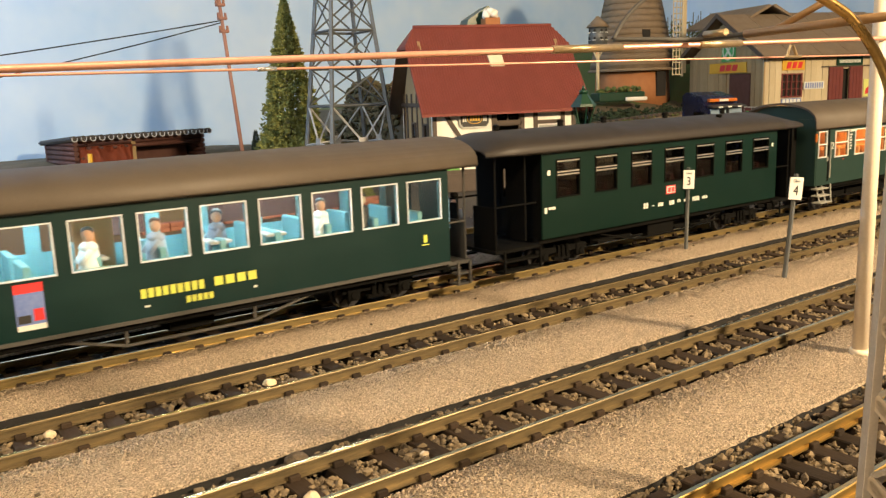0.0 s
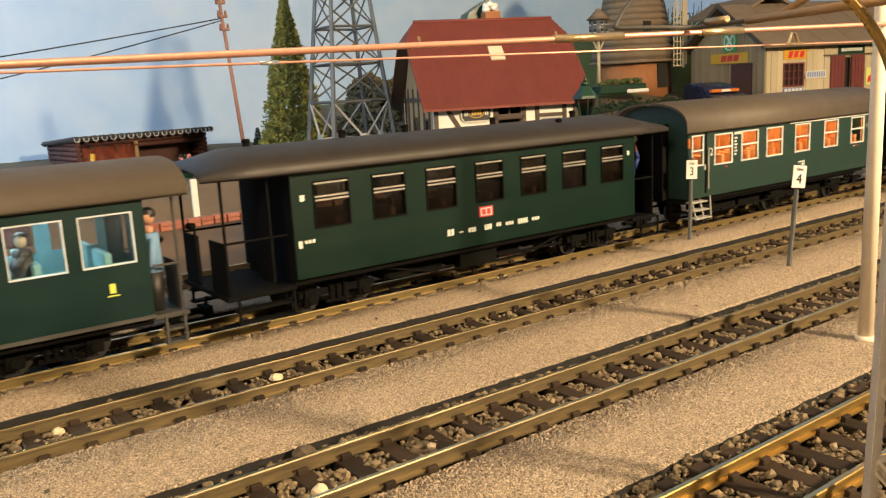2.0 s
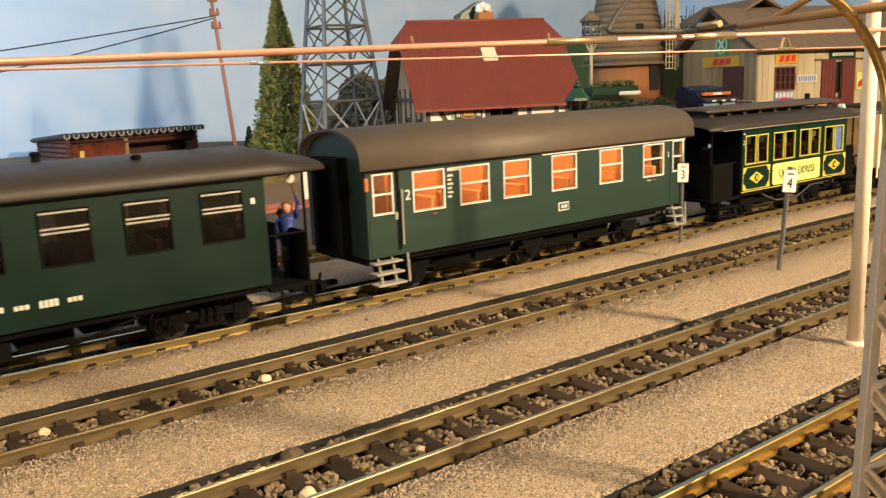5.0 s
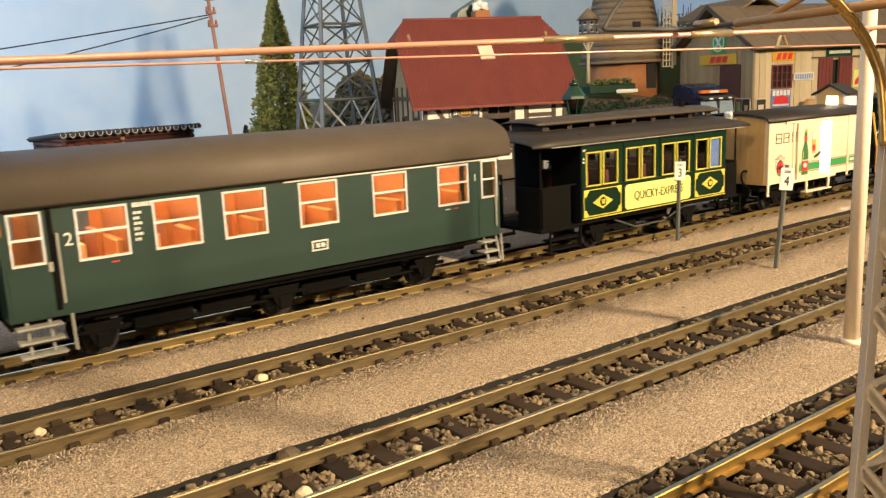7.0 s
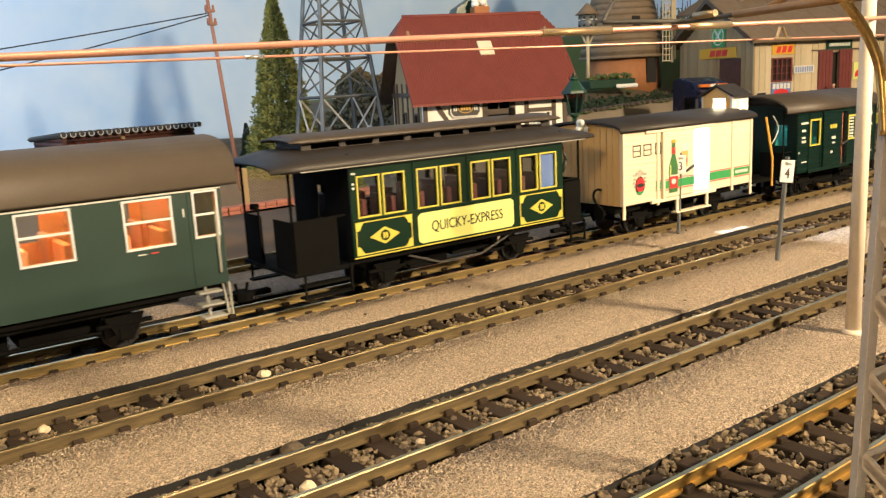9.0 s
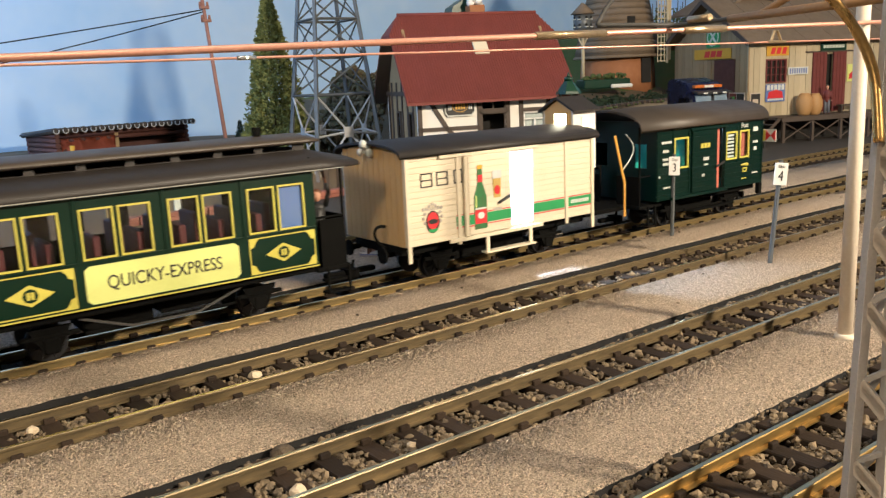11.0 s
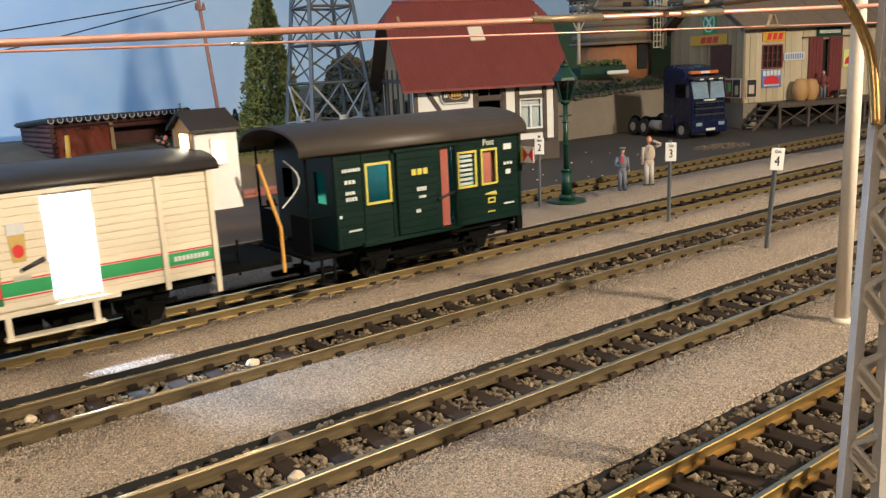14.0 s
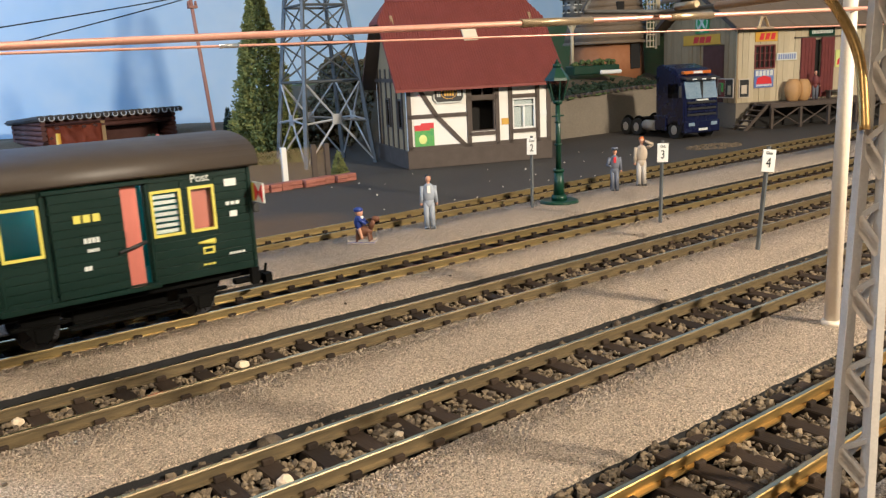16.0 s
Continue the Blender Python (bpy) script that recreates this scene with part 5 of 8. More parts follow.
def coach_four():
    """Bottle green coach with clerestory roof, yellow lining and sign."""
    X = 1.888
    c = begin("passenger_coach", X, "bottle green coach with yellow lining and clerestory roof")
    L = lambda x: x - X
    x0, x1, zb, zt = L(1.752), L(2.026), 0.043, 0.129
    wins = [(L(a), L(a + 0.0235), 0.0815, 0.1190) for a in (1.7595, 1.7880, 1.8275, 1.8560, 1.8950, 1.9235, 1.9625, 1.9910)]
    # Black on the end walls paints their shade over the green.
    shell(c, x0, x1, zb, zt, wins, "green_d", "black", end_shade="black")
    for w in wins:
        window(c, w, -HALF, "yellow", "pane", None, 0.0010)
    seats(c, [L(1.772 + 0.034 * k) for k in range(8)], "maroon", zb + 0.003, 0.050)
    for a, b in ((1.822, 1.825), (1.889, 1.892), (1.956, 1.959)):
        part("pilaster", box(B(), L(a), L(b), -HALF - 0.0012, -HALF + 0.0005, 0.0798, zt, 0.0003), "green_d", c)
    part("waist_rail", box(B(), x0, x1, -HALF - 0.0012, -HALF, 0.0785, 0.0798), "green_d", c)
    part("gold_line", box(B(), x0, x1, -HALF - 0.0010, -HALF, 0.0430, 0.0440), "yellow", c, "thin yellow line")
    part("roof", roof(B(), L(1.672), L(2.072), HALF + 0.006, 0.1315, 0.147, 0.0024, 0.8, 0.035), "roof_dark", c, "dark brown lower roof")
    part("eave_line", box(B(), L(1.70), L(2.055), -HALF - 0.0066, -HALF - 0.0056, 0.1296, 0.1304), "step_grey", c, "pale eave line")
    cl = part("clerestory", holed(B(), L(1.722), L(2.036), 0.143, 0.1535, [(L(1.732 + 0.0375 * k), L(1.762 + 0.0375 * k), 0.1462, 0.1512) for k in range(8)], "y", -0.026, -0.024), "roof_dark", c, "raised roof with small lights")
    part("clerestory_back", box(B(), L(1.722), L(2.036), 0.024, 0.026, 0.143, 0.1535), "roof_dark", c)
    part("clerestory_roof", roof(B(), L(1.708), L(2.050), 0.031, 0.1535, 0.160, 0.002, 0.8, 0.012), "roof_van", c)
    part("clerestory_end", box(B(), L(1.722), L(1.724), -0.024, 0.024, 0.143, 0.1545), "roof_dark", c)
    part("stove_pipe", rod(B(), (L(2.0), -0.005, 0.155), (L(2.0), -0.005, 0.168), 0.0035, 0.004, 10), "black", c)
    y = -HALF - 0.0004
    sg = part("name_board", prism(B(), [(L(1.8255), 0.049), (L(1.8295), 0.046), (L(1.9465), 0.046), (L(1.9505), 0.049), (L(1.9505), 0.073), (L(1.9465), 0.076), (L(1.8295), 0.076), (L(1.8255), 0.073)], "y", y - 0.0006, y), "lemon", c, "bright lemon name board")
    lettering("name", "QUICKY-EXPRESS", 0.0150, pose(L(1.888), y - 0.0009, 0.0610) @ FACE, "ink", sg, "dark name lettering", 0.80)
    for a, b in ((1.7545, 1.8185), (1.9600, 2.0235)):
        bm = B()
        holed(bm, L(a), L(b), 0.0455, 0.0770, [(L(a) + 0.0010, L(b) - 0.0010, 0.0465, 0.0760)], "y", y - 0.0004, y)
        for sx, xx in ((1, a), (-1, b)):
            for sz, zz in ((1, 0.0455), (-1, 0.0770)):
                prism(bm, [(L(xx), zz), (L(xx) + sx * 0.010, zz), (L(xx) + sx * 0.006, zz + sz * 0.004), (L(xx) + sx * 0.0045, zz + sz * 0.0075), (L(xx), zz + sz * 0.009)], "y", y - 0.0007, y - 0.0001)
        m = L((a + b) / 2)
        prism(bm, [(m - 0.017, 0.0612), (m, 0.0530), (m + 0.017, 0.0612), (m, 0.0695)], "y", y - 0.0006, y)
        pn = part("lined_panel", bm, "yellow", c, "yellow lined panel with a diamond")
        part("panel_seal", prism(B(), [(m - 0.0055 * math.cos(i), 0.0612 + 0.0055 * math.sin(i)) for i in np.linspace(0, 5.5, 8)], "y", y - 0.0009, y - 0.0006), "green_d", pn, "dark round seal")
        part("seal_bar", bars(B(), m - 0.003, m + 0.003, 0.0585, 0.0640, y - 0.001, 2), "yellow", pn)
    marks(c, "small_marking", [(L(1.7535), L(1.7580), 0.1215, 0.1235, 2), (L(1.7535), L(1.7565), 0.1080, 0.1100, 1), (L(1.7535), L(1.7565), 0.1120, 0.1140, 1)], y, "letter_white", "tiny white marking")
    part("louvre", box(B(), wins[-1][0], wins[-1][1], -HALF + 0.002, -HALF + 0.003, 0.0815, 0.119), "poster_blue", c, "pale blue window blind")
    for xa, xb, o in ((1.690, 1.752, -1), (2.026, 2.062, 1)):
        platform(c, L(xa), L(xb), zb - 0.004, 0.135, "black", "black", outer=o, high=0.046)
        part("platform_screen", box(B(), L(xa) + 0.004, L(xb) - 0.014, -HALF + 0.004, -HALF + 0.006, zb - 0.004, zb + 0.042) if o < 0 else box(B(), L(xa) + 0.006, L(xb) - 0.004, -HALF + 0.004, -HALF + 0.006, zb - 0.004, zb + 0.040), "black", c, "black platform side sheet")
        coupler(c, L(xa if o < 0 else xb), o)
    waving_doll(c, L(2.044), -0.028, zb - 0.004, ["ink", "ink", "skin", "brown_doll", "sign_white"], "painted doll in black raising a white disc")
    for x in (1.80, 1.975):
        axle_guard(c, L(x))
    gear(c, L(1.825), L(1.950), 0.016)
    for s in (-1, 1):
        bm = B()
        rod(bm, (L(1.82), s * 0.044, 0.034), (L(1.86), s * 0.044, 0.020), 0.0012, None, 6)
        rod(bm, (L(1.86), s * 0.044, 0.020), (L(1.915), s * 0.044, 0.020), 0.0012, None, 6)
        rod(bm, (L(1.915), s * 0.044, 0.020), (L(1.955), s * 0.044, 0.034), 0.0012, None, 6)
        part("truss_rod", bm, "frame_grey", c)


def wagon_five():
    """Cream planked van with printed bottles and a lit open doorway."""
    X = 2.257
    c = begin("box_wagon", X, "cream planked box wagon with printed bottle and green band")
    L = lambda x: x - X
    x0, x1, zb, zt, h = L(2.124), L(2.388), 0.043, 0.132, HALF
    gap = (L(2.2585), L(2.2925), 0.047, 0.1245)
    for s in (-1, 1):
        part("side_wall", holed(B(), x0, x1, zb, zt, [gap] if s < 0 else [], "y", s * h - s * 0.003, s * h), "cream", c)
    n = 15
    dz = (zt - zb) / n
    for i in range(n):
        for a, b in ((x0, gap[0]), (gap[1], x1)):
            part("plank", box(B(), a + 0.0002, b - 0.0002, -h - 0.0009, -h + 0.0002, zb + i * dz + 0.0005, zb + (i + 1) * dz - 0.0004, 0.0002), "cream", c)
    for x, s in ((x0, 1), (x1, -1)):
        part("end_wall", prism(B(), [(-h + 0.003, zb), (h - 0.003, zb)] + [(y, z - 0.002) for y, z in reversed(arc(h - 0.003, zt, 0.1425, 10, 0.8))], "x", x, x + s * 0.003), "cream_end", c, "ochre planked end wall")
        for k in range(-5, 6):
            part("end_plank", box(B(), x - s * 0.0008, x + s * 0.0002, k * 0.0098 - 0.0044, k * 0.0098 + 0.0044, zb, zt + 0.004), "cream_end", c)
    for x in (x0 + 0.002, L(2.189), L(2.3435), x1 - 0.002):
        part("corner_post", box(B(), x - 0.0022, x + 0.0022, -h - 0.0026, -h - 0.0005, zb - (0.016 if abs(x) > 0.12 else 0.006), zt, 0.0004), "cream", c)
    part("door_rail", box(B(), L(2.165), L(2.300), -h - 0.0036, -h - 0.0012, 0.1265, 0.1300, 0.0004), "cream", c)
    part("door_sill", box(B(), L(2.175), L(2.305), -h - 0.0040, -h - 0.0010, 0.0400, 0.0440, 0.0004), "cream", c)
    dr = part("sliding_door", box(B(), L(2.1955), L(2.2580), -h - 0.0034, -h - 0.0014, 0.0445, 0.1262, 0.0004), "cream", c, "cream sliding door pushed open")
    for i in range(13):
        part("plank", box(B(), L(2.2005), L(2.2578), -h - 0.0042, -h - 0.0033, 0.0455 + i * 0.0062, 0.0513 + i * 0.0062, 0.0002), "cream", dr)
    part("door_stile", box(B(), L(2.1955), L(2.1995), -h - 0.0046, -h - 0.0034, 0.0445, 0.1262), "cream", dr)
    part("inner_wall", box(B(), x0 + 0.006, x1 - 0.006, -0.004, -0.002, zb + 0.003, zt), "sign_white", c, "white inner wall")
    part("inner_floor", box(B(), x0 + 0.004, x1 - 0.004, -h + 0.004, h - 0.004, zb + 0.0005, zb + 0.003), "sign_white", c)
    for x in (gap[0] - 0.022, gap[1] + 0.010):
        part("inner_wall", box(B(), x - 0.001, x + 0.001, -h + 0.0035, -0.004, zb + 0.003, zt), "sign_white", c)
    part("bulb", ball(B(), ((gap[0] + gap[1]) / 2 - 0.024, -0.020, 0.122), 0.0035), "lamp_door", c, "small glowing white bulb")
    part("roof", roof(B(), L(2.117), L(2.395), h + 0.005, 0.1325, 0.1445, 0.0024, 0.8), "roof_dark", c, "dark low arched roof")
    y, yd = -h - 0.0012, -h - 0.0044
    for a, b, yy in ((L(2.1855), L(2.1950), y), (L(2.1997), L(2.2575), yd), (gap[1], L(2.3405), y), (L(2.3460), x1 - 0.0045, y)):
        bd = part("band", box(B(), a, b, yy - 0.0003, yy, 0.0560, 0.0660), "green_band", c, "green painted band")
        for z in (0.0545, 0.0672):
            part("band_line", box(B(), a, b, yy - 0.0003, yy, z - 0.0005, z + 0.0005), "red", bd, "thin red line")
        if a > 0.05:
            part("band_writing", bars(B(), a + 0.004, b - 0.004, 0.0590, 0.0630, yy - 0.0004, 9), "letter_white", bd, "pale writing in bars")
    for a in (2.1425, 2.1620, 2.1820):
        on = a > 2.18
        k = part("brand_letter", holed(B(), L(a), L(a + 0.0145), 0.1000, 0.1140, [(L(a + 0.0012), L(a + 0.0133), 0.1012, 0.1064), (L(a + 0.0012), L(a + 0.0133), 0.1076, 0.1128)], "y", (yd if on else y) - 0.0004, (yd if on else y)) if not on else holed(B(), L(2.1838), L(2.1948), 0.1000, 0.1140, [(L(2.1850), L(2.1936), 0.1012, 0.1128)], "y", y - 0.0004, y), "ink", c, "outlined dark letter block")
    cr = part("crest", prism(B(), [(L(2.1555) + 0.0085 * math.cos(i), 0.0650 + 0.0115 * math.sin(i)) for i in np.linspace(0, 6.28, 15)[:-1]], "y", y - 0.0004, y), "ink", c, "round red crest with dark rim and grey crown")
    part("crest_field", prism(B(), [(L(2.1555) + 0.0070 * math.cos(i), 0.0662 + 0.0088 * math.sin(i)) for i in np.linspace(0, 6.28, 15)[:-1]], "y", y - 0.0006, y - 0.0004), "red", cr, "red field")
    part("crest_base", prism(B(), [(L(2.1555) + 0.0060 * math.cos(i), 0.0580 + 0.0036 * math.sin(i)) for i in np.linspace(3.14, 6.28, 8)], "y", y - 0.0006, y - 0.0004), "green_band", cr, "green foot")
    part("crest_ring", prism(B(), [(L(2.1555) + 0.0062 * math.cos(i), 0.0655 + 0.0026 * math.sin(i)) for i in np.linspace(0, 6.28, 13)[:-1]], "y", y - 0.0008, y - 0.0006), "ink", cr)
    for sx in (-1, 1):
        for k in range(4):
            part("crest_leaf", ball(B(), (L(2.1555) + sx * (0.0095 + 0.0016 * (k % 2)), y, 0.0650 + 0.0045 * k), 0.0019, 0, (1.2, 0.12, 1), 6), "mast_grey", cr, "grey leaf")
    cw = B()
    for k in range(5):
        ball(cw, (L(2.1480 + 0.0038 * k), y, 0.0785 + 0.0022 * (2 - abs(k - 2))), 0.0015, 0, (1.2, 0.12, 1), 6)
    box(cw, L(2.1470), L(2.1640), y - 0.0003, y, 0.0768, 0.0778)
    for k in range(7):
        box(cw, L(2.1472 + 0.0026 * k), L(2.1480 + 0.0026 * k), y - 0.0003, y, 0.0775, 0.0850 - 0.0012 * abs(k - 3))
    part("crest_crown", cw, "mast_grey", cr)
    bx = L(2.2150)
    bt = part("printed_bottle", prism(B(), [(bx - 0.0085, 0.050), (bx + 0.0085, 0.050), (bx + 0.0085, 0.083), (bx + 0.0035, 0.097), (bx + 0.0032, 0.1155), (bx - 0.0032, 0.1155), (bx - 0.0035, 0.097), (bx - 0.0085, 0.083)], "y", yd - 0.0004, yd), "bottle_green", c, "printed green bottle with red labels")
    part("bottle_shine", box(B(), bx - 0.0066, bx - 0.0052, yd - 0.0006, yd - 0.0004, 0.0725, 0.0850), "lemon", bt, "pale shine")
    part("bottle_cap", box(B(), bx - 0.0036, bx + 0.0036, yd - 0.0006, yd - 0.0004, 0.1120, 0.1160), "poster_yellow", bt, "gold cap")
    part("bottle_collar", box(B(), bx - 0.0075, bx + 0.0075, yd - 0.0007, yd - 0.0004, 0.0705, 0.0720), "letter_white", bt)
    for z0, z1, w in ((0.0555, 0.0700, 0.0078), (0.0985, 0.1060, 0.0031)):
        part("bottle_label", box(B(), bx - w, bx + w, yd - 0.0007, yd - 0.0004, z0, z1), "red", bt, "red label")
    part("bottle_label", prism(B(), [(bx + 0.0045 * math.cos(i), 0.0640 + 0.0036 * math.sin(i)) for i in np.linspace(0, 6.28, 13)[:-1]], "y", yd - 0.0009, yd - 0.0007), "letter_white", bt)
    gx = L(2.2380)
    gl = part("printed_glass", prism(B(), [(gx - 0.0045, 0.0800), (gx + 0.0045, 0.0800), (gx + 0.0058, 0.102), (gx - 0.0058, 0.102)], "y", yd - 0.0004, yd), "brass_print", c, "printed filled beer glass")
    part("glass_foam", box(B(), gx - 0.0060, gx + 0.0060, yd - 0.0006, yd - 0.0003, 0.100, 0.1085), "curtain", gl)
    part("glass_label", prism(B(), [(gx + 0.004 * math.cos(i), 0.0880 + 0.005 * math.sin(i)) for i in np.linspace(0, 6.28, 11)[:-1]], "y", yd - 0.0007, yd - 0.0004), "red", gl)
    part("glass_foot", box(B(), gx - 0.006, gx + 0.006, yd - 0.0004, yd, 0.0665, 0.0695), "mast_grey", gl)
    part("door_handle", rod(B(), (L(2.2385), -h - 0.006, 0.0740), (L(2.2545), -h - 0.006, 0.0800), 0.0015, 0.002, 8), "ink", c, "black door lever")
    st = B()
    box(st, L(2.2210), L(2.2920), -h - 0.006, -h + 0.004, 0.0225, 0.0245, 0.0004)
    for x in (2.2245, 2.2860):
        box(st, L(x) - 0.002, L(x) + 0.002, -h - 0.004, -h - 0.002, 0.0240, 0.0420)
    part("footboard", st, "cream", c, "cream footboard")
    part("underframe", box(B(), x0 + 0.002, x1 - 0.002, -0.044, 0.044, 0.032, 0.0425, 0.001), "black", c)
    for x in (2.180, 2.335):
        axle_guard(c, L(x))
    gear(c, L(2.205), L(2.310))
    for s in (-1, 1):
        bu = B()
        rod(bu, (x0 - 0.012, s * 0.032, 0.034), (x0, s * 0.032, 0.034), 0.0030, None, 8)
        rod(bu, (x0 - 0.014, s * 0.032, 0.034), (x0 - 0.012, s * 0.032, 0.034), 0.0085, None, 12)
        part("buffer", bu, "black", c)
    hs = B()
    pr = None
    for i in range(9):
        a = i / 8 * 3.1
        q = (x0 - 0.006 - 0.014 * math.sin(a), -0.030, 0.040 + 0.022 * (1 - math.cos(a)) / 2 + 0.006 * math.sin(a))
        if pr:
            rod(hs, pr, q, 0.0016, None, 6)
        pr = q
    part("brake_hose", hs, "black", c)
    tc = B()
    for dx, dy, dz, r in ((0, 0, 0, 0.0058), (-0.004, -0.003, 0.004, 0.0040), (0.002, -0.005, -0.005, 0.0044), (-0.005, 0.002, -0.004, 0.0036), (0.001, 0.005, 0.003, 0.0046)):
        ball(tc, (x0 - 0.006 + dx, dy, 0.139 + dz), r, 0, (0.9, 1, 1.1))
    part("tail_cloth", tc, "letter_white", c, "crumpled white lamp cover")
    coupler(c, x0 - 0.004, -1)
    # the brakeman's hut at the far end, standing above the roof
    hx0, hx1, hw, hb, he = L(2.391), L(2.429), 0.025, 0.090, 0.160
    hole = (hx0 + 0.0145, hx0 + 0.0265, 0.130, 0.151)
    part("hut_wall", holed(B(), hx0, hx1, hb, he, [hole], "y", -hw, -hw + 0.003), "sign_white", c, "white brake hut side")
    part("hut_wall", box(B(), hx0, hx1, hw - 0.003, hw, hb, he), "cream", c)
    for x, s in ((hx0, 1), (hx1, -1)):
        part("hut_wall", prism(B(), [(-hw + 0.003, hb), (hw - 0.003, hb), (hw - 0.003, he), (0, he + 0.013), (-hw + 0.003, he)], "x", x, x + s * 0.003), "cream_end" if s > 0 else "cream", c, "ochre gabled hut end")
    hf = part("hut_window", holed(B(), -0.0165, 0.0065, 0.1405, 0.1585, [(-0.0145, 0.0045, 0.1425, 0.1565)], "x", hx0 - 0.0016, hx0 - 0.0003), "cream_end", c, "ochre window frame")
    part("pane", box(B(), hx0 - 0.0010, hx0 - 0.0004, -0.0145, 0.0045, 0.1425, 0.1565), "lamp_hut", hf, "glowing pane")
    hf = part("hut_window", frame_ring(B(), hole, -hw, 0.0016), "sign_white", c, "white window frame")
    part("pane", box(B(), hole[0], hole[1], -hw + 0.0030, -hw + 0.0036, hole[2], hole[3]), "lamp_dim", hf, "softly lit pane")
    part("bulb", ball(B(), ((hole[0] + hole[1]) / 2, -hw + 0.0014, 0.139), 0.0026, 0, (1, 0.5, 1.6)), "lamp_hut", hf, "glowing bulb")
    for sy in (-1, 1):
        part("hut_roof", prism(B(), [(0, he + 0.0165), (sy * 0.030, he + 0.0005), (sy * 0.030, he - 0.0020), (0, he + 0.0135)], "x", hx0 - 0.004, hx1 + 0.003), "roof_dark", c, "dark gabled hut roof")
    part("finial", rod(B(), (hx0, 0, he + 0.014), (hx0, 0, he + 0.023), 0.0012, 0.0005, 6), "roof_dark", c)
    lad = B()
    for x in (hx1 - 0.012, hx1 - 0.030):
        rod(lad, (x, -0.030, 0.030), (x, -0.030, 0.062), 0.0012, None, 6)
    for z in (0.036, 0.044, 0.052):
        rod(lad, (hx1 - 0.030, -0.030, z), (hx1 - 0.012, -0.030, z), 0.001, None, 6)
    part("ladder", lad, "black", c)
    gr = B()
    rod(gr, (hx1 + 0.006, -0.050, 0.128), (hx1 + 0.021, -0.052, 0.070), 0.0016, None, 6)
    rod(gr, (hx1 + 0.021, -0.052, 0.070), (hx1 + 0.021, -0.052, 0.030), 0.0016, None, 6)
    part("grab_rail", gr, "orange_rail", c, "yellow-orange grab rail")
    part("end_platform", box(B(), x1, L(2.462), -0.045, 0.045, 0.036, 0.041, 0.0006), "black", c)
    coupler(c, L(2.462), 1)


def wagon_six():
    """Dark green mail van, planked, with a coral door standing ajar."""
    X = 2.618
    c = begin("mail_van", X, "dark green planked mail van with yellow framed windows, coral door ajar")
    L = lambda x: x - X
    x0, x1, zb, zt, h = L(2.503), L(2.734), 0.041, 0.130, HALF
    w1 = (L(2.5385), L(2.5640), 0.0805, 0.1160)
    w2, w3 = (L(2.6490), L(2.6705), 0.0815, 0.1155), (L(2.6800), L(2.6985), 0.0815, 0.1155)
    gap = (L(2.6250), L(2.6420), 0.0445, 0.1235)
    n = 13
    dz = (zt - zb) / n
    for s in (-1, 1):
        part("side_wall", holed(B(), x0, x1, zb, zt, [w1, w2, w3, gap] if s < 0 else [], "y", s * h - s * 0.003, s * h), "green_e", c)
    for i in range(n):
        za, zc = zb + i * dz + 0.0004, zb + (i + 1) * dz - 0.0004
        cuts = [x0]
        for w in (w1, gap, w2, w3):
            if za < w[3] + 0.002 and zc > w[2] - 0.002:
                cuts += [w[0] - 0.002, w[1] + 0.002]
        cuts.append(x1)
        for a, b in zip(cuts[::2], cuts[1::2]):
            if b - a > 0.003:
                part("plank", box(B(), a, b, -h - 0.0008, -h + 0.0002, za, zc, 0.0002), "green_e", c)
    for x, s in ((x0, 1), (x1, -1)):
        part("end_wall", holed(B(), -h + 0.003, h - 0.003, zb, zt + 0.010, [(-0.042, -0.022, 0.082, 0.112), (0.022, 0.042, 0.082, 0.112)], "x", x, x + s * 0.003), "green_e", c)
    for w in (w1, w2, w3):
        window(c, w, -h - 0.0006, "yellow", "pane", None, 0.0018, "yellow framed window")
    part("inner_floor", box(B(), x0 + 0.003, x1 - 0.003, -h + 0.004, h - 0.004, zb, zb + 0.003), "teal_deep", c)
    part("inner_wall", box(B(), x0 + 0.004, x1 - 0.004, 0.010, 0.012, zb + 0.003, zt), "teal_deep", c, "teal inner wall")
    part("inner_curtain", box(B(), L(2.676), L(2.702), -h + 0.0042, -h + 0.0056, 0.080, 0.118), "coral", c, "salmon curtain")
    for k in range(7):
        part("blind_slat", box(B(), w2[0], w2[1], -h + 0.0022, -h + 0.0030, 0.0822 + k * 0.0047, 0.0850 + k * 0.0047), "letter_white", c, "white blind slat")
    part("bulb", ball(B(), (L(2.606), -0.018, 0.124), 0.0030), "lamp_small", c, "small glowing white bulb")
    part("coral_door", box(B(), gap[0], gap[1] - 0.0035, -h + 0.0032, -h + 0.0045, gap[2], gap[3]), "coral", c, "coral inner door ajar")
    sd = part("sliding_door", holed(B(), L(2.5715), L(2.6245), 0.0445, 0.1240, [], "y", -h - 0.0030, -h - 0.0010), "green_e", c, "green planked sliding door")
    for i in range(12):
        part("plank", box(B(), L(2.5720), L(2.6240), -h - 0.0037, -h - 0.0030, 0.0450 + i * 0.0066, 0.0508 + i * 0.0066, 0.0002), "green_e", sd)
    part("door_rail", box(B(), L(2.5680), L(2.6480), -h - 0.0042, -h - 0.0008, 0.1245, 0.1280, 0.0004), "green_e", c)
    part("door_sill", box(B(), L(2.5300), L(2.6480), -h - 0.0042, -h - 0.0008, 0.0400, 0.0440, 0.0004), "green_e", c)
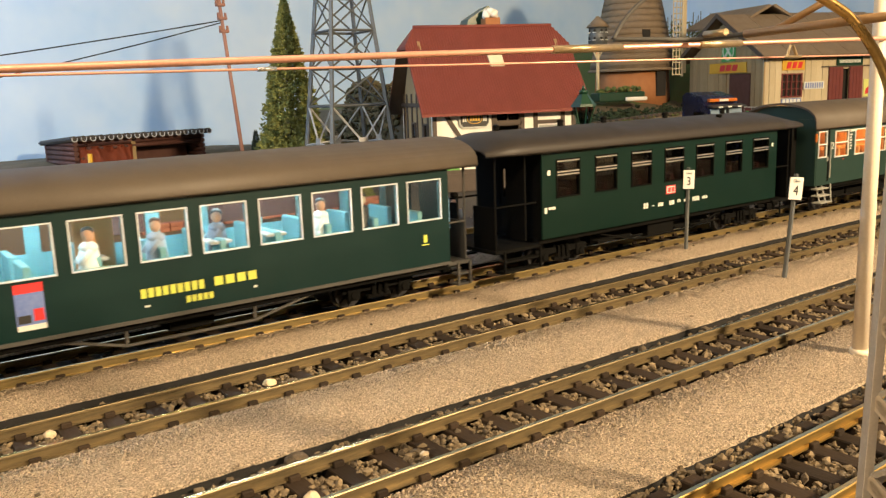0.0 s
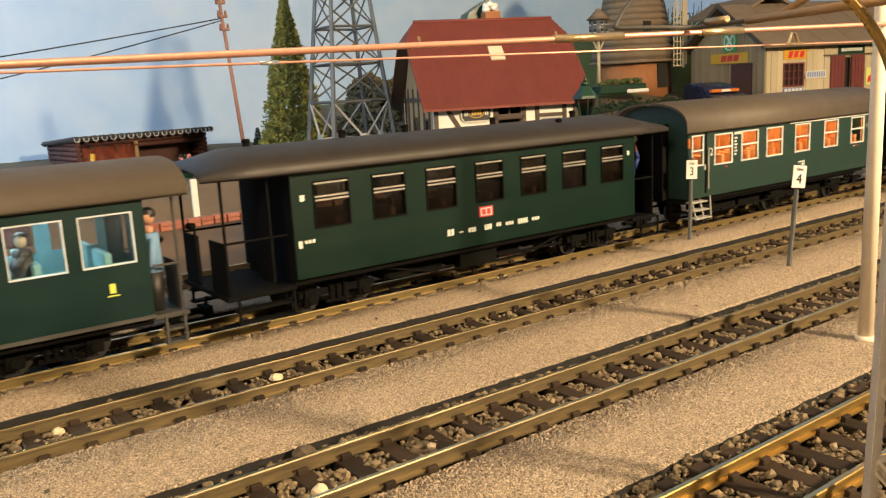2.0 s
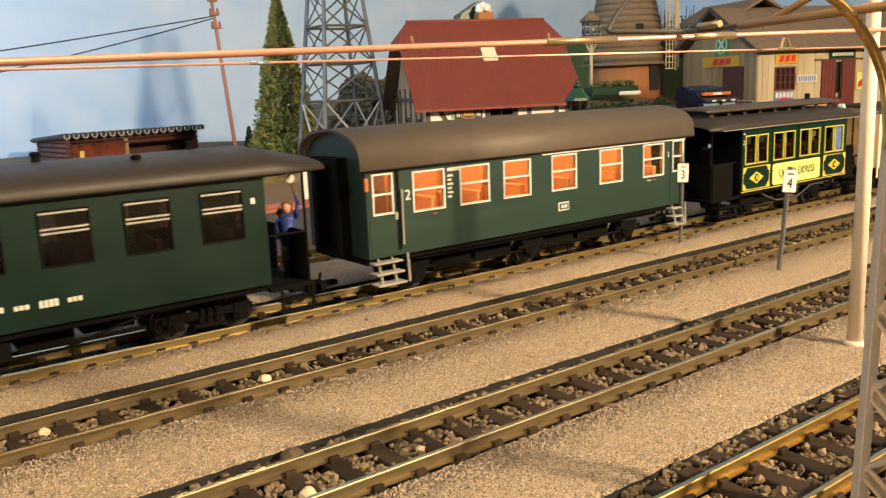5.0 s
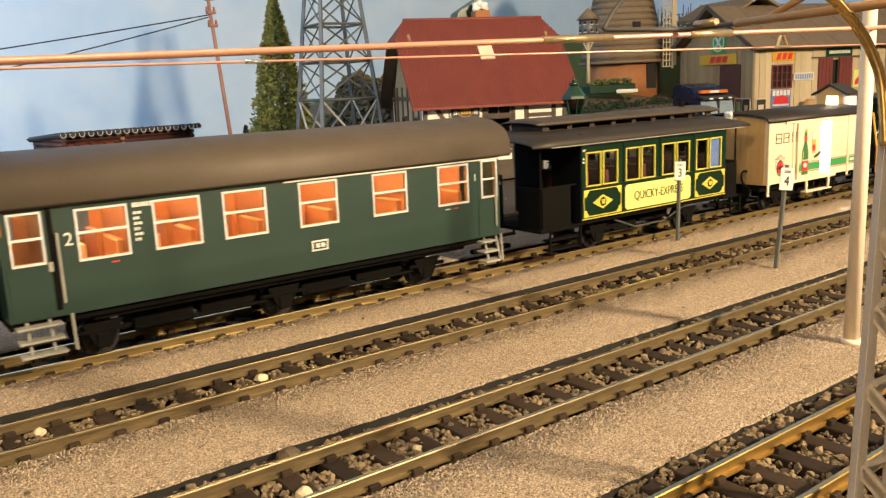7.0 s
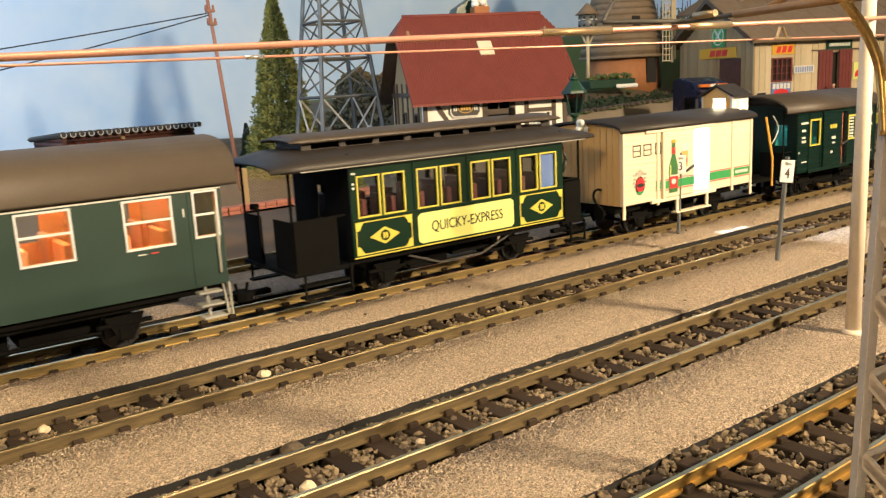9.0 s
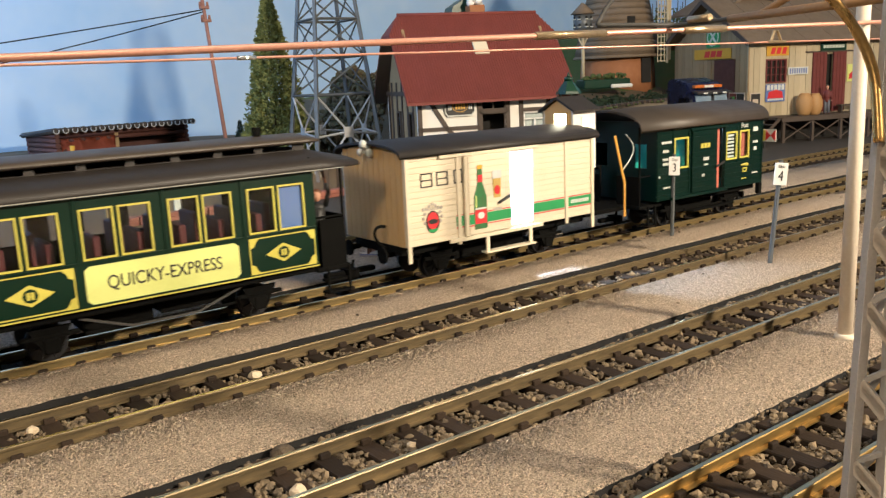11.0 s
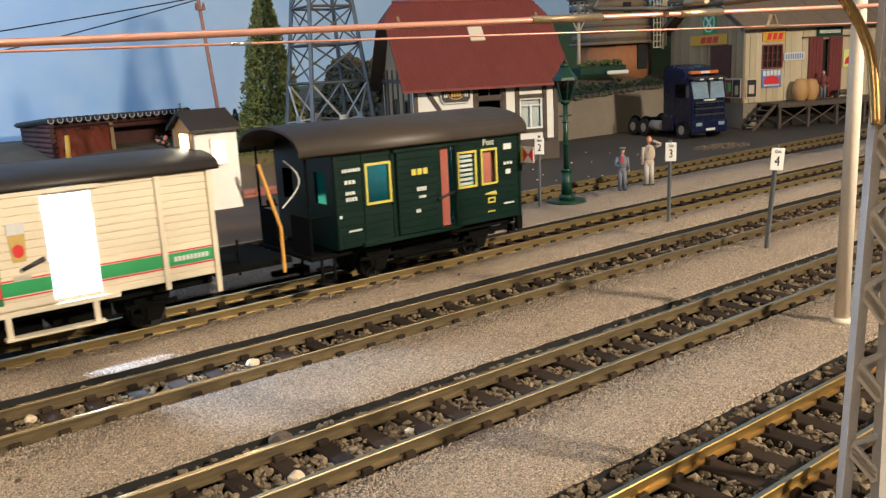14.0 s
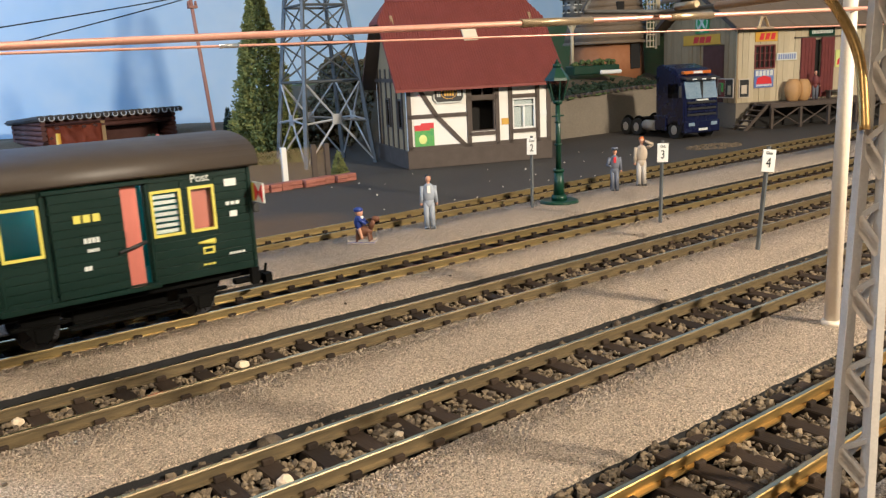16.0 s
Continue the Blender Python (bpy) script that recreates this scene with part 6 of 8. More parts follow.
    part("door_handle", rod(B(), (L(2.6180), -h - 0.006, 0.0740), (L(2.6400), -h - 0.004, 0.0790), 0.0013, 0.0016, 8), "ink", c, "black door lever")
    for x in (2.505, 2.535, 2.568, 2.645, 2.732):
        part("post", box(B(), L(x) - 0.0015, L(x) + 0.0015, -h - 0.0018, -h - 0.0006, zb, zt, 0.0003), "green_e", c)
    part("roof", roof(B(), L(2.468), L(2.740), h + 0.006, 0.1315, 0.1560, 0.0026, 0.8), "roof_van", c, "brown arched roof")
    y, yd = -h - 0.0010, -h - 0.0040
    marks(c, "lettering_bar", [(L(2.5870), L(2.6080), 0.1010, 0.1070, 3)], yd, "yellow", "yellow lettering in plain bars")
    lettering("word", "Post", 0.0095, pose(L(2.6890), y - 0.0004, 0.1235) @ FACE, "letter_white", c, "white word", 0.95)
    marks(c, "small_marking", [(L(2.5120), L(2.5320), 0.1120, 0.1150, 7), (L(2.5140), L(2.5260), 0.1010, 0.1045, 3), (L(2.5145), L(2.5250), 0.0910, 0.0940, 3), (L(2.5145), L(2.5270), 0.0850, 0.0885, 4), (L(2.5155), L(2.5300), 0.0560, 0.0580, 5), (L(2.5060), L(2.5100), 0.0700, 0.0730, 1), (L(2.7080), L(2.7220), 0.1140, 0.1200, 1), (L(2.7090), L(2.7220), 0.0980, 0.1010, 3), (L(2.7110), L(2.7200), 0.0880, 0.0930, 1), (L(2.7085), L(2.7230), 0.0560, 0.0580, 5)], y, "letter_white", "small white marking")
    marks(c, "small_marking", [(L(2.5930), L(2.6050), 0.0850, 0.0890, 4), (L(2.5950), L(2.6040), 0.0780, 0.0805, 4), (L(2.5910), L(2.5970), 0.0640, 0.0675, 2)], yd, "letter_white", "small white marking")
    ph = B()
    rod(ph, (L(2.6830), y, 0.0700), (L(2.6970), y, 0.0700), 0.0009, 0.0026, 8)
    holed(ph, L(2.6860), L(2.6960), 0.0600, 0.0660, [(L(2.6875), L(2.6945), 0.0615, 0.0645)], "y", y - 0.0008, y)
    part("horn_emblem", ph, "yellow", c, "yellow post horn emblem")
    marks(c, "small_marking", [(L(2.6850), L(2.6960), 0.0505, 0.0520, 3)], y, "yellow", "tiny yellow marking")
    part("corner_sheet", box(B(), L(2.7265), x1, -h - 0.002, -h + 0.004, 0.026, 0.041, 0.0005), "black", c)
    tl = part("tail_board", box(B(), x1 + 0.0012, x1 + 0.0024, -h - 0.020, -h + 0.006, 0.098, 0.115), "letter_white", c, "red and white tail board with yellow edge")
    for sgn in (-1, 1):
        part("tail_patch", prism(B(), [(-h - 0.0120, 0.1065), (-h - 0.0120 + sgn * 0.0072, 0.1065 - 0.0075), (-h - 0.0120 + sgn * 0.0072, 0.1065 + 0.0075)], "x", x1 + 0.0005, x1 + 0.0011), "red", tl, "red triangle")
    part("tail_patch", box(B(), x1 + 0.0003, x1 + 0.0010, -h - 0.0042, -h + 0.0010, 0.099, 0.114), "yellow", tl, "yellow edge")
    part("tail_lamp", box(B(), x1 - 0.001, x1 + 0.004, -h - 0.004, -h + 0.003, 0.089, 0.097, 0.0006), "ink", c)
    part("underframe", box(B(), x0, x1, -0.046, 0.046, 0.032, 0.0405, 0.001), "black", c)
    part("footboard", box(B(), L(2.575), L(2.665), -h - 0.004, -h + 0.004, 0.0200, 0.0220), "black", c)
    platform(c, L(2.476), x0, zb - 0.003, 0.135, "black", "black", outer=-1, high=0.036)
    for x in (2.560, 2.690):
        axle_guard(c, L(x))
    gear(c, L(2.583), L(2.667))
    cb = B()
    pr = None
    for i in range(11):
        a = i / 10
        q = (L(2.462 + 0.014 * math.sin(a * 3.5)), -0.044, 0.128 - 0.042 * a)
        if pr:
            rod(cb, pr, q, 0.0007, None, 6)
        pr = q
    part("white_cable", cb, "letter_white", c, "loose white cable loop")
    coupler(c, x1, 1)


coach_one()
coach_two()
coach_three()
coach_four()
wagon_five()
wagon_six()

# ---- the yard behind the tracks ----
YARD = -0.017


def frame_house():
    h = thing("timber_framed_house", pose(1.049, 1.464, YARD, 0, 0, -20), "half-timbered station house with red corrugated half-hipped roof", "house")
    W, D, ZB, ZT = 0.337, 0.26, 0.040, 0.182
    wins = [(0.146, 0.203, 0.072, 0.142), (0.146, 0.203, 0.148, 0.172), (0.246, 0.300, 0.072, 0.139)]
    part("wall", holed(B(), 0, W, ZB, ZT, wins, "y", 0, 0.006), "render_white", h, "cream rendered front wall")
    part("wall", box(B(), 0, W, D - 0.006, D, ZB, ZT), "render_white", h)
    part("wall", prism(B(), [(0.006, ZB), (D - 0.006, ZB), (D - 0.006, ZT), (D * 0.62, 0.33), (D * 0.38, 0.33), (0.006, ZT)], "x", 0, 0.006), "plank_grey", h, "grey planked gable wall")
    part("wall", prism(B(), [(0.006, ZB), (D - 0.006, ZB), (D - 0.006, ZT), (D * 0.62, 0.33), (D * 0.38, 0.33), (0.006, ZT)], "x", W - 0.006, W), "plank_grey", h)
    part("plinth", box(B(), -0.003, W + 0.003, -0.004, D + 0.003, 0, ZB, 0.001), "timber", h, "dark brown plinth")
    # Black sheet added behind the windows as the shade of the rooms.
    part("inside_shade_sheet", box(B(), 0.02, W - 0.02, 0.05, 0.052, ZB, ZT), "dark_hole", h)

    def beam(x0, z0, x1, z1, w=0.0095):
        d = Vector((x1 - x0, 0, z1 - z0))
        n = Vector((-d.z, 0, d.x)).normalized() * (w / 2)
        pts = [(x0 + n.x, z0 + n.z), (x1 + n.x, z1 + n.z), (x1 - n.x, z1 - n.z), (x0 - n.x, z0 - n.z)]
        part("beam", prism(B(), pts, "y", -0.0028, 0.001), "timber", h, "dark timber beam")

    for x in (0.005, 0.141, 0.208, 0.240, 0.306, 0.333):
        beam(x, ZB, x, ZT)
    for x0, x1, z in ((0.0, W, ZB + 0.004), (0.0, 0.141, 0.112), (0.0, W, ZT - 0.003), (0.141, 0.208, 0.067), (0.141, 0.208, 0.145), (0.240, 0.306, 0.067), (0.240, 0.306, 0.144)):
        beam(x0, z, x1, z, 0.0085)
    beam(0.022, ZT, 0.066, 0.112)
    beam(0.066, 0.112, 0.134, ZB)
    # windows: an open dark one with a half-raised light, a curtained one
    w1 = part("window", holed(B(), 0.146, 0.203, 0.072, 0.142, [(0.149, 0.200, 0.075, 0.139)], "y", 0.0, 0.004), "timber", h)
    w2 = part("window", holed(B(), 0.146, 0.203, 0.148, 0.172, [(0.149, 0.173, 0.151, 0.169), (0.176, 0.200, 0.151, 0.169)], "y", 0.0, 0.004), "timber", h)
    part("pane", box(B(), 0.149, 0.200, 0.002, 0.003, 0.151, 0.169), "pane_dark", w2)
    w3 = part("window", holed(B(), 0.246, 0.300, 0.072, 0.139, [(0.249, 0.271, 0.075, 0.122), (0.275, 0.297, 0.075, 0.122), (0.249, 0.297, 0.125, 0.136)], "y", 0.0, 0.004), "sign_white", h, "white framed window")
    part("curtain", box(B(), 0.249, 0.297, 0.008, 0.010, 0.075, 0.136), "curtain", w3, "white curtain")
    part("pane", box(B(), 0.249, 0.297, 0.0024, 0.0030, 0.075, 0.136), "pane", w3).visible_shadow = False
    for x in (0.03, 0.075, 0.12, 0.165, 0.21, 0.24):
        part("stud", box(B(), -0.0025, 0.001, x - 0.004, x + 0.004, ZB, 0.215), "timber", h)
    part("rail_beam", box(B(), -0.003, 0.001, 0.0, D, 0.185, 0.194), "timber", h)
    for y in (0.045, 0.15):
        sw = part("side_window", holed(B(), y - 0.016, y + 0.016, 0.085, 0.150, [(y - 0.012, y + 0.012, 0.089, 0.146)], "x", -0.004, 0.0), "timber", h)
        part("pane", box(B(), -0.0015, -0.0005, y - 0.012, y + 0.012, 0.089, 0.146), "pane_dark", sw)
    # signs on the front wall
    sg = part("oval_sign", prism(B(), [(0.060, 0.148), (0.067, 0.138), (0.123, 0.138), (0.130, 0.148), (0.130, 0.172), (0.123, 0.180), (0.067, 0.180), (0.060, 0.172)], "y", -0.0055, -0.0030), "letter_white", h, "black sign with pale rim")
    part("sign_face", prism(B(), [(0.0625, 0.149), (0.0685, 0.141), (0.1215, 0.141), (0.1275, 0.149), (0.1275, 0.171), (0.1215, 0.177), (0.0685, 0.177), (0.0625, 0.171)], "y", -0.0062, -0.0055), "ink", sg, "black face")
    part("sign_ring", prism(B(), [(0.095 + 0.018 * math.cos(i), 0.159 + 0.0125 * math.sin(i)) for i in np.linspace(0, 6.28, 21)[:-1]], "y", -0.0068, -0.0062), "poster_yellow", sg, "gold oval")
    part("sign_ring", prism(B(), [(0.095 + 0.0165 * math.cos(i), 0.159 + 0.0110 * math.sin(i)) for i in np.linspace(0, 6.28, 21)[:-1]], "y", -0.0072, -0.0068), "ink", sg)
    part("sign_bar", bars(B(), 0.083, 0.107, 0.153, 0.165, -0.0073, 4), "poster_yellow", sg, "gold bars for figures")
    for x in (0.067, 0.114):
        part("sign_bar", bars(B(), x, x + 0.009, 0.152, 0.162, -0.0064, 2), "letter_white", sg)
    po = part("poster", box(B(), 0.014, 0.060, -0.0016, -0.0004, 0.042, 0.106), "sign_white", h, "white poster with red and green packets")
    for k, (a, b) in enumerate(((0.015, 0.050), (0.030, 0.059))):
        part("poster_packet", box(B(), a, b, -0.0024 + 0.0004 * k, -0.0018, 0.045, 0.084 + 0.004 * k), "poster_green", po, "green packet")
        part("poster_packet", box(B(), a, b, -0.0026 + 0.0004 * k, -0.0019, 0.082 + 0.004 * k, 0.094 + 0.004 * k), "red", po, "red lettered head")
    part("poster_packet", ball(B(), (0.033, -0.0022, 0.063), 0.011, 0, (1, 0.06, 1)), "lemon", po, "yellow burst")
    part("notice", box(B(), 0.218, 0.236, -0.0012, -0.0003, 0.083, 0.097), "poster_yellow", h, "small yellow notice")
    part("notice", box(B(), 0.312, 0.334, -0.0012, -0.0003, 0.096, 0.109), "sign_white", h, "small white notice")
    # roof: two slopes with half hips, corrugated by single ridges
    E0, E1, RZ, EZ, OV = -0.030, W + 0.030, 0.362, 0.172, 0.030
    HZ, HIN = 0.318, 0.030
    k = (RZ - EZ) / (D / 2 + OV)
    yh = (HZ - EZ) / k - OV
    ro = None
    for turned in (False, True):
        rf = B()
        top = [(E0, -OV, EZ), (E1, -OV, EZ), (E1, yh, HZ), (E1 - HIN, D / 2, RZ), (E0 + HIN, D / 2, RZ), (E0, yh, HZ)]
        up = [rf.verts.new((x, D - y if turned else y, z)) for x, y, z in top]
        lo = [rf.verts.new((x, D - y if turned else y, z - 0.006)) for x, y, z in top]
        rf.faces.new(up)
        rf.faces.new(lo).material_index = 1
        for i in range(6):
            j = (i + 1) % 6
            rf.faces.new((up[i], up[j], lo[j], lo[i]))
        bmesh.ops.recalc_face_normals(rf, faces=rf.faces[:])
        if ro is None:
            ro = part("roof", rf, ["tile", "timber"], h, "red corrugated half-hipped roof")
        else:
            part("roof_slope", rf, ["tile", "timber"], ro)
    for xe, xi in ((E0, E0 + HIN), (E1, E1 - HIN)):
        hp = B()
        up = [hp.verts.new(q) for q in ((xe, yh, HZ), (xi, D / 2, RZ), (xe, D - yh, HZ))]
        lo = [hp.verts.new(q) for q in ((xe, yh, HZ - 0.006), (xi, D / 2, RZ - 0.006), (xe, D - yh, HZ - 0.006))]
        hp.faces.new(up)
        hp.faces.new(lo).material_index = 1
        for i in range(3):
            j = (i + 1) % 3
            hp.faces.new((up[i], up[j], lo[j], lo[i]))
        bmesh.ops.recalc_face_normals(hp, faces=hp.faces[:])
        part("roof_hip", hp, ["tile", "timber"], ro)
    n = 66
    for i in range(n + 1):
        x = E0 + 0.002 + (E1 - E0 - 0.004) * i / n
        f = min(1.0, min(x - E0, E1 - x) / HIN)
        zt = HZ + (RZ - HZ) * f
        yt = (zt - EZ) / k - OV
        part("roof_rib", rod(B(), (x, -OV - 0.0005, EZ + 0.0005), (x, yt, zt + 0.0005), 0.0017, None, 5), "tile", ro)
    part("ridge_cap", rod(B(), (E0 + HIN, D / 2, RZ + 0.001), (E1 - HIN, D / 2, RZ + 0.001), 0.004, None, 8), "tile", ro)
    part("roof_light", box(B(), -0.017, 0.017, -0.0025, 0.0025, -0.020, 0.020, 0.001), "cream", ro, "pale roof hatch", Matrix.Translation((0.172, 0.062, EZ + k * (0.062 + OV) + 0.004)) @ Matrix.Rotation(-(math.pi / 2 - math.atan(k)), 4, "X"))
    # dormer-like stair tower behind the ridge with a plaster head
    part("back_gable", prism(B(), [(0.125, 0.30), (0.235, 0.30), (0.235, 0.385), (0.205, 0.415), (0.155, 0.385)], "y", D * 0.75, D * 0.98), "iron_green", h, "dark green gable behind the ridge")
    ch = part("chimney", box(B(), 0.185, 0.222, D * 0.62, D * 0.75, 0.33, 0.385, 0.001), "brick_orange", h, "small brick chimney")
    cs = B()
    for i in range(9):
        ball(cs, (0.190 + 0.0033 * i, D * 0.66 + 0.006 * (i % 3), 0.389 + 0.006 * (i % 2) + 0.006 * math.sin(i / 8 * 3.1)), 0.010, 0, (1, 1, 0.8), 8)
    part("chimney_cover", cs, "sign_white", ch, "white woolly smoke")


frame_house()


def lattice_tower():
    t = thing("lattice_tower", pose(1.012, 1.757, YARD, 0, 0, -6), "grey-blue steel lattice pylon with crossed braces", "pylon")
    half = 0.089
    lv = [0.0, 0.194, 0.281, 0.365, 0.445, 0.520, 0.590]

    def w(z):
        return half * (1 - 0.40 * z / 0.375) if z < 0.6 else half * 0.36

    cs = [(-1, -1), (1, -1), (1, 1), (-1, 1)]
    for sx, sy in cs:
        part("leg", rod(B(), (sx * w(0), sy * w(0), -0.01), (sx * w(0.59), sy * w(0.59), 0.59), 0.0064, 0.0045, 4, 0, math.pi / 4), "steel_blue", t, "steel leg")
    for i, z in enumerate(lv[1:], 1):
        for (ax, ay), (bx, by) in zip(cs, cs[1:] + cs[:1]):
            part("girder", rod(B(), (ax * w(z), ay * w(z), z), (bx * w(z), by * w(z), z), 0.0030, None, 4), "steel_blue", t)
            z0 = lv[i - 1]
            if i > 1:
                for (px, py), (qx, qy) in (((ax, ay), (bx, by)), ((bx, by), (ax, ay))):
                    part("brace", rod(B(), (px * w(z0), py * w(z0), z0), (qx * w(z), qy * w(z), z), 0.0022, None, 4), "steel_blue", t, "crossed brace")
            else:
                cx, cy, hz = (ax + bx) / 2 * w(0.105), (ay + by) / 2 * w(0.105), 0.108
                for px, py in ((ax, ay), (bx, by)):
                    for zz in (0.005, 0.10, z):
                        part("spoke", rod(B(), (cx, cy, hz), (px * w(zz), py * w(zz), zz), 0.0026, None, 4), "sheet_edge", t, "pale steel spoke")
                part("gusset_plate", box(B(), -0.012, 0.012, -0.0018, 0.0018, -0.012, 0.012), "sheet_edge", t, "pale steel gusset plate", pose(cx * 1.01, cy * 1.01, hz, 0, 0, 0 if abs(ay + by) > 1 else 90))


lattice_tower()


def conifer(x, y, z, h, r, mat, label, rows, seed):
    t = thing("conifer_tree", pose(x, y, z), label, "tree", "model conifers")
    part("trunk", rod(B(), (0, 0, -0.01), (0, 0, h * 0.95), r * 0.09, r * 0.01, 8), "bark", t)
    rnd = np.random.RandomState(seed)
    vs, fs = [], []
    for i in range(rows):
        u = ((i + rnd.rand()) / rows) ** 1.15
        zz = h * (0.04 + 0.95 * u)
        rad = r * min(1.0, 1.10 * (1 - u)) ** 0.85 * (0.80 + 0.34 * rnd.rand()) + 0.002
        a = i * 2.39996 + 0.9 * rnd.rand()
        da = Vector((math.cos(a), math.sin(a), 0))
        side = Vector((-da.y, da.x, 0))
        size = (0.011 + 0.012 * (1 - u)) * (0.35 + 0.65 * h / 0.46)
        for k in range(30):
            # one spray: needles thickest at the outer, drooping end of a bough
            w = rnd.rand() ** 0.5
            c = da * rad * (0.35 + 0.65 * w) + side * (size * rnd.normal() * 0.36) + Vector((0, 0, zz - rad * 0.34 * w + size * rnd.normal() * 0.26))
            q = size * (0.16 + 0.16 * rnd.rand())
            d = (da * (0.5 + rnd.rand()) + side * rnd.normal() * 0.7 + Vector((0, 0, rnd.normal() * 0.6 + 0.2))).normalized()
            e = d.orthogonal().normalized()
            e = Matrix.Rotation(6.28 * rnd.rand(), 3, d) @ e
            o = len(vs)
            vs += [c + d * q * 1.6, c + e * q * 0.6, c - e * q * 0.6, c - d * q * 0.5 + d.cross(e) * q * 0.5]
            fs += [(o, o + 1, o + 3), (o, o + 3, o + 2), (o, o + 2, o + 1)]
    me = bpy.data.meshes.new("crown")
    me.from_pydata([v[:] for v in vs], [], fs)
    me.materials.append(M[mat])
    ob = new("crown", me)
    ob.parent = t
    tagged(ob, "layered needle clumps")


conifer(0.955, 1.945, YARD, 0.462, 0.094, "needle", "tall slim olive green model spruce", 900, 5)
conifer(0.945, 2.15, YARD + 0.01, 0.122, 0.026, "needle_dark", "small dark green model fir", 130, 6)
conifer(0.888, 1.49, YARD, 0.055, 0.020, "needle", "little green bush beside the fence", 70, 8)


def telegraph_pole():
    y = 1.75
    base, top = Vector((0.742, y, YARD - 0.005)), Vector((0.7075, y, 0.420))
    t = thing("telegraph_pole", pose(0, 0, 0), "leaning reddish wooden telegraph pole with insulators", "pole")
    part("pole", rod(B(), base, top, 0.0048, 0.0036, 10), "pole_pink", t)
    d = (top - base).normalized()
    for k, z in enumerate((0.345, 0.372, 0.400)):
        p = base + d * ((z - base.z) / d.z)
        part("crossarm", box(B(), p.x - 0.008, p.x + 0.011, y - 0.006, y + 0.006, z - 0.003, z + 0.003, 0.0008), "pole_pink", t, "short wooden crossarm")
        for s in (-0.007, 0.009):
            part("insulator", rod(B(), (p.x + s, y, z + 0.002), (p.x + s, y, z + 0.012), 0.0034, 0.0024, 8), "pole_pink", t)
    wr = thing("telegraph_wire", pose(0, 0, 0), "two slack black wires running from the pole", "wire")
    for z0, drop, sag in ((0.368, 0.162, 0.028), (0.364, 0.240, 0.060)):
        pts = [Vector((0.712 - 0.06 * i, y, z0 - drop * (0.06 * i) + sag * ((0.06 * i) ** 2 - 0.06 * i * 0.45))) for i in range(15)]
        part("strand", tube(pts, 0.0012, 6), "black", wr)


telegraph_pole()


def log_shed():
    def edge_ring(x, z):
        bm = B()
        for i in range(9):
            a, b = math.pi * (0.85 + 1.3 * i / 9), math.pi * (0.85 + 1.3 * (i + 1) / 9)
            rod(bm, (x + 0.0075 * math.cos(a), -0.035, z + 0.0075 * math.sin(a)), (x + 0.0075 * math.cos(b), -0.035, z + 0.0075 * math.sin(b)), 0.0015, None, 5)
        return bm

    s = thing("log_shed", pose(0.545, 2.46, YARD - 0.006, 0, 0, 8), "dark red log shed with corrugated lean-to roof and red tarpaulin", "shed")
    W, D, Z = 0.385, 0.20, 0.128
    for i in range(9):
        z = 0.007 + i * 0.0138
        part("log", rod(B(), (0, -0.008, z), (0, D, z), 0.0072, None, 8), "log", s, "round dark red log")
        part("log", rod(B(), (W, -0.008, z), (W, D, z), 0.0072, None, 8), "log", s)
        part("log", rod(B(), (-0.008, D, z), (W + 0.008, D, z), 0.0072, None, 8), "log", s)
        part("log", rod(B(), (0.0, 0, z), (0.035, 0, z), 0.0072, None, 8), "log", s)
    for i in (7, 8):
        part("log", rod(B(), (0, 0, 0.007 + i * 0.0138), (W, 0, 0.007 + i * 0.0138), 0.0072, None, 8), "log", s)
    part("post", box(B(), 0.160, 0.172, -0.006, 0.008, 0, Z), "plank_grey", s, "pale door post")
    cl = bmesh.new()
    nx, nz = 26, 14
    g = [[cl.verts.new((0.008 + 0.152 * i / nx, -0.008 + 0.006 * noise.noise(Vector((i * 0.35, j * 0.3, 1))) + 0.003 * math.sin(i * 1.1 + j * 0.6), 0.004 + 0.104 * j / nz)) for j in range(nz + 1)] for i in range(nx + 1)]
    for i in range(nx):
        for j in range(nz):
            f = cl.faces.new((g[i][j], g[i + 1][j], g[i + 1][j + 1], g[i][j + 1]))
            f.smooth = True
    bmesh.ops.solidify(cl, geom=cl.faces[:], thickness=0.002)
    part("tarpaulin", cl, "cloth_red", s, "creased red tarpaulin")
    part("roof", prism(B(), [(-0.030, Z + 0.004), (D + 0.02, Z - 0.014), (D + 0.02, Z - 0.010), (-0.030, Z + 0.009)], "x", -0.020, W + 0.020), "tar", s, "tarred lean-to roof")
    for i in range(17):
        x = -0.010 + i * (W + 0.02) / 16
        part("roof_roll", rod(B(), (x, -0.034, Z + 0.005), (x, D + 0.02, Z - 0.012), 0.0075, None, 10), "tar", s, "rolled roof corrugation")
        part("roof_edge", edge_ring(x, Z + 0.004), "sheet_edge", s, "pale cut sheet edge")
    part("shelf_inside", box(B(), 0.18, W - 0.02, 0.06, 0.07, 0.0, 0.09), "log", s)
    y = thing("yellow_post", pose(0.555, 2.36, YARD, 0, 3, 0), "small yellow post standing before the shed", "post")
    part("post", rod(B(), (0, 0, 0), (0, 0, 0.088), 0.0075, 0.006, 10), "poster_yellow", y)
    pf = thing("wooden_barrier", pose(0.50, 2.15, YARD, 0, 0, -8), "low pale wooden pallet barrier", "barrier")
    for k in range(3):
        part("board", box(B(), 0, 0.17, -0.002, 0.002, 0.008 + k * 0.013, 0.017 + k * 0.013), "mast_strut", pf)
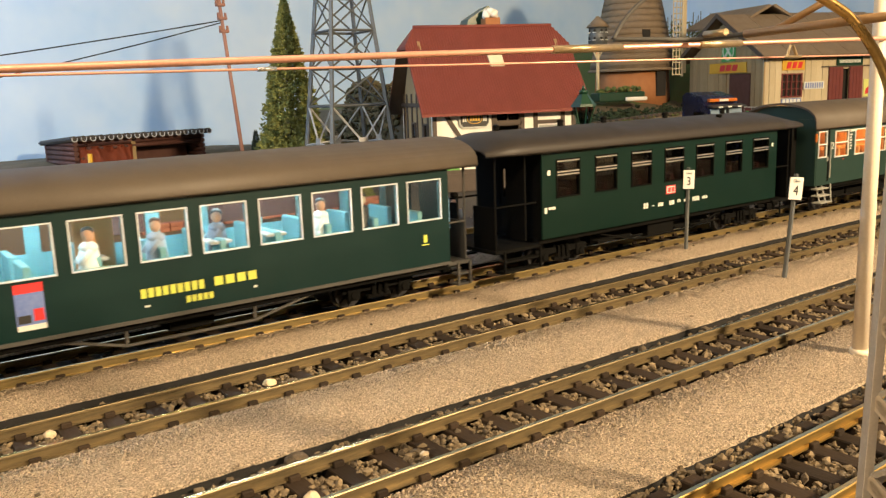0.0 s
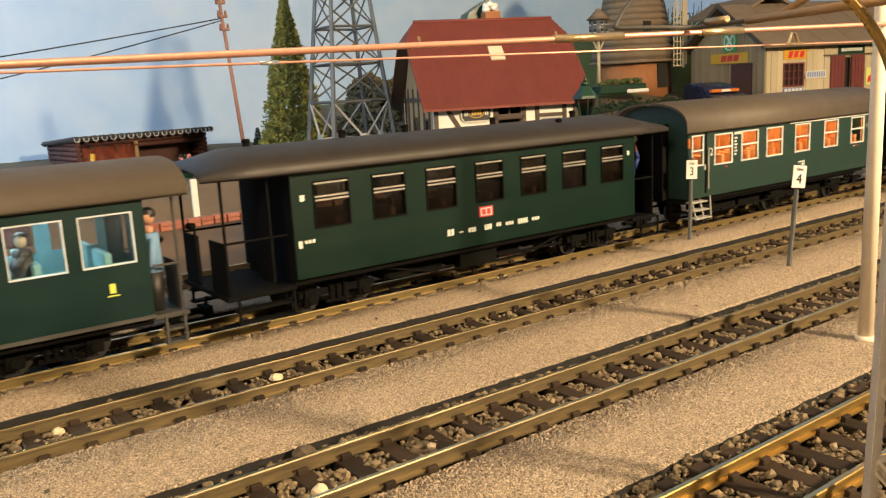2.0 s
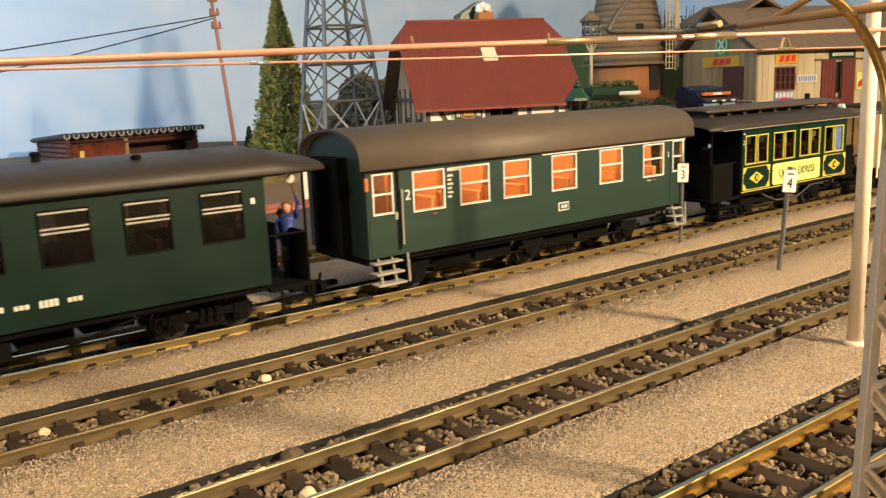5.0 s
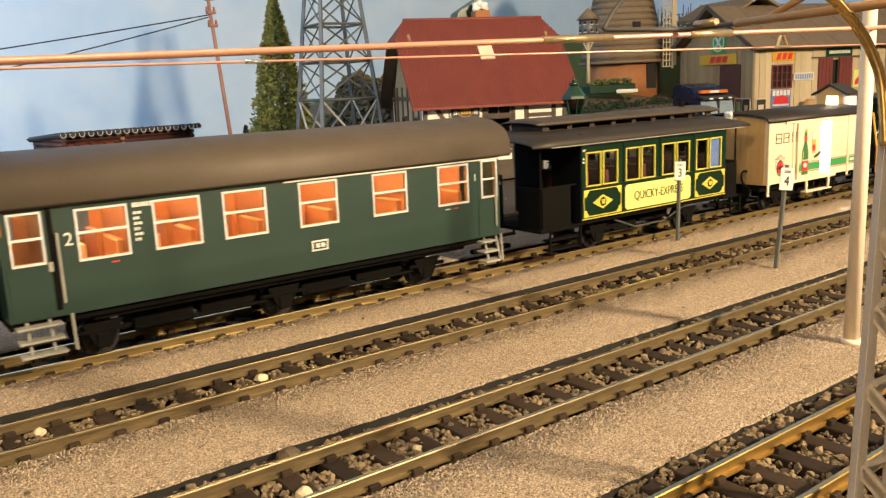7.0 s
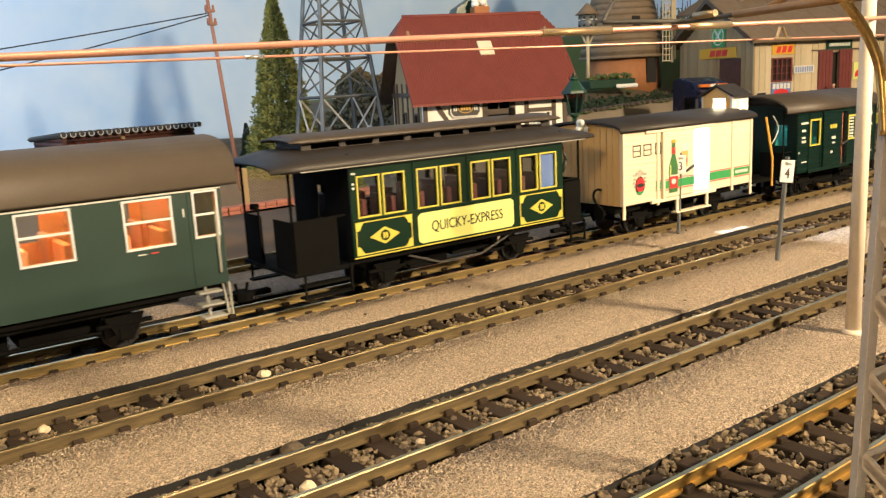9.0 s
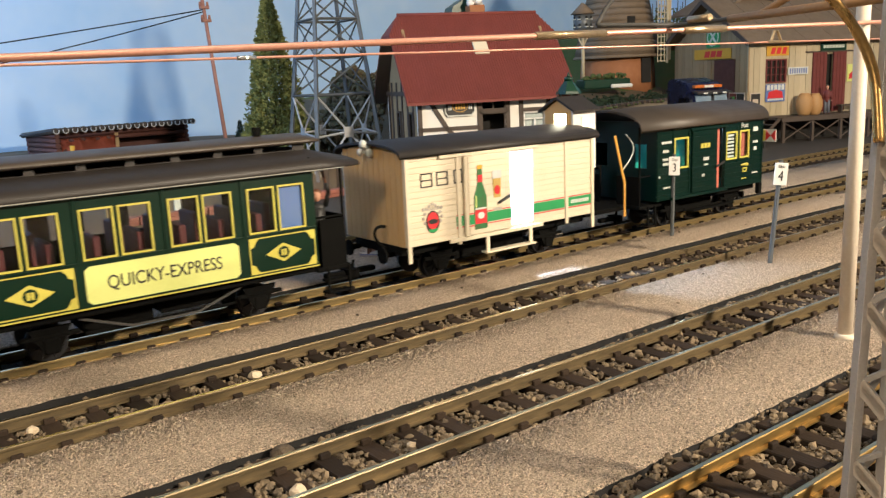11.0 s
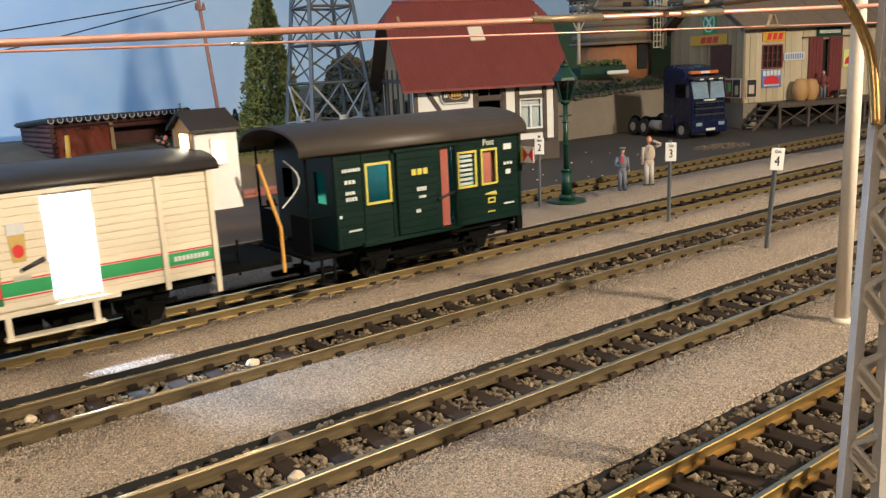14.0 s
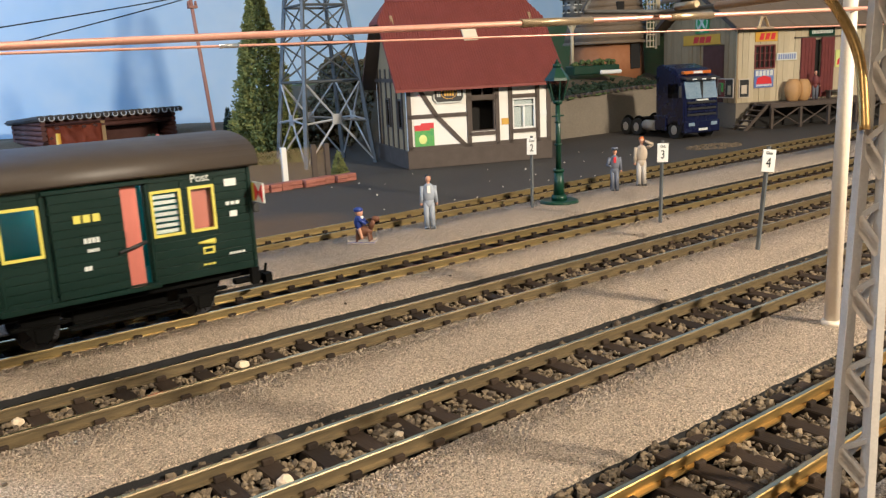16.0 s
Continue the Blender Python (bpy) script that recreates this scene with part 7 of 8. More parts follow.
    for x in (0.01, 0.06, 0.11, 0.16):
        part("upright", box(B(), x - 0.004, x + 0.004, 0.002, 0.006, 0, 0.046), "mast_strut", pf)
    fl = thing("flower_tub", pose(0.80, 2.33, YARD), "pink flowers in a dark tub by the shed", "flowers")
    part("tub", rod(B(), (0, 0, 0), (0, 0, 0.03), 0.016, 0.020, 12), "iron_green", fl)
    fb = B()
    for i in range(22):
        ball(fb, (random.uniform(-0.018, 0.018), random.uniform(-0.012, 0.012), random.uniform(0.035, 0.062)), 0.006, i % 2, (1, 1, 1), 6)
    part("blossom", fb, ["coral", "needle_dark"], fl, "pink blossoms and leaves")


log_shed()


def garden_fence():
    f = thing("wire_fence", pose(0.40, 1.50, YARD, 0, 0, -2.5), "wire mesh fence with white and grey posts", "fence")
    for x, mat in ((0.0, "plank_grey"), (0.12, "sign_white"), (0.24, "plank_grey"), (0.36, "sign_white"), (0.425, "timber"), (0.455, "timber")):
        part("post", box(B(), x - 0.0055, x + 0.0055, -0.004, 0.004, 0, 0.075, 0.0008), mat, f, "square fence post")
    n = bmesh.new()
    L, H, step = 0.455, 0.066, 0.0062
    k = int((L + H) / step)
    for s in (1, -1):
        for i in range(k):
            x = i * step
            a, b = ((x - H, 0.004), (x, H + 0.004))
            if s < 0:
                a, b = ((x - H, H + 0.004), (x, 0.004))
            (x0, z0), (x1, z1) = a, b
            if x0 < 0:
                z0 += (z1 - z0) * (0 - x0) / (x1 - x0)
                x0 = 0
            if x1 > L:
                z1 -= (z1 - z0) * (x1 - L) / (x1 - x0)
                x1 = L
            if x1 - x0 > 0.002:
                rod(n, (x0, 0, z0), (x1, 0, z1), 0.00045, None, 3)
    tagged(part("mesh", n, "plank_grey", f, "diagonal wire mesh"), kind="stuff")
    g = thing("brick_edging", pose(0.40, 1.42, YARD, 0, 0, 2.0), "low edging of pinkish red bricks", "edging")
    for i in range(20):
        x = 0.012 + i * 0.0245
        for zz in (0, 1):
            part("brick", box(B(), x - 0.0112, x + 0.0112, -0.010 - 0.001 * (i % 2), 0.010, zz * 0.0075, zz * 0.0075 + 0.0070, 0.0008), "brick_red", g, at=pose(0, 0, 0, 0, 0, 0.6 * ((i * 7 + zz * 3) % 3 - 1)))


garden_fence()


def station_lamp():
    l = thing("street_lamp", pose(0.891, 0.864, -0.0055), "green cast iron station lamp with hexagonal lantern", "street lamp")
    part("base_disc", rod(B(), (0, 0, 0), (0, 0, 0.004), 0.0295, 0.027, 24), "iron_green", l)
    bm = B()
    for z0, z1, r0, r1 in ((0.004, 0.012, 0.0125, 0.011), (0.012, 0.046, 0.0085, 0.0070), (0.046, 0.050, 0.0085, 0.0085), (0.050, 0.145, 0.0043, 0.0034), (0.085, 0.088, 0.0058, 0.0058), (0.118, 0.120, 0.0052, 0.0052), (0.145, 0.150, 0.006, 0.008)):
        rod(bm, (0, 0, z0), (0, 0, z1), r0, r1, 12)
    rod(bm, (-0.012, 0, 0.128), (0.012, 0, 0.128), 0.0012, None, 6)
    part("column", bm, "iron_green", l)
    lan = B()
    for k in range(6):
        a = k * math.pi / 3
        rod(lan, (0.008 * math.cos(a), 0.008 * math.sin(a), 0.150), (0.0165 * math.cos(a), 0.0165 * math.sin(a), 0.180), 0.0011, None, 5)
    part("lantern_frame", lan, "iron_green", l)
    part("lantern_glass", rod(B(), (0, 0, 0.151), (0, 0, 0.179), 0.0075, 0.0150, 6), "pane_dark", l).visible_shadow = False
    hat = B()
    rod(hat, (0, 0, 0.179), (0, 0, 0.183), 0.0195, 0.0185, 6)
    rod(hat, (0, 0, 0.183), (0, 0, 0.198), 0.0175, 0.006, 6)
    rod(hat, (0, 0, 0.198), (0, 0, 0.203), 0.0070, 0.0060, 8)
    rod(hat, (0, 0, 0.203), (0, 0, 0.210), 0.0035, 0.0008, 8)
    part("lantern_cap", hat, "iron_green", l)


station_lamp()


def doll(name, x, y, z, h, turn, coat, legs, hat, label, pose_kind=0):
    """A painted model figure as one plain mesh."""
    bm = B()
    s = h / 0.075
    mats = [coat, legs, "skin", hat, "ink", "red", "sign_white"]
    for d in (-1, 1):
        rod(bm, (d * 0.0040 * s, 0, 0.002 * s), (d * 0.0036 * s, 0, 0.036 * s), 0.0036 * s, 0.0042 * s, 8, 1)
        box(bm, d * 0.0042 * s - 0.0032 * s, d * 0.0042 * s + 0.0032 * s, -0.0065 * s, 0.0036 * s, 0, 0.0032 * s, 0.0005, 4)
        if pose_kind == 1 and d == 1:
            rod(bm, (d * 0.0085 * s, 0, 0.058 * s), (d * 0.016 * s, -0.004 * s, 0.063 * s), 0.0028 * s, 0.0024 * s, 8, 0)
            rod(bm, (d * 0.016 * s, -0.004 * s, 0.063 * s), (d * 0.004 * s, -0.007 * s, 0.069 * s), 0.0024 * s, 0.0018 * s, 8, 0)
        elif pose_kind == 2 and d == -1:
            rod(bm, (d * 0.0085 * s, 0, 0.058 * s), (d * 0.013 * s, -0.004 * s, 0.046 * s), 0.0030 * s, 0.0026 * s, 8, 0)
            rod(bm, (d * 0.013 * s, -0.004 * s, 0.046 * s), (d * 0.007 * s, -0.010 * s, 0.044 * s), 0.0025 * s, 0.0020 * s, 8, 0)
        else:
            rod(bm, (d * 0.0085 * s, 0, 0.059 * s), (d * 0.0105 * s, -0.001 * s, 0.036 * s), 0.0029 * s, 0.0024 * s, 8, 0)
            ball(bm, (d * 0.0107 * s, -0.001 * s, 0.0345 * s), 0.0022 * s, 2, (1, 1, 1.2), 6)
    ball(bm, (0, 0, 0.049 * s), 0.0115 * s, 0, (0.80, 0.55, 1.22), 12)
    ball(bm, (0, 0, 0.036 * s), 0.0085 * s, 0, (0.88, 0.62, 0.9), 10)
    rod(bm, (0, 0, 0.060 * s), (0, 0, 0.065 * s), 0.0022 * s, 0.0022 * s, 8, 2)
    ball(bm, (0, -0.0004, 0.0690 * s), 0.0044 * s, 2, (0.9, 1, 1.2), 10)
    ball(bm, (0, 0.0008, 0.0715 * s), 0.0045 * s, 3, (0.96, 1, 0.85), 10)
    box(bm, -0.0022 * s, 0.0022 * s, -0.0070 * s, -0.0058 * s, 0.050 * s, 0.060 * s, 0, 5 if pose_kind == 2 else 6 if coat == "suit_blue" else 0)
    if hat == "suit_grey":
        rod(bm, (0, 0, 0.0725 * s), (0, 0, 0.0760 * s), 0.0056 * s, 0.0058 * s, 10, 3)
        box(bm, -0.004 * s, 0.004 * s, -0.0085 * s, -0.003 * s, 0.0722 * s, 0.0732 * s, 0, 4)
    ob = part(name, bm, mats)
    ob.matrix_basis = pose(x, y, z, 0, 0, turn)
    tagged(ob, label, "figurine", "painted figurines")


doll("figurine", 0.642, 0.857, -0.0055, 0.072, -32, "suit_blue", "suit_blue", "ink", "painted figurine in a pale blue suit standing on gravel")
doll("figurine", 1.023, 0.869, -0.0055, 0.068, -45, "suit_grey", "suit_grey", "suit_grey", "painted figurine in grey-blue uniform and peaked cap", 2)
doll("figurine", 1.088, 0.868, -0.0055, 0.080, -40, "suit_beige", "mast_grey", "amber", "painted figurine in a beige jacket shading its eyes", 1)


def rocking_doll():
    bm = B()
    for s in (-1, 1):
        prism(bm, [(-0.016, 0.003), (-0.010, 0.0), (0.012, 0.0), (0.018, 0.004), (0.018, 0.006), (0.010, 0.002), (-0.009, 0.002), (-0.016, 0.005)], "y", s * 0.006 - 0.001, s * 0.006 + 0.001, 3)
    box(bm, -0.016, 0.018, -0.009, 0.009, 0.0, 0.0025, 0.0006, 3)
    ball(bm, (0.004, 0, 0.015), 0.0085, 1, (1.35, 0.7, 0.75), 10)
    for a in (-0.004, 0.010):
        for s in (-1, 1):
            rod(bm, (a, s * 0.004, 0.013), (a * 1.2, s * 0.005, 0.002), 0.0018, None, 6, 1)
    rod(bm, (0.012, 0, 0.018), (0.017, 0, 0.029), 0.0035, 0.0028, 8, 1)
    ball(bm, (0.019, 0, 0.030), 0.0042, 1, (1.4, 0.8, 0.9), 8)
    ball(bm, (-0.002, 0, 0.026), 0.0080, 0, (0.75, 0.85, 1.2), 10)
    for s in (-1, 1):
        rod(bm, (-0.001, s * 0.005, 0.019), (0.003, s * 0.0075, 0.006), 0.0024, 0.0018, 8, 2)
        rod(bm, (-0.001, s * 0.0065, 0.031), (0.008, s * 0.004, 0.024), 0.0022, 0.0018, 8, 0)
    ball(bm, (-0.001, 0, 0.038), 0.0048, 2, (1, 1, 1.1), 10)
    ball(bm, (-0.002, 0, 0.0415), 0.0056, 0, (1.1, 1.1, 0.6), 10)
    ball(bm, (0.002, 0, 0.032), 0.0035, 4, (0.7, 1, 0.6), 8)
    ob = part("figurine", bm, ["royal", "brown_doll", "skin", "mast_strut", "sign_white"])
    ob.matrix_basis = pose(0.532, 0.852, -0.0055, 0, 0, -48)
    tagged(ob, "painted child figurine in blue on a brown rocking horse", "figurine", "painted figurines")


rocking_doll()


def goods_shed():
    g = thing("goods_shed", pose(2.147, 1.379, YARD, 0, 0, -20), "pale boarded goods shed on a stone base with loading ramp", "shed")
    W, D, ZB, ZT = 0.66, 0.37, 0.072, 0.285
    fw = [(0.060, 0.131, 0.165, 0.232), (0.255, 0.300, 0.074, 0.240)]
    lw = [(0.061, 0.163, 0.072, 0.237)]
    part("wall", holed(B(), 0.008, W, ZB, ZT, fw, "y", 0.004, 0.012), "plank_pale", g, "pale boarded front wall")
    # The gable side takes a darker plank colour than the front for its shade.
    part("wall", holed(B(), 0.004, D, ZB, ZT, lw, "x", 0.004, 0.012), "plank_grey", g, "boarded gable wall with shade put into its colour")
    part("wall", box(B(), 0.004, W, D - 0.008, D, ZB, ZT), "plank_grey", g)
    part("gable", prism(B(), [(-0.002, ZT), (D, ZT), (D * 0.495, 0.398)], "x", 0.004, 0.012), "plank_grey", g, "gable with shade put into its colour")
    for i in range(33):
        x = i * 0.02
        for z0, z1 in ([(ZB, ZT)] if not any(a[0] - 0.008 < x + 0.01 < a[1] + 0.008 for a in fw) else [(ZB, 0.163), (0.234, ZT)] if x < 0.2 else [(0.242, ZT)]):
            part("board", box(B(), x + 0.0004, x + 0.0196, 0.0008 + 0.0010 * (i % 3 == 0), 0.005, z0, z1), "plank_pale", g)
    for i in range(19):
        y = i * 0.0195
        zt = ZT + (0.398 - ZT) * (1 - abs(y + 0.01 - D * 0.495) / (D * 0.51)) - 0.004
        for z0, z1 in ([(ZB, zt)] if not (0.052 < y + 0.01 < 0.170) else [(0.239, zt)]):
            part("board", box(B(), 0.0008 + 0.0010 * (i % 3 == 1), 0.005, y + 0.0004, y + 0.0191, z0, z1), "plank_grey", g)
    part("stone_base", box(B(), 0.006, W, 0.006, D, 0, ZB - 0.0005), "concrete", g, "dark stone base")
    # windows, doors and boards
    wn = part("window", holed(B(), 0.060, 0.131, 0.165, 0.232, [(0.064 + 0.0163 * i, 0.0775 + 0.0163 * i, 0.169 + 0.0205 * j, 0.187 + 0.0205 * j) for i in range(4) for j in range(3)], "y", -0.001, 0.006), "oxide_red", g, "barred oxide red window")
    # Painted black in place of the unlit inside.
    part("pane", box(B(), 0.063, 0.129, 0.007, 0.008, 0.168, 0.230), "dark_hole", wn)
    part("side_door", box(B(), 0.002, 0.008, 0.063, 0.161, 0.073, 0.236), "log", g, "dark red-brown side door")
    part("door_rail", box(B(), 0.195, 0.400, -0.005, 0.0, 0.246, 0.2495), "timber", g)
    for a, b in ((0.220, 0.268), (0.292, 0.338)):
        dr = part("sliding_door", box(B(), a, b, -0.004, -0.0005, 0.075, 0.246), "oxide_red", g, "oxide red sliding door")
        for i in range(4):
            part("batten", box(B(), a + (b - a) * i / 4 + 0.0006, a + (b - a) * (i + 1) / 4 - 0.0006, -0.0052, -0.0038, 0.078, 0.243), "oxide_red", dr)
    # Black sheet that paints the shade within the doorway.
    part("doorway_shade_sheet", box(B(), 0.255, 0.300, 0.014, 0.016, 0.074, 0.240), "dark_hole", g)

    def board(u0, u1, z0, z1, mat, label, side=False, y=-0.0030):
        bm = B()
        if side:
            box(bm, y, y + 0.002, u0, u1, z0, z1)
        else:
            box(bm, u0, u1, y, y + 0.002, z0, z1)
        return part("sign_board", bm, mat, g, label)

    s1 = board(0.059, 0.135, 0.241, 0.268, "poster_yellow", "yellow board with slanting red bars")
    sl = B()
    for k in range(3):
        x = 0.072 + k * 0.019
        prism(sl, [(x, 0.246), (x + 0.013, 0.246), (x + 0.018, 0.264), (x + 0.005, 0.264)], "y", -0.0038, -0.0030)
    part("slanting_bar", sl, "red", s1)
    s2 = board(0.076, 0.257, 0.240, 0.270, "poster_yellow", "yellow board with slanting red bars", True)
    sl = B()
    for k in range(3):
        y = 0.205 - k * 0.030
        prism(sl, [(y, 0.246), (y - 0.024, 0.246), (y - 0.030, 0.264), (y - 0.006, 0.264)], "x", -0.0038, -0.0030)
    part("slanting_bar", sl, "red", s2)
    s3 = board(0.130, 0.196, 0.274, 0.336, "green_band", "green board with white crossed ring", True)
    ring = B()
    for i in range(20):
        a, b = i / 20 * 6.283, (i + 1) / 20 * 6.283
        rod(ring, (-0.0036, 0.163 + 0.026 * math.cos(a), 0.305 + 0.026 * math.sin(a)), (-0.0036, 0.163 + 0.026 * math.cos(b), 0.305 + 0.026 * math.sin(b)), 0.0018, None, 5)
    for s in (-1, 1):
        rod(ring, (-0.0036, 0.163 - s * 0.014, 0.289), (-0.0036, 0.163 + s * 0.014, 0.321), 0.0034, None, 6)
    part("crossed_emblem", ring, "letter_white", s3)
    s4 = board(0.246, 0.337, 0.249, 0.273, "iron_green", "green name board")
    part("sign_bar", bars(B(), 0.254, 0.329, 0.257, 0.266, -0.0031, 14), "letter_white", s4)
    s5 = board(0.060, 0.126, 0.112, 0.162, "poster_blue", "blue and white enamel sign")
    part("sign_bar", bars(B(), 0.062, 0.124, 0.145, 0.160, -0.0031, 5), "letter_white", s5)
    part("sign_bar", prism(B(), [(0.066, 0.122), (0.120, 0.122), (0.116, 0.140), (0.093, 0.146), (0.070, 0.140)], "y", -0.0036, -0.0031), "red", s5)
    part("sign_bar", bars(B(), 0.066, 0.120, 0.116, 0.121, -0.0033, 8), "letter_white", s5)
    s6 = board(0.135, 0.204, 0.186, 0.207, "letter_white", "white letter board")
    part("sign_bar", bars(B(), 0.138, 0.201, 0.189, 0.204, -0.0033, 8, 0, 0.45), "poster_blue", s6)
    s7 = board(0.345, 0.400, 0.158, 0.208, "lemon", "yellow poster with red and green")
    part("poster_patch", prism(B(), [(0.350, 0.165), (0.375, 0.170), (0.396, 0.198), (0.380, 0.200), (0.352, 0.180)], "y", -0.0036, -0.0030), "red", s7)
    part("poster_patch", prism(B(), [(0.362, 0.160), (0.398, 0.186), (0.398, 0.196), (0.372, 0.172)], "y", -0.0040, -0.0036), "poster_green", s7)
    s8 = board(0.008, 0.080, 0.086, 0.142, "mast_strut", "old notice board", True)
    for ya, yb, za, zb3, mt in ((0.011, 0.043, 0.089, 0.139, "ink"), (0.046, 0.077, 0.089, 0.139, "oxide_red"), (0.018, 0.032, 0.096, 0.122, "plank_pale"), (0.052, 0.070, 0.104, 0.130, "poster_green")):
        part("poster_patch", box(B(), -0.0038 - (0.0006 if zb3 < 0.135 else 0), -0.0030, ya, yb, za, zb3), mt, s8, "faded poster")
    s9 = board(0.008, 0.044, 0.086, 0.140, "mast_strut", "old notice")
    part("poster_patch", box(B(), 0.011, 0.041, -0.0036, -0.0030, 0.089, 0.137), "ink", s9)
    part("poster_patch", box(B(), 0.016, 0.034, -0.0042, -0.0036, 0.098, 0.122), "mast_strut", s9)
    # roofs
    for sy in (0, 1):
        Y = (lambda y: y) if sy == 0 else (lambda y: D * 0.99 - y)
        pts = [(Y(-0.035), 0.282), (Y(D * 0.495), 0.412), (Y(D * 0.495), 0.406), (Y(-0.033), 0.276)]
        r = part("roof", prism(B(), pts, "x", -0.030, W + 0.02), "shingle", g, "grey felt roof")
        if sy == 0:
            for i in range(8):
                x = -0.030 + i * 0.098
                part("roof_batten", prism(B(), [(-0.036, 0.2825), (D * 0.495, 0.4135), (D * 0.495, 0.4115), (-0.036, 0.2805)], "x", x, x + 0.003), "shingle", r)
            part("barge_board", prism(B(), [(-0.036, 0.270), (D * 0.495, 0.402), (D * 0.495, 0.416), (-0.036, 0.284)], "x", -0.033, -0.029), "timber", g)
        else:
            part("barge_board", prism(B(), [(D * 0.99 + 0.036, 0.270), (D * 0.495, 0.402), (D * 0.495, 0.416), (D * 0.99 + 0.036, 0.284)], "x", -0.033, -0.029), "timber", g)
    for sy in (-1, 1):
        part("cross_roof", prism(B(), [(0.150 + sy * 0.012, 0.440), (0.150 + sy * 0.115, 0.385), (0.150 + sy * 0.115, 0.379), (0.150 - sy * 0.0, 0.436)], "y", D * 0.45, D * 1.25), "shingle", g, "grey cross roof")
    part("rear_roof", prism(B(), [(D * 0.60, 0.375), (D * 0.95, 0.430), (D * 1.3, 0.375)], "x", 0.16, W), "shingle", g, "grey rear roof")
    # loading ramp with cross braced front and steps
    rp = thing("loading_ramp", pose(2.147, 1.379, YARD, 0, 0, -20), "brown timber loading ramp with steps and crossed braces", "ramp")
    x0, x1, yo, zt = 0.050, 0.66, -0.085, 0.070
    for i in range(14):
        part("deck_board", box(B(), x0, x1, yo + i * 0.006, yo + i * 0.006 + 0.0055, zt - 0.004, zt, 0.0004), "timber", rp)
    part("edge_beam", box(B(), x0, x1, yo - 0.003, yo, zt - 0.012, zt + 0.001), "timber", rp)
    xs = np.linspace(x0 + 0.01, x1 - 0.01, 7)
    for x in xs:
        part("post", box(B(), x - 0.004, x + 0.004, yo, yo + 0.008, 0, zt - 0.004), "timber", rp)
    for a, b in zip(xs, xs[1:]):
        part("cross_brace", rod(B(), (a, yo + 0.002, 0.006), (b, yo + 0.002, zt - 0.012), 0.0022, None, 4), "timber", rp)
        part("cross_brace", rod(B(), (a, yo + 0.005, zt - 0.012), (b, yo + 0.005, 0.006), 0.0022, None, 4), "timber", rp)
    # Black sheet painting the shade below the deck.
    part("ramp_shade_sheet", box(B(), x0, x1, -0.004, -0.001, 0, zt - 0.005), "dark_hole", rp)
    for s in (-0.080, -0.030):
        part("stringer", prism(B(), [(-0.030, 0.0), (-0.018, 0.0), (0.058, zt), (0.046, zt)], "y", s, s + 0.004), "timber", rp)
    for k in range(5):
        x = -0.018 + k * 0.0155
        part("step", box(B(), x - 0.007, x + 0.009, -0.082, -0.026, 0.010 + k * 0.0135, 0.013 + k * 0.0135), "timber", rp)
    for bx, sc in ((0.168, 1.0), (0.204, 0.97)):
        bar = thing("barrel", pose(2.147, 1.379, YARD, 0, 0, -20) @ pose(bx, -0.035, zt), "tan clay storage barrel on the ramp", "barrel", "barrels on the ramp")
        bm = B()
        ring = [(0.0, 0.0140), (0.006, 0.0172), (0.014, 0.0202), (0.024, 0.0226), (0.034, 0.0230), (0.044, 0.0214), (0.052, 0.0185), (0.058, 0.0150), (0.0595, 0.0135)]
        loops = [[bm.verts.new((ra * sc * math.cos(i * math.pi / 10), ra * sc * math.sin(i * math.pi / 10), za * sc)) for i in range(20)] for za, ra in ring]
        for la, lb in zip(loops, loops[1:]):
            for i in range(20):
                bm.faces.new((la[i], la[(i + 1) % 20], lb[(i + 1) % 20], lb[i])).smooth = True
        bm.faces.new(loops[0][::-1])
        bm.faces.new(loops[-1])
        part("body", bm, "barrel", bar)
        part("lid", rod(B(), (0, 0, 0.0590 * sc), (0, 0, 0.0625 * sc), 0.0130 * sc, None, 18), "barrel", bar)
    be = thing("bench", pose(2.147, 1.379, YARD, 0, 0, -20) @ pose(0.325, -0.030, zt), "dark wooden bench on the ramp", "bench")
    part("seat", box(B(), -0.03, 0.04, -0.010, 0.010, 0.020, 0.024), "timber", be)
    for x in (-0.024, 0.034):
        part("leg", box(B(), x - 0.002, x + 0.002, -0.008, 0.008, 0, 0.020), "timber", be)
    q = pose(2.147, 1.379, YARD, 0, 0, -20) @ Vector((0.243, -0.040, zt))
    doll("figurine", q.x, q.y, q.z, 0.084, -70, "oxide_red", "suit_grey", "ink", "painted figurine in a red shirt on the ramp")


goods_shed()


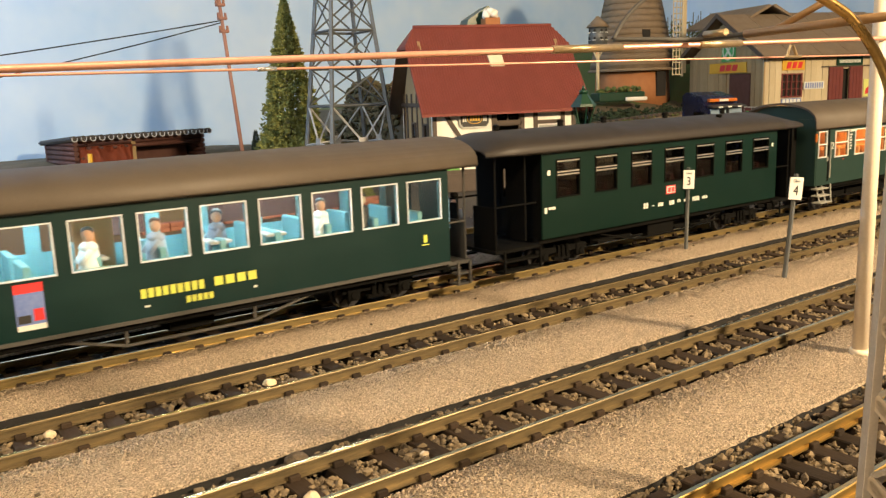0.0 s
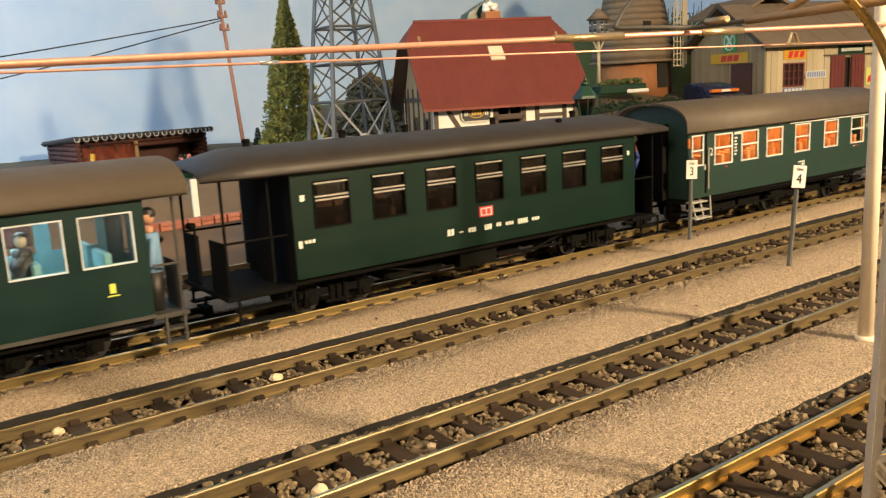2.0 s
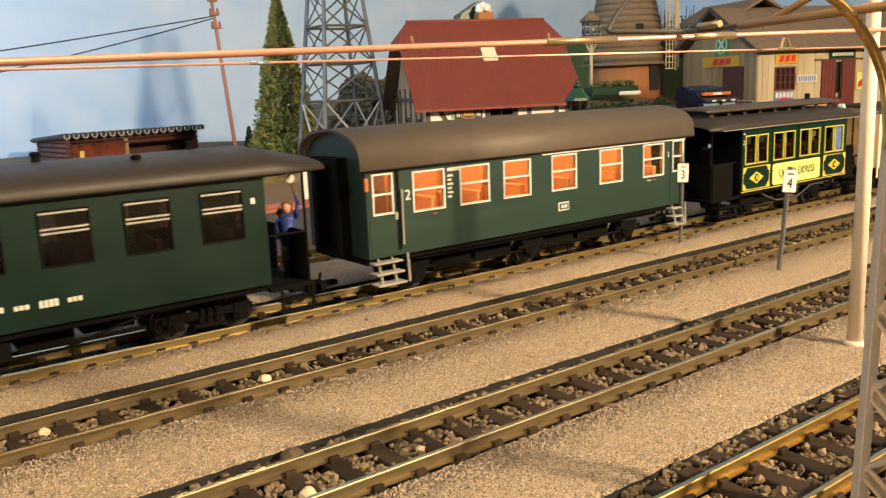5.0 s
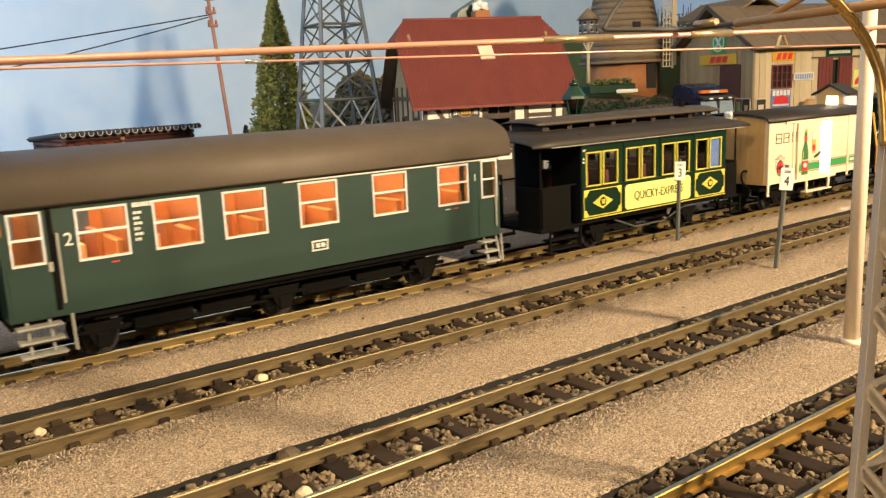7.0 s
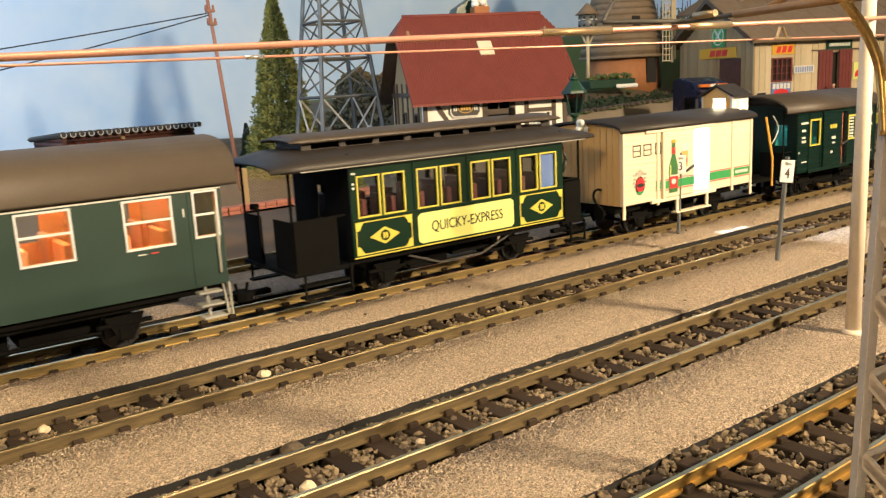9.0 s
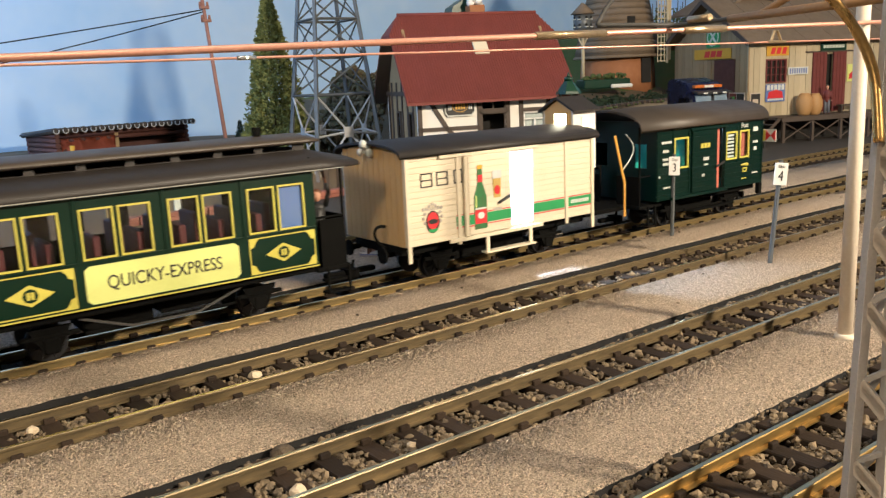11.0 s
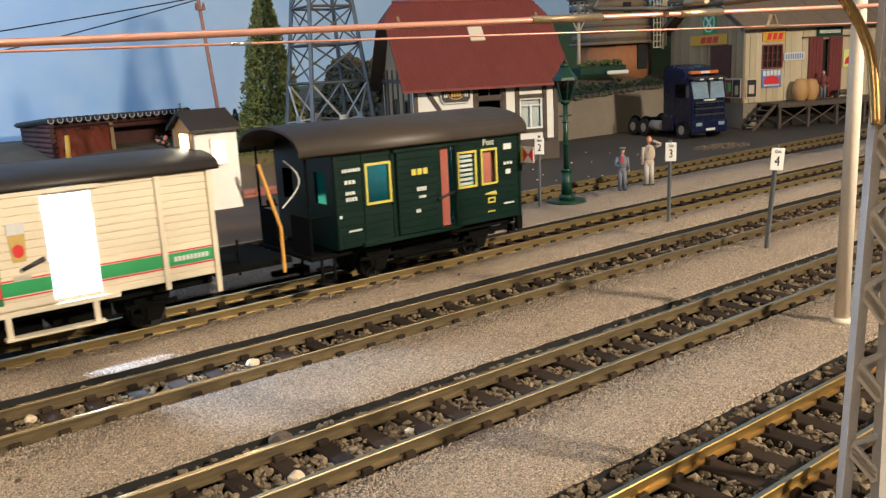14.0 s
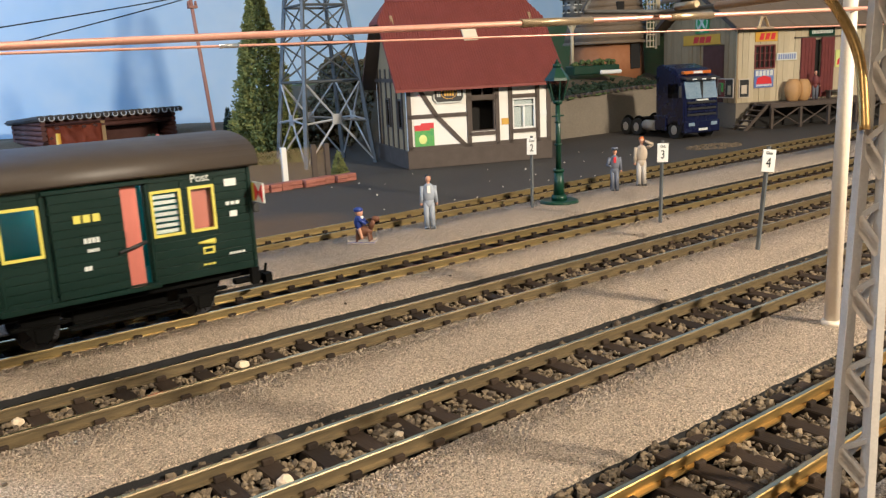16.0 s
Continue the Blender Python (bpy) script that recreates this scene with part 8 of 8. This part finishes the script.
def tractor_truck():
    t = thing("tractor_truck", pose(1.872, 1.300, YARD, 0, 0, -15), "navy blue tractor unit without trailer parked in the yard", "truck")
    # front of the cab looks along -y of the unit
    W = 0.056
    cab = B()
    prism(cab, [(0.0, 0.034), (0.118, 0.034), (0.118, 0.185), (0.100, 0.192), (0.045, 0.180), (0.014, 0.150), (0.003, 0.095)], "x", -W, W)
    bmesh.ops.bevel(cab, geom=cab.edges[:], offset=0.003, segments=2, affect="EDGES")
    c = part("cab", cab, "truck_blue", t, "navy blue cab with roof fairing")
    ws = part("windscreen", prism(B(), [(0.0115, 0.148), (0.0010, 0.104), (-0.0012, 0.104), (0.0090, 0.149)], "x", -W + 0.006, W - 0.006), "screen", c, "windscreen with a bright reflection painted in")
    part("screen_post", box(B(), -0.0015, 0.0015, -0.002, 0.006, 0.104, 0.148), "ink", ws)
    part("sun_visor", prism(B(), [(-0.006, 0.151), (0.014, 0.156), (0.014, 0.160), (-0.006, 0.155)], "x", -W + 0.002, W - 0.002), "ink", c, "dark sun visor")
    for k in range(3):
        part("visor_lamp", box(B(), -0.036 + k * 0.030, -0.024 + k * 0.030, -0.0075, -0.005, 0.151, 0.155), "letter_white", c)
    part("beacon_bar", box(B(), -W + 0.012, W - 0.012, 0.018, 0.030, 0.166, 0.174, 0.001), "amber", c, "amber beacon bar")
    part("beacon_plate", box(B(), -0.014, 0.014, 0.0165, 0.0180, 0.167, 0.173), "letter_white", c)
    for k in range(5):
        part("grille_bar", box(B(), -W + 0.010, W - 0.010, -0.003, 0.004, 0.060 + k * 0.0078, 0.0655 + k * 0.0078, 0.0006), "truck_blue" if k % 2 else "ink", c)
    part("name_bar", box(B(), -0.018, 0.018, -0.0035, 0.002, 0.098, 0.102), "letter_white", c)
    part("bumper", box(B(), -W - 0.001, W + 0.001, -0.006, 0.012, 0.016, 0.048, 0.003), "truck_blue", c)
    part("number_plate", box(B(), -0.014, 0.014, -0.0075, -0.006, 0.022, 0.028), "letter_white", c, "blank white plate")
    for s in (-1, 1):
        part("headlamp", box(B(), s * 0.036 - 0.010, s * 0.036 + 0.010, -0.0072, -0.004, 0.034, 0.043, 0.001), "screen", c, "clear headlamp")
        part("mirror", box(B(), s * (W + 0.008) - 0.004, s * (W + 0.008) + 0.004, 0.006, 0.010, 0.108, 0.138, 0.001), "ink", c)
        part("side_window", box(B(), s * W - 0.001, s * W + 0.001, 0.026, 0.066, 0.106, 0.142), "pane_dark", c)
        part("side_skirt", box(B(), s * W - 0.004, s * W + 0.001, 0.070, 0.118, 0.020, 0.060, 0.002), "truck_blue", c)
    ch = part("chassis", box(B(), -0.020, 0.020, 0.110, 0.284, 0.026, 0.040, 0.001), "black", t)
    part("fifth_wheel", rod(B(), (0, 0.226, 0.040), (0, 0.226, 0.047), 0.030, 0.028, 16), "black", ch)
    part("tank", rod(B(), (-0.042, 0.130, 0.030), (-0.042, 0.180, 0.030), 0.014, None, 12), "mast_grey", ch, "grey fuel tank")
    for y in (0.040, 0.204, 0.254):
        for s in (-1, 1):
            w = part("wheel", rod(B(), (s * 0.036, y, 0.0235), (s * 0.056, y, 0.0235), 0.0235, None, 20), "rubber", t, "black tyre")
            part("rim", rod(B(), (s * 0.0555, y, 0.0235), (s * 0.0570, y, 0.0235), 0.0130, 0.0110, 14), "mast_grey", w, "grey rim")
    for y in (0.204, 0.254):
        for s in (-1, 1):
            mg = B()
            pr = None
            for i in range(9):
                a = math.pi * i / 8
                qq = (s * 0.046, y + 0.028 * math.cos(a), 0.0235 + 0.028 * math.sin(a))
                if pr and i > 2 and i < 7:
                    rod(mg, pr, qq, 0.004, None, 5)
                pr = qq
            part("mudguard", mg, "black", t)


tractor_truck()


def windmill():
    m = thing("windmill", pose(2.225, 1.925, 0.160, 0, 0, -20), "tapered shingled windmill on an orange brick base", "windmill")
    part("brick_base", rod(B(), (0, 0, -0.03), (0, 0, 0.085), 0.128, 0.122, 8, 0, math.pi / 8), "brick_orange", m, "octagonal orange brick base")
    part("door", box(B(), 0.022, 0.056, -0.122, -0.112, 0.0, 0.080), "dark_hole", m, "doorway as a box painted black for shade")
    part("gallery", rod(B(), (0, 0, 0.083), (0, 0, 0.092), 0.150, 0.146, 8, 0, math.pi / 8), "shingle", m)
    part("body", rod(B(), (0, 0, 0.092), (0, 0, 0.42), 0.142, 0.070, 8, 0, math.pi / 8), "shingle", m, "shingled octagonal tower")
    for k in range(16):
        z = 0.100 + k * 0.020
        r = 0.142 + (0.070 - 0.142) * (z - 0.092) / 0.328
        part("shingle_course", rod(B(), (0, 0, z), (0, 0, z + 0.0195), r + 0.0022, r - 0.0030, 8, 0, math.pi / 8), "shingle", m)
    part("window", box(B(), -0.026, 0.000, -0.116, -0.100, 0.180, 0.213), "dark_hole", m, "small window painted black for shade")
    s = part("sail", rod(B(), (0.088, -0.165, 0.06), (0.088, -0.165, 0.50), 0.0040, None, 6), "plank_pale", m, "pale wooden sail beam")
    for k in range(22):
        z = 0.065 + k * 0.019
        part("sail_bar", box(B(), 0.052, 0.088, -0.1665, -0.1645, z, z + 0.003), "plank_pale", s)
    for x in (0.052, 0.064, 0.076):
        part("sail_lath", box(B(), x - 0.0012, x + 0.0012, -0.168, -0.166, 0.064, 0.48), "plank_pale", s)
    part("sail_board", box(B(), 0.092, 0.101, -0.166, -0.162, 0.07, 0.48), "plank_pale", s, "pale leading board")
    part("cap", rod(B(), (0, 0, 0.42), (0, 0, 0.50), 0.085, 0.02, 12), "shingle", m)
    part("windshaft", rod(B(), (0.0, 0, 0.44), (0.088, -0.165, 0.44), 0.008, None, 8), "timber", m)


windmill()


def dovecote():
    d = thing("dovecote", pose(1.985, 1.858, 0.155), "blue-grey dovecote with conical roof on a pole", "dovecote")
    part("pole", rod(B(), (0, 0, 0), (0, 0, 0.165), 0.0055, 0.005, 8), "plank_pale", d)
    for s in (-1, 1):
        part("brace", rod(B(), (0, 0, 0.125), (s * 0.018, -s * 0.010, 0.165), 0.0028, None, 6), "plank_pale", d)
    part("floor_disc", rod(B(), (0, 0, 0.165), (0, 0, 0.169), 0.040, None, 10), "timber", d)
    b = part("body", rod(B(), (0, 0, 0.169), (0, 0, 0.226), 0.029, 0.028, 8), "steel_blue", d, "blue-grey octagonal body")
    for k in range(8):
        a = k * math.pi / 4 + math.pi / 8
        for z in (0.185, 0.208):
            part("perch", box(B(), -0.005, 0.005, -0.003, 0.003, -0.001, 0.001), "letter_white", b, "white perch", pose(0.029 * math.cos(a), 0.029 * math.sin(a), z, 0, 0, math.degrees(a) + 90))
            part("hole", rod(B(), (0, 0, 0), (0.0015, 0, 0), 0.004, None, 8), "dark_hole", b, "", pose(0.0265 * math.cos(a), 0.0265 * math.sin(a), z + 0.006, 0, 0, math.degrees(a)))
    part("roof", rod(B(), (0, 0, 0.224), (0, 0, 0.258), 0.038, 0.004, 10), "shingle", d, "tan conical roof")
    f = thing("flower_bed", pose(2.02, 1.800, 0.150, 0, 0, -20), "raised bed with green plants and pale edge", "flower bed")
    part("bed", box(B(), -0.085, 0.075, -0.030, 0.030, 0.0, 0.028, 0.003), "iron_green", f)
    part("edge", box(B(), 0.000, 0.075, -0.045, -0.037, 0.0, 0.012, 0.003), "sign_white", f, "pale edging")
    st = B()
    for i in range(60):
        ball(st, (random.uniform(-0.08, 0.07), random.uniform(-0.026, 0.026), random.uniform(0.026, 0.042)), random.uniform(0.004, 0.009), 0, (1, 1, 0.8), 5)
    tagged(part("plants", st, "grass", f, "low green plants"), kind="stuff")


dovecote()


def bank_wall():
    w = thing("retaining_wall", pose(1.33, 1.635, YARD, 0, 0, 1.2), "grey plastered retaining wall below the hill", "wall")
    n = 40
    L, H = 1.35, 0.118
    bm = bmesh.new()
    rows = []
    for i in range(n + 1):
        x = L * i / n
        o = 0.006 * noise.noise(Vector((x * 5, 0, 0)))
        top = 0.091 + 0.028 * min(1, x / 0.7)
        rows.append([bm.verts.new(p) for p in ((x, o - 0.012, -0.01), (x, o + 0.004, top), (x, o + 0.05, top + 0.002), (x, o + 0.05, -0.01))])
    for a, b in zip(rows, rows[1:]):
        for j in range(3):
            bm.faces.new((a[j], b[j], b[j + 1], a[j + 1]))
    bm.faces.new(rows[0])
    bm.faces.new(rows[-1])
    bmesh.ops.recalc_face_normals(bm, faces=bm.faces[:])
    part("wall", bm, "concrete", w)
    for i in range(30):
        x = 0.22 + i * 0.026
        top = 0.091 + 0.028 * min(1, x / 0.7)
        part("kerb_sleeper", box(B(), x, x + 0.012, -0.006, 0.016, top + 0.001, top + 0.010, 0.001), "timber", w, "dark timber stub on the wall")
    gr = B()
    for i in range(220):
        x = random.uniform(0.1, L)
        top = 0.091 + 0.028 * min(1, x / 0.7)
        ball(gr, (x, random.uniform(-0.006, 0.03), top + 0.002), random.uniform(0.003, 0.007), 0, (1.4, 1, 0.6), 5)
    tagged(part("moss", gr, "grass", w, "green moss along the wall top"), kind="stuff")


bank_wall()


def vineyard():
    rnd = random.Random(11)
    st, lv = bmesh.new(), []
    for i in range(26):
        for j in range(5):
            x = 2.62 + i * 0.034 + rnd.uniform(-0.006, 0.006) + j * 0.02
            y = 2.02 - i * 0.014 + j * 0.07
            z = terrain(x, y)
            h = rnd.uniform(0.075, 0.105)
            rod(st, (x, y, z - 0.01), (x + rnd.uniform(-0.004, 0.004), y, z + h), 0.0019, None, 4)
            for k in range(14):
                lv.append((x + rnd.gauss(0, 0.010), y + rnd.gauss(0, 0.006), z + rnd.uniform(0.005, h * 0.75)))
    tagged(part("vine_stakes", st, "timber"), "rows of dark vine stakes on the hill", "vineyard", kind="stuff")
    stones("vine_leaves", lv, [rnd.uniform(0.003, 0.006) for _ in lv], "pale green vine leaves on the stakes", "grass")


vineyard()


def litter():
    rnd = random.Random(21)
    sp, sz = [], []
    for _ in range(26):
        sp.append((rnd.uniform(0.7, 1.5), rnd.uniform(1.05, 1.40), YARD + 0.0008))
        sz.append(rnd.uniform(0.0010, 0.0026))
    stones("paper_scraps", sp, sz, "scattered white paper scraps on the yard", "cream_post")
    sp, sz = [], []
    for _ in range(500):
        a, r = rnd.uniform(0, 6.28), rnd.random() ** 0.5
        sp.append((1.72 + 0.09 * r * math.cos(a), 1.16 + 0.05 * r * math.sin(a), YARD + 0.001))
        sz.append(rnd.uniform(0.0010, 0.0026))
    stones("rubble", sp, sz, "patch of tan rubble beside the truck", "stone")


litter()


def brush():
    """Dark scrub on the slope above the wall."""
    rnd = random.Random(5)
    sp, sz = [], []
    for _ in range(900):
        x = rnd.uniform(1.75, 2.3)
        y = rnd.gauss(1.735, 0.02)
        sp.append((x, y, terrain(x, y) + rnd.uniform(0, 0.022)))
        sz.append(rnd.uniform(0.003, 0.009))
    stones("scrub", sp, sz, "dark brown-green scrub on the bank", "needle_dark")


brush()


def bushes():
    """Brown-green scrub in front of the painted sky."""
    rnd = random.Random(9)
    sp, sz = [], []
    for k in range(95):
        cx, cy, hh = rnd.uniform(1.08, 1.80), rnd.uniform(2.10, 2.40), rnd.uniform(0.05, 0.105)
        for _ in range(110):
            a, u = rnd.uniform(0, 6.283), rnd.random()
            r = 0.055 * math.sqrt(rnd.random()) * math.sqrt(max(0.05, 1 - u * u))
            x, y = cx + r * math.cos(a), cy + r * math.sin(a)
            sp.append((x, y, terrain(x, y) + hh * u))
            sz.append(rnd.uniform(0.004, 0.012))
    stones("bushes", sp, sz, "dense brown-green bushes on the slope", "bush")


bushes()

# ---- single sleepers of each track, last ----
SLEEPER = sleeper_mesh()
for key, (yc, x0, x1, turn, ballast, first, tr) in TRACKS.items():
    for k in range(int((x0 - first) / PITCH), int((x1 - first) / PITCH)):
        ob = new("sleeper", SLEEPER)
        ob.parent = tr
        ob.location = (first + k * PITCH - 1.0, 0, 0)


def motions():
    """The train rolls along its track; its wheels turn with it."""
    for car, x in CARS:
        walk(car, [(t, pose(x - s, TRACK_Y, 0)) for t, s in zip(TIMES, GONE)])
    ts = [0.1 * i for i in range(161)]
    for ob, x in WHEELSETS:
        walk(ob, [(t, pose(x, 0, WHEEL_R, 0, -math.degrees(float(np.interp(t, TIMES, GONE)) / WHEEL_R), 0)) for t in ts])


motions()
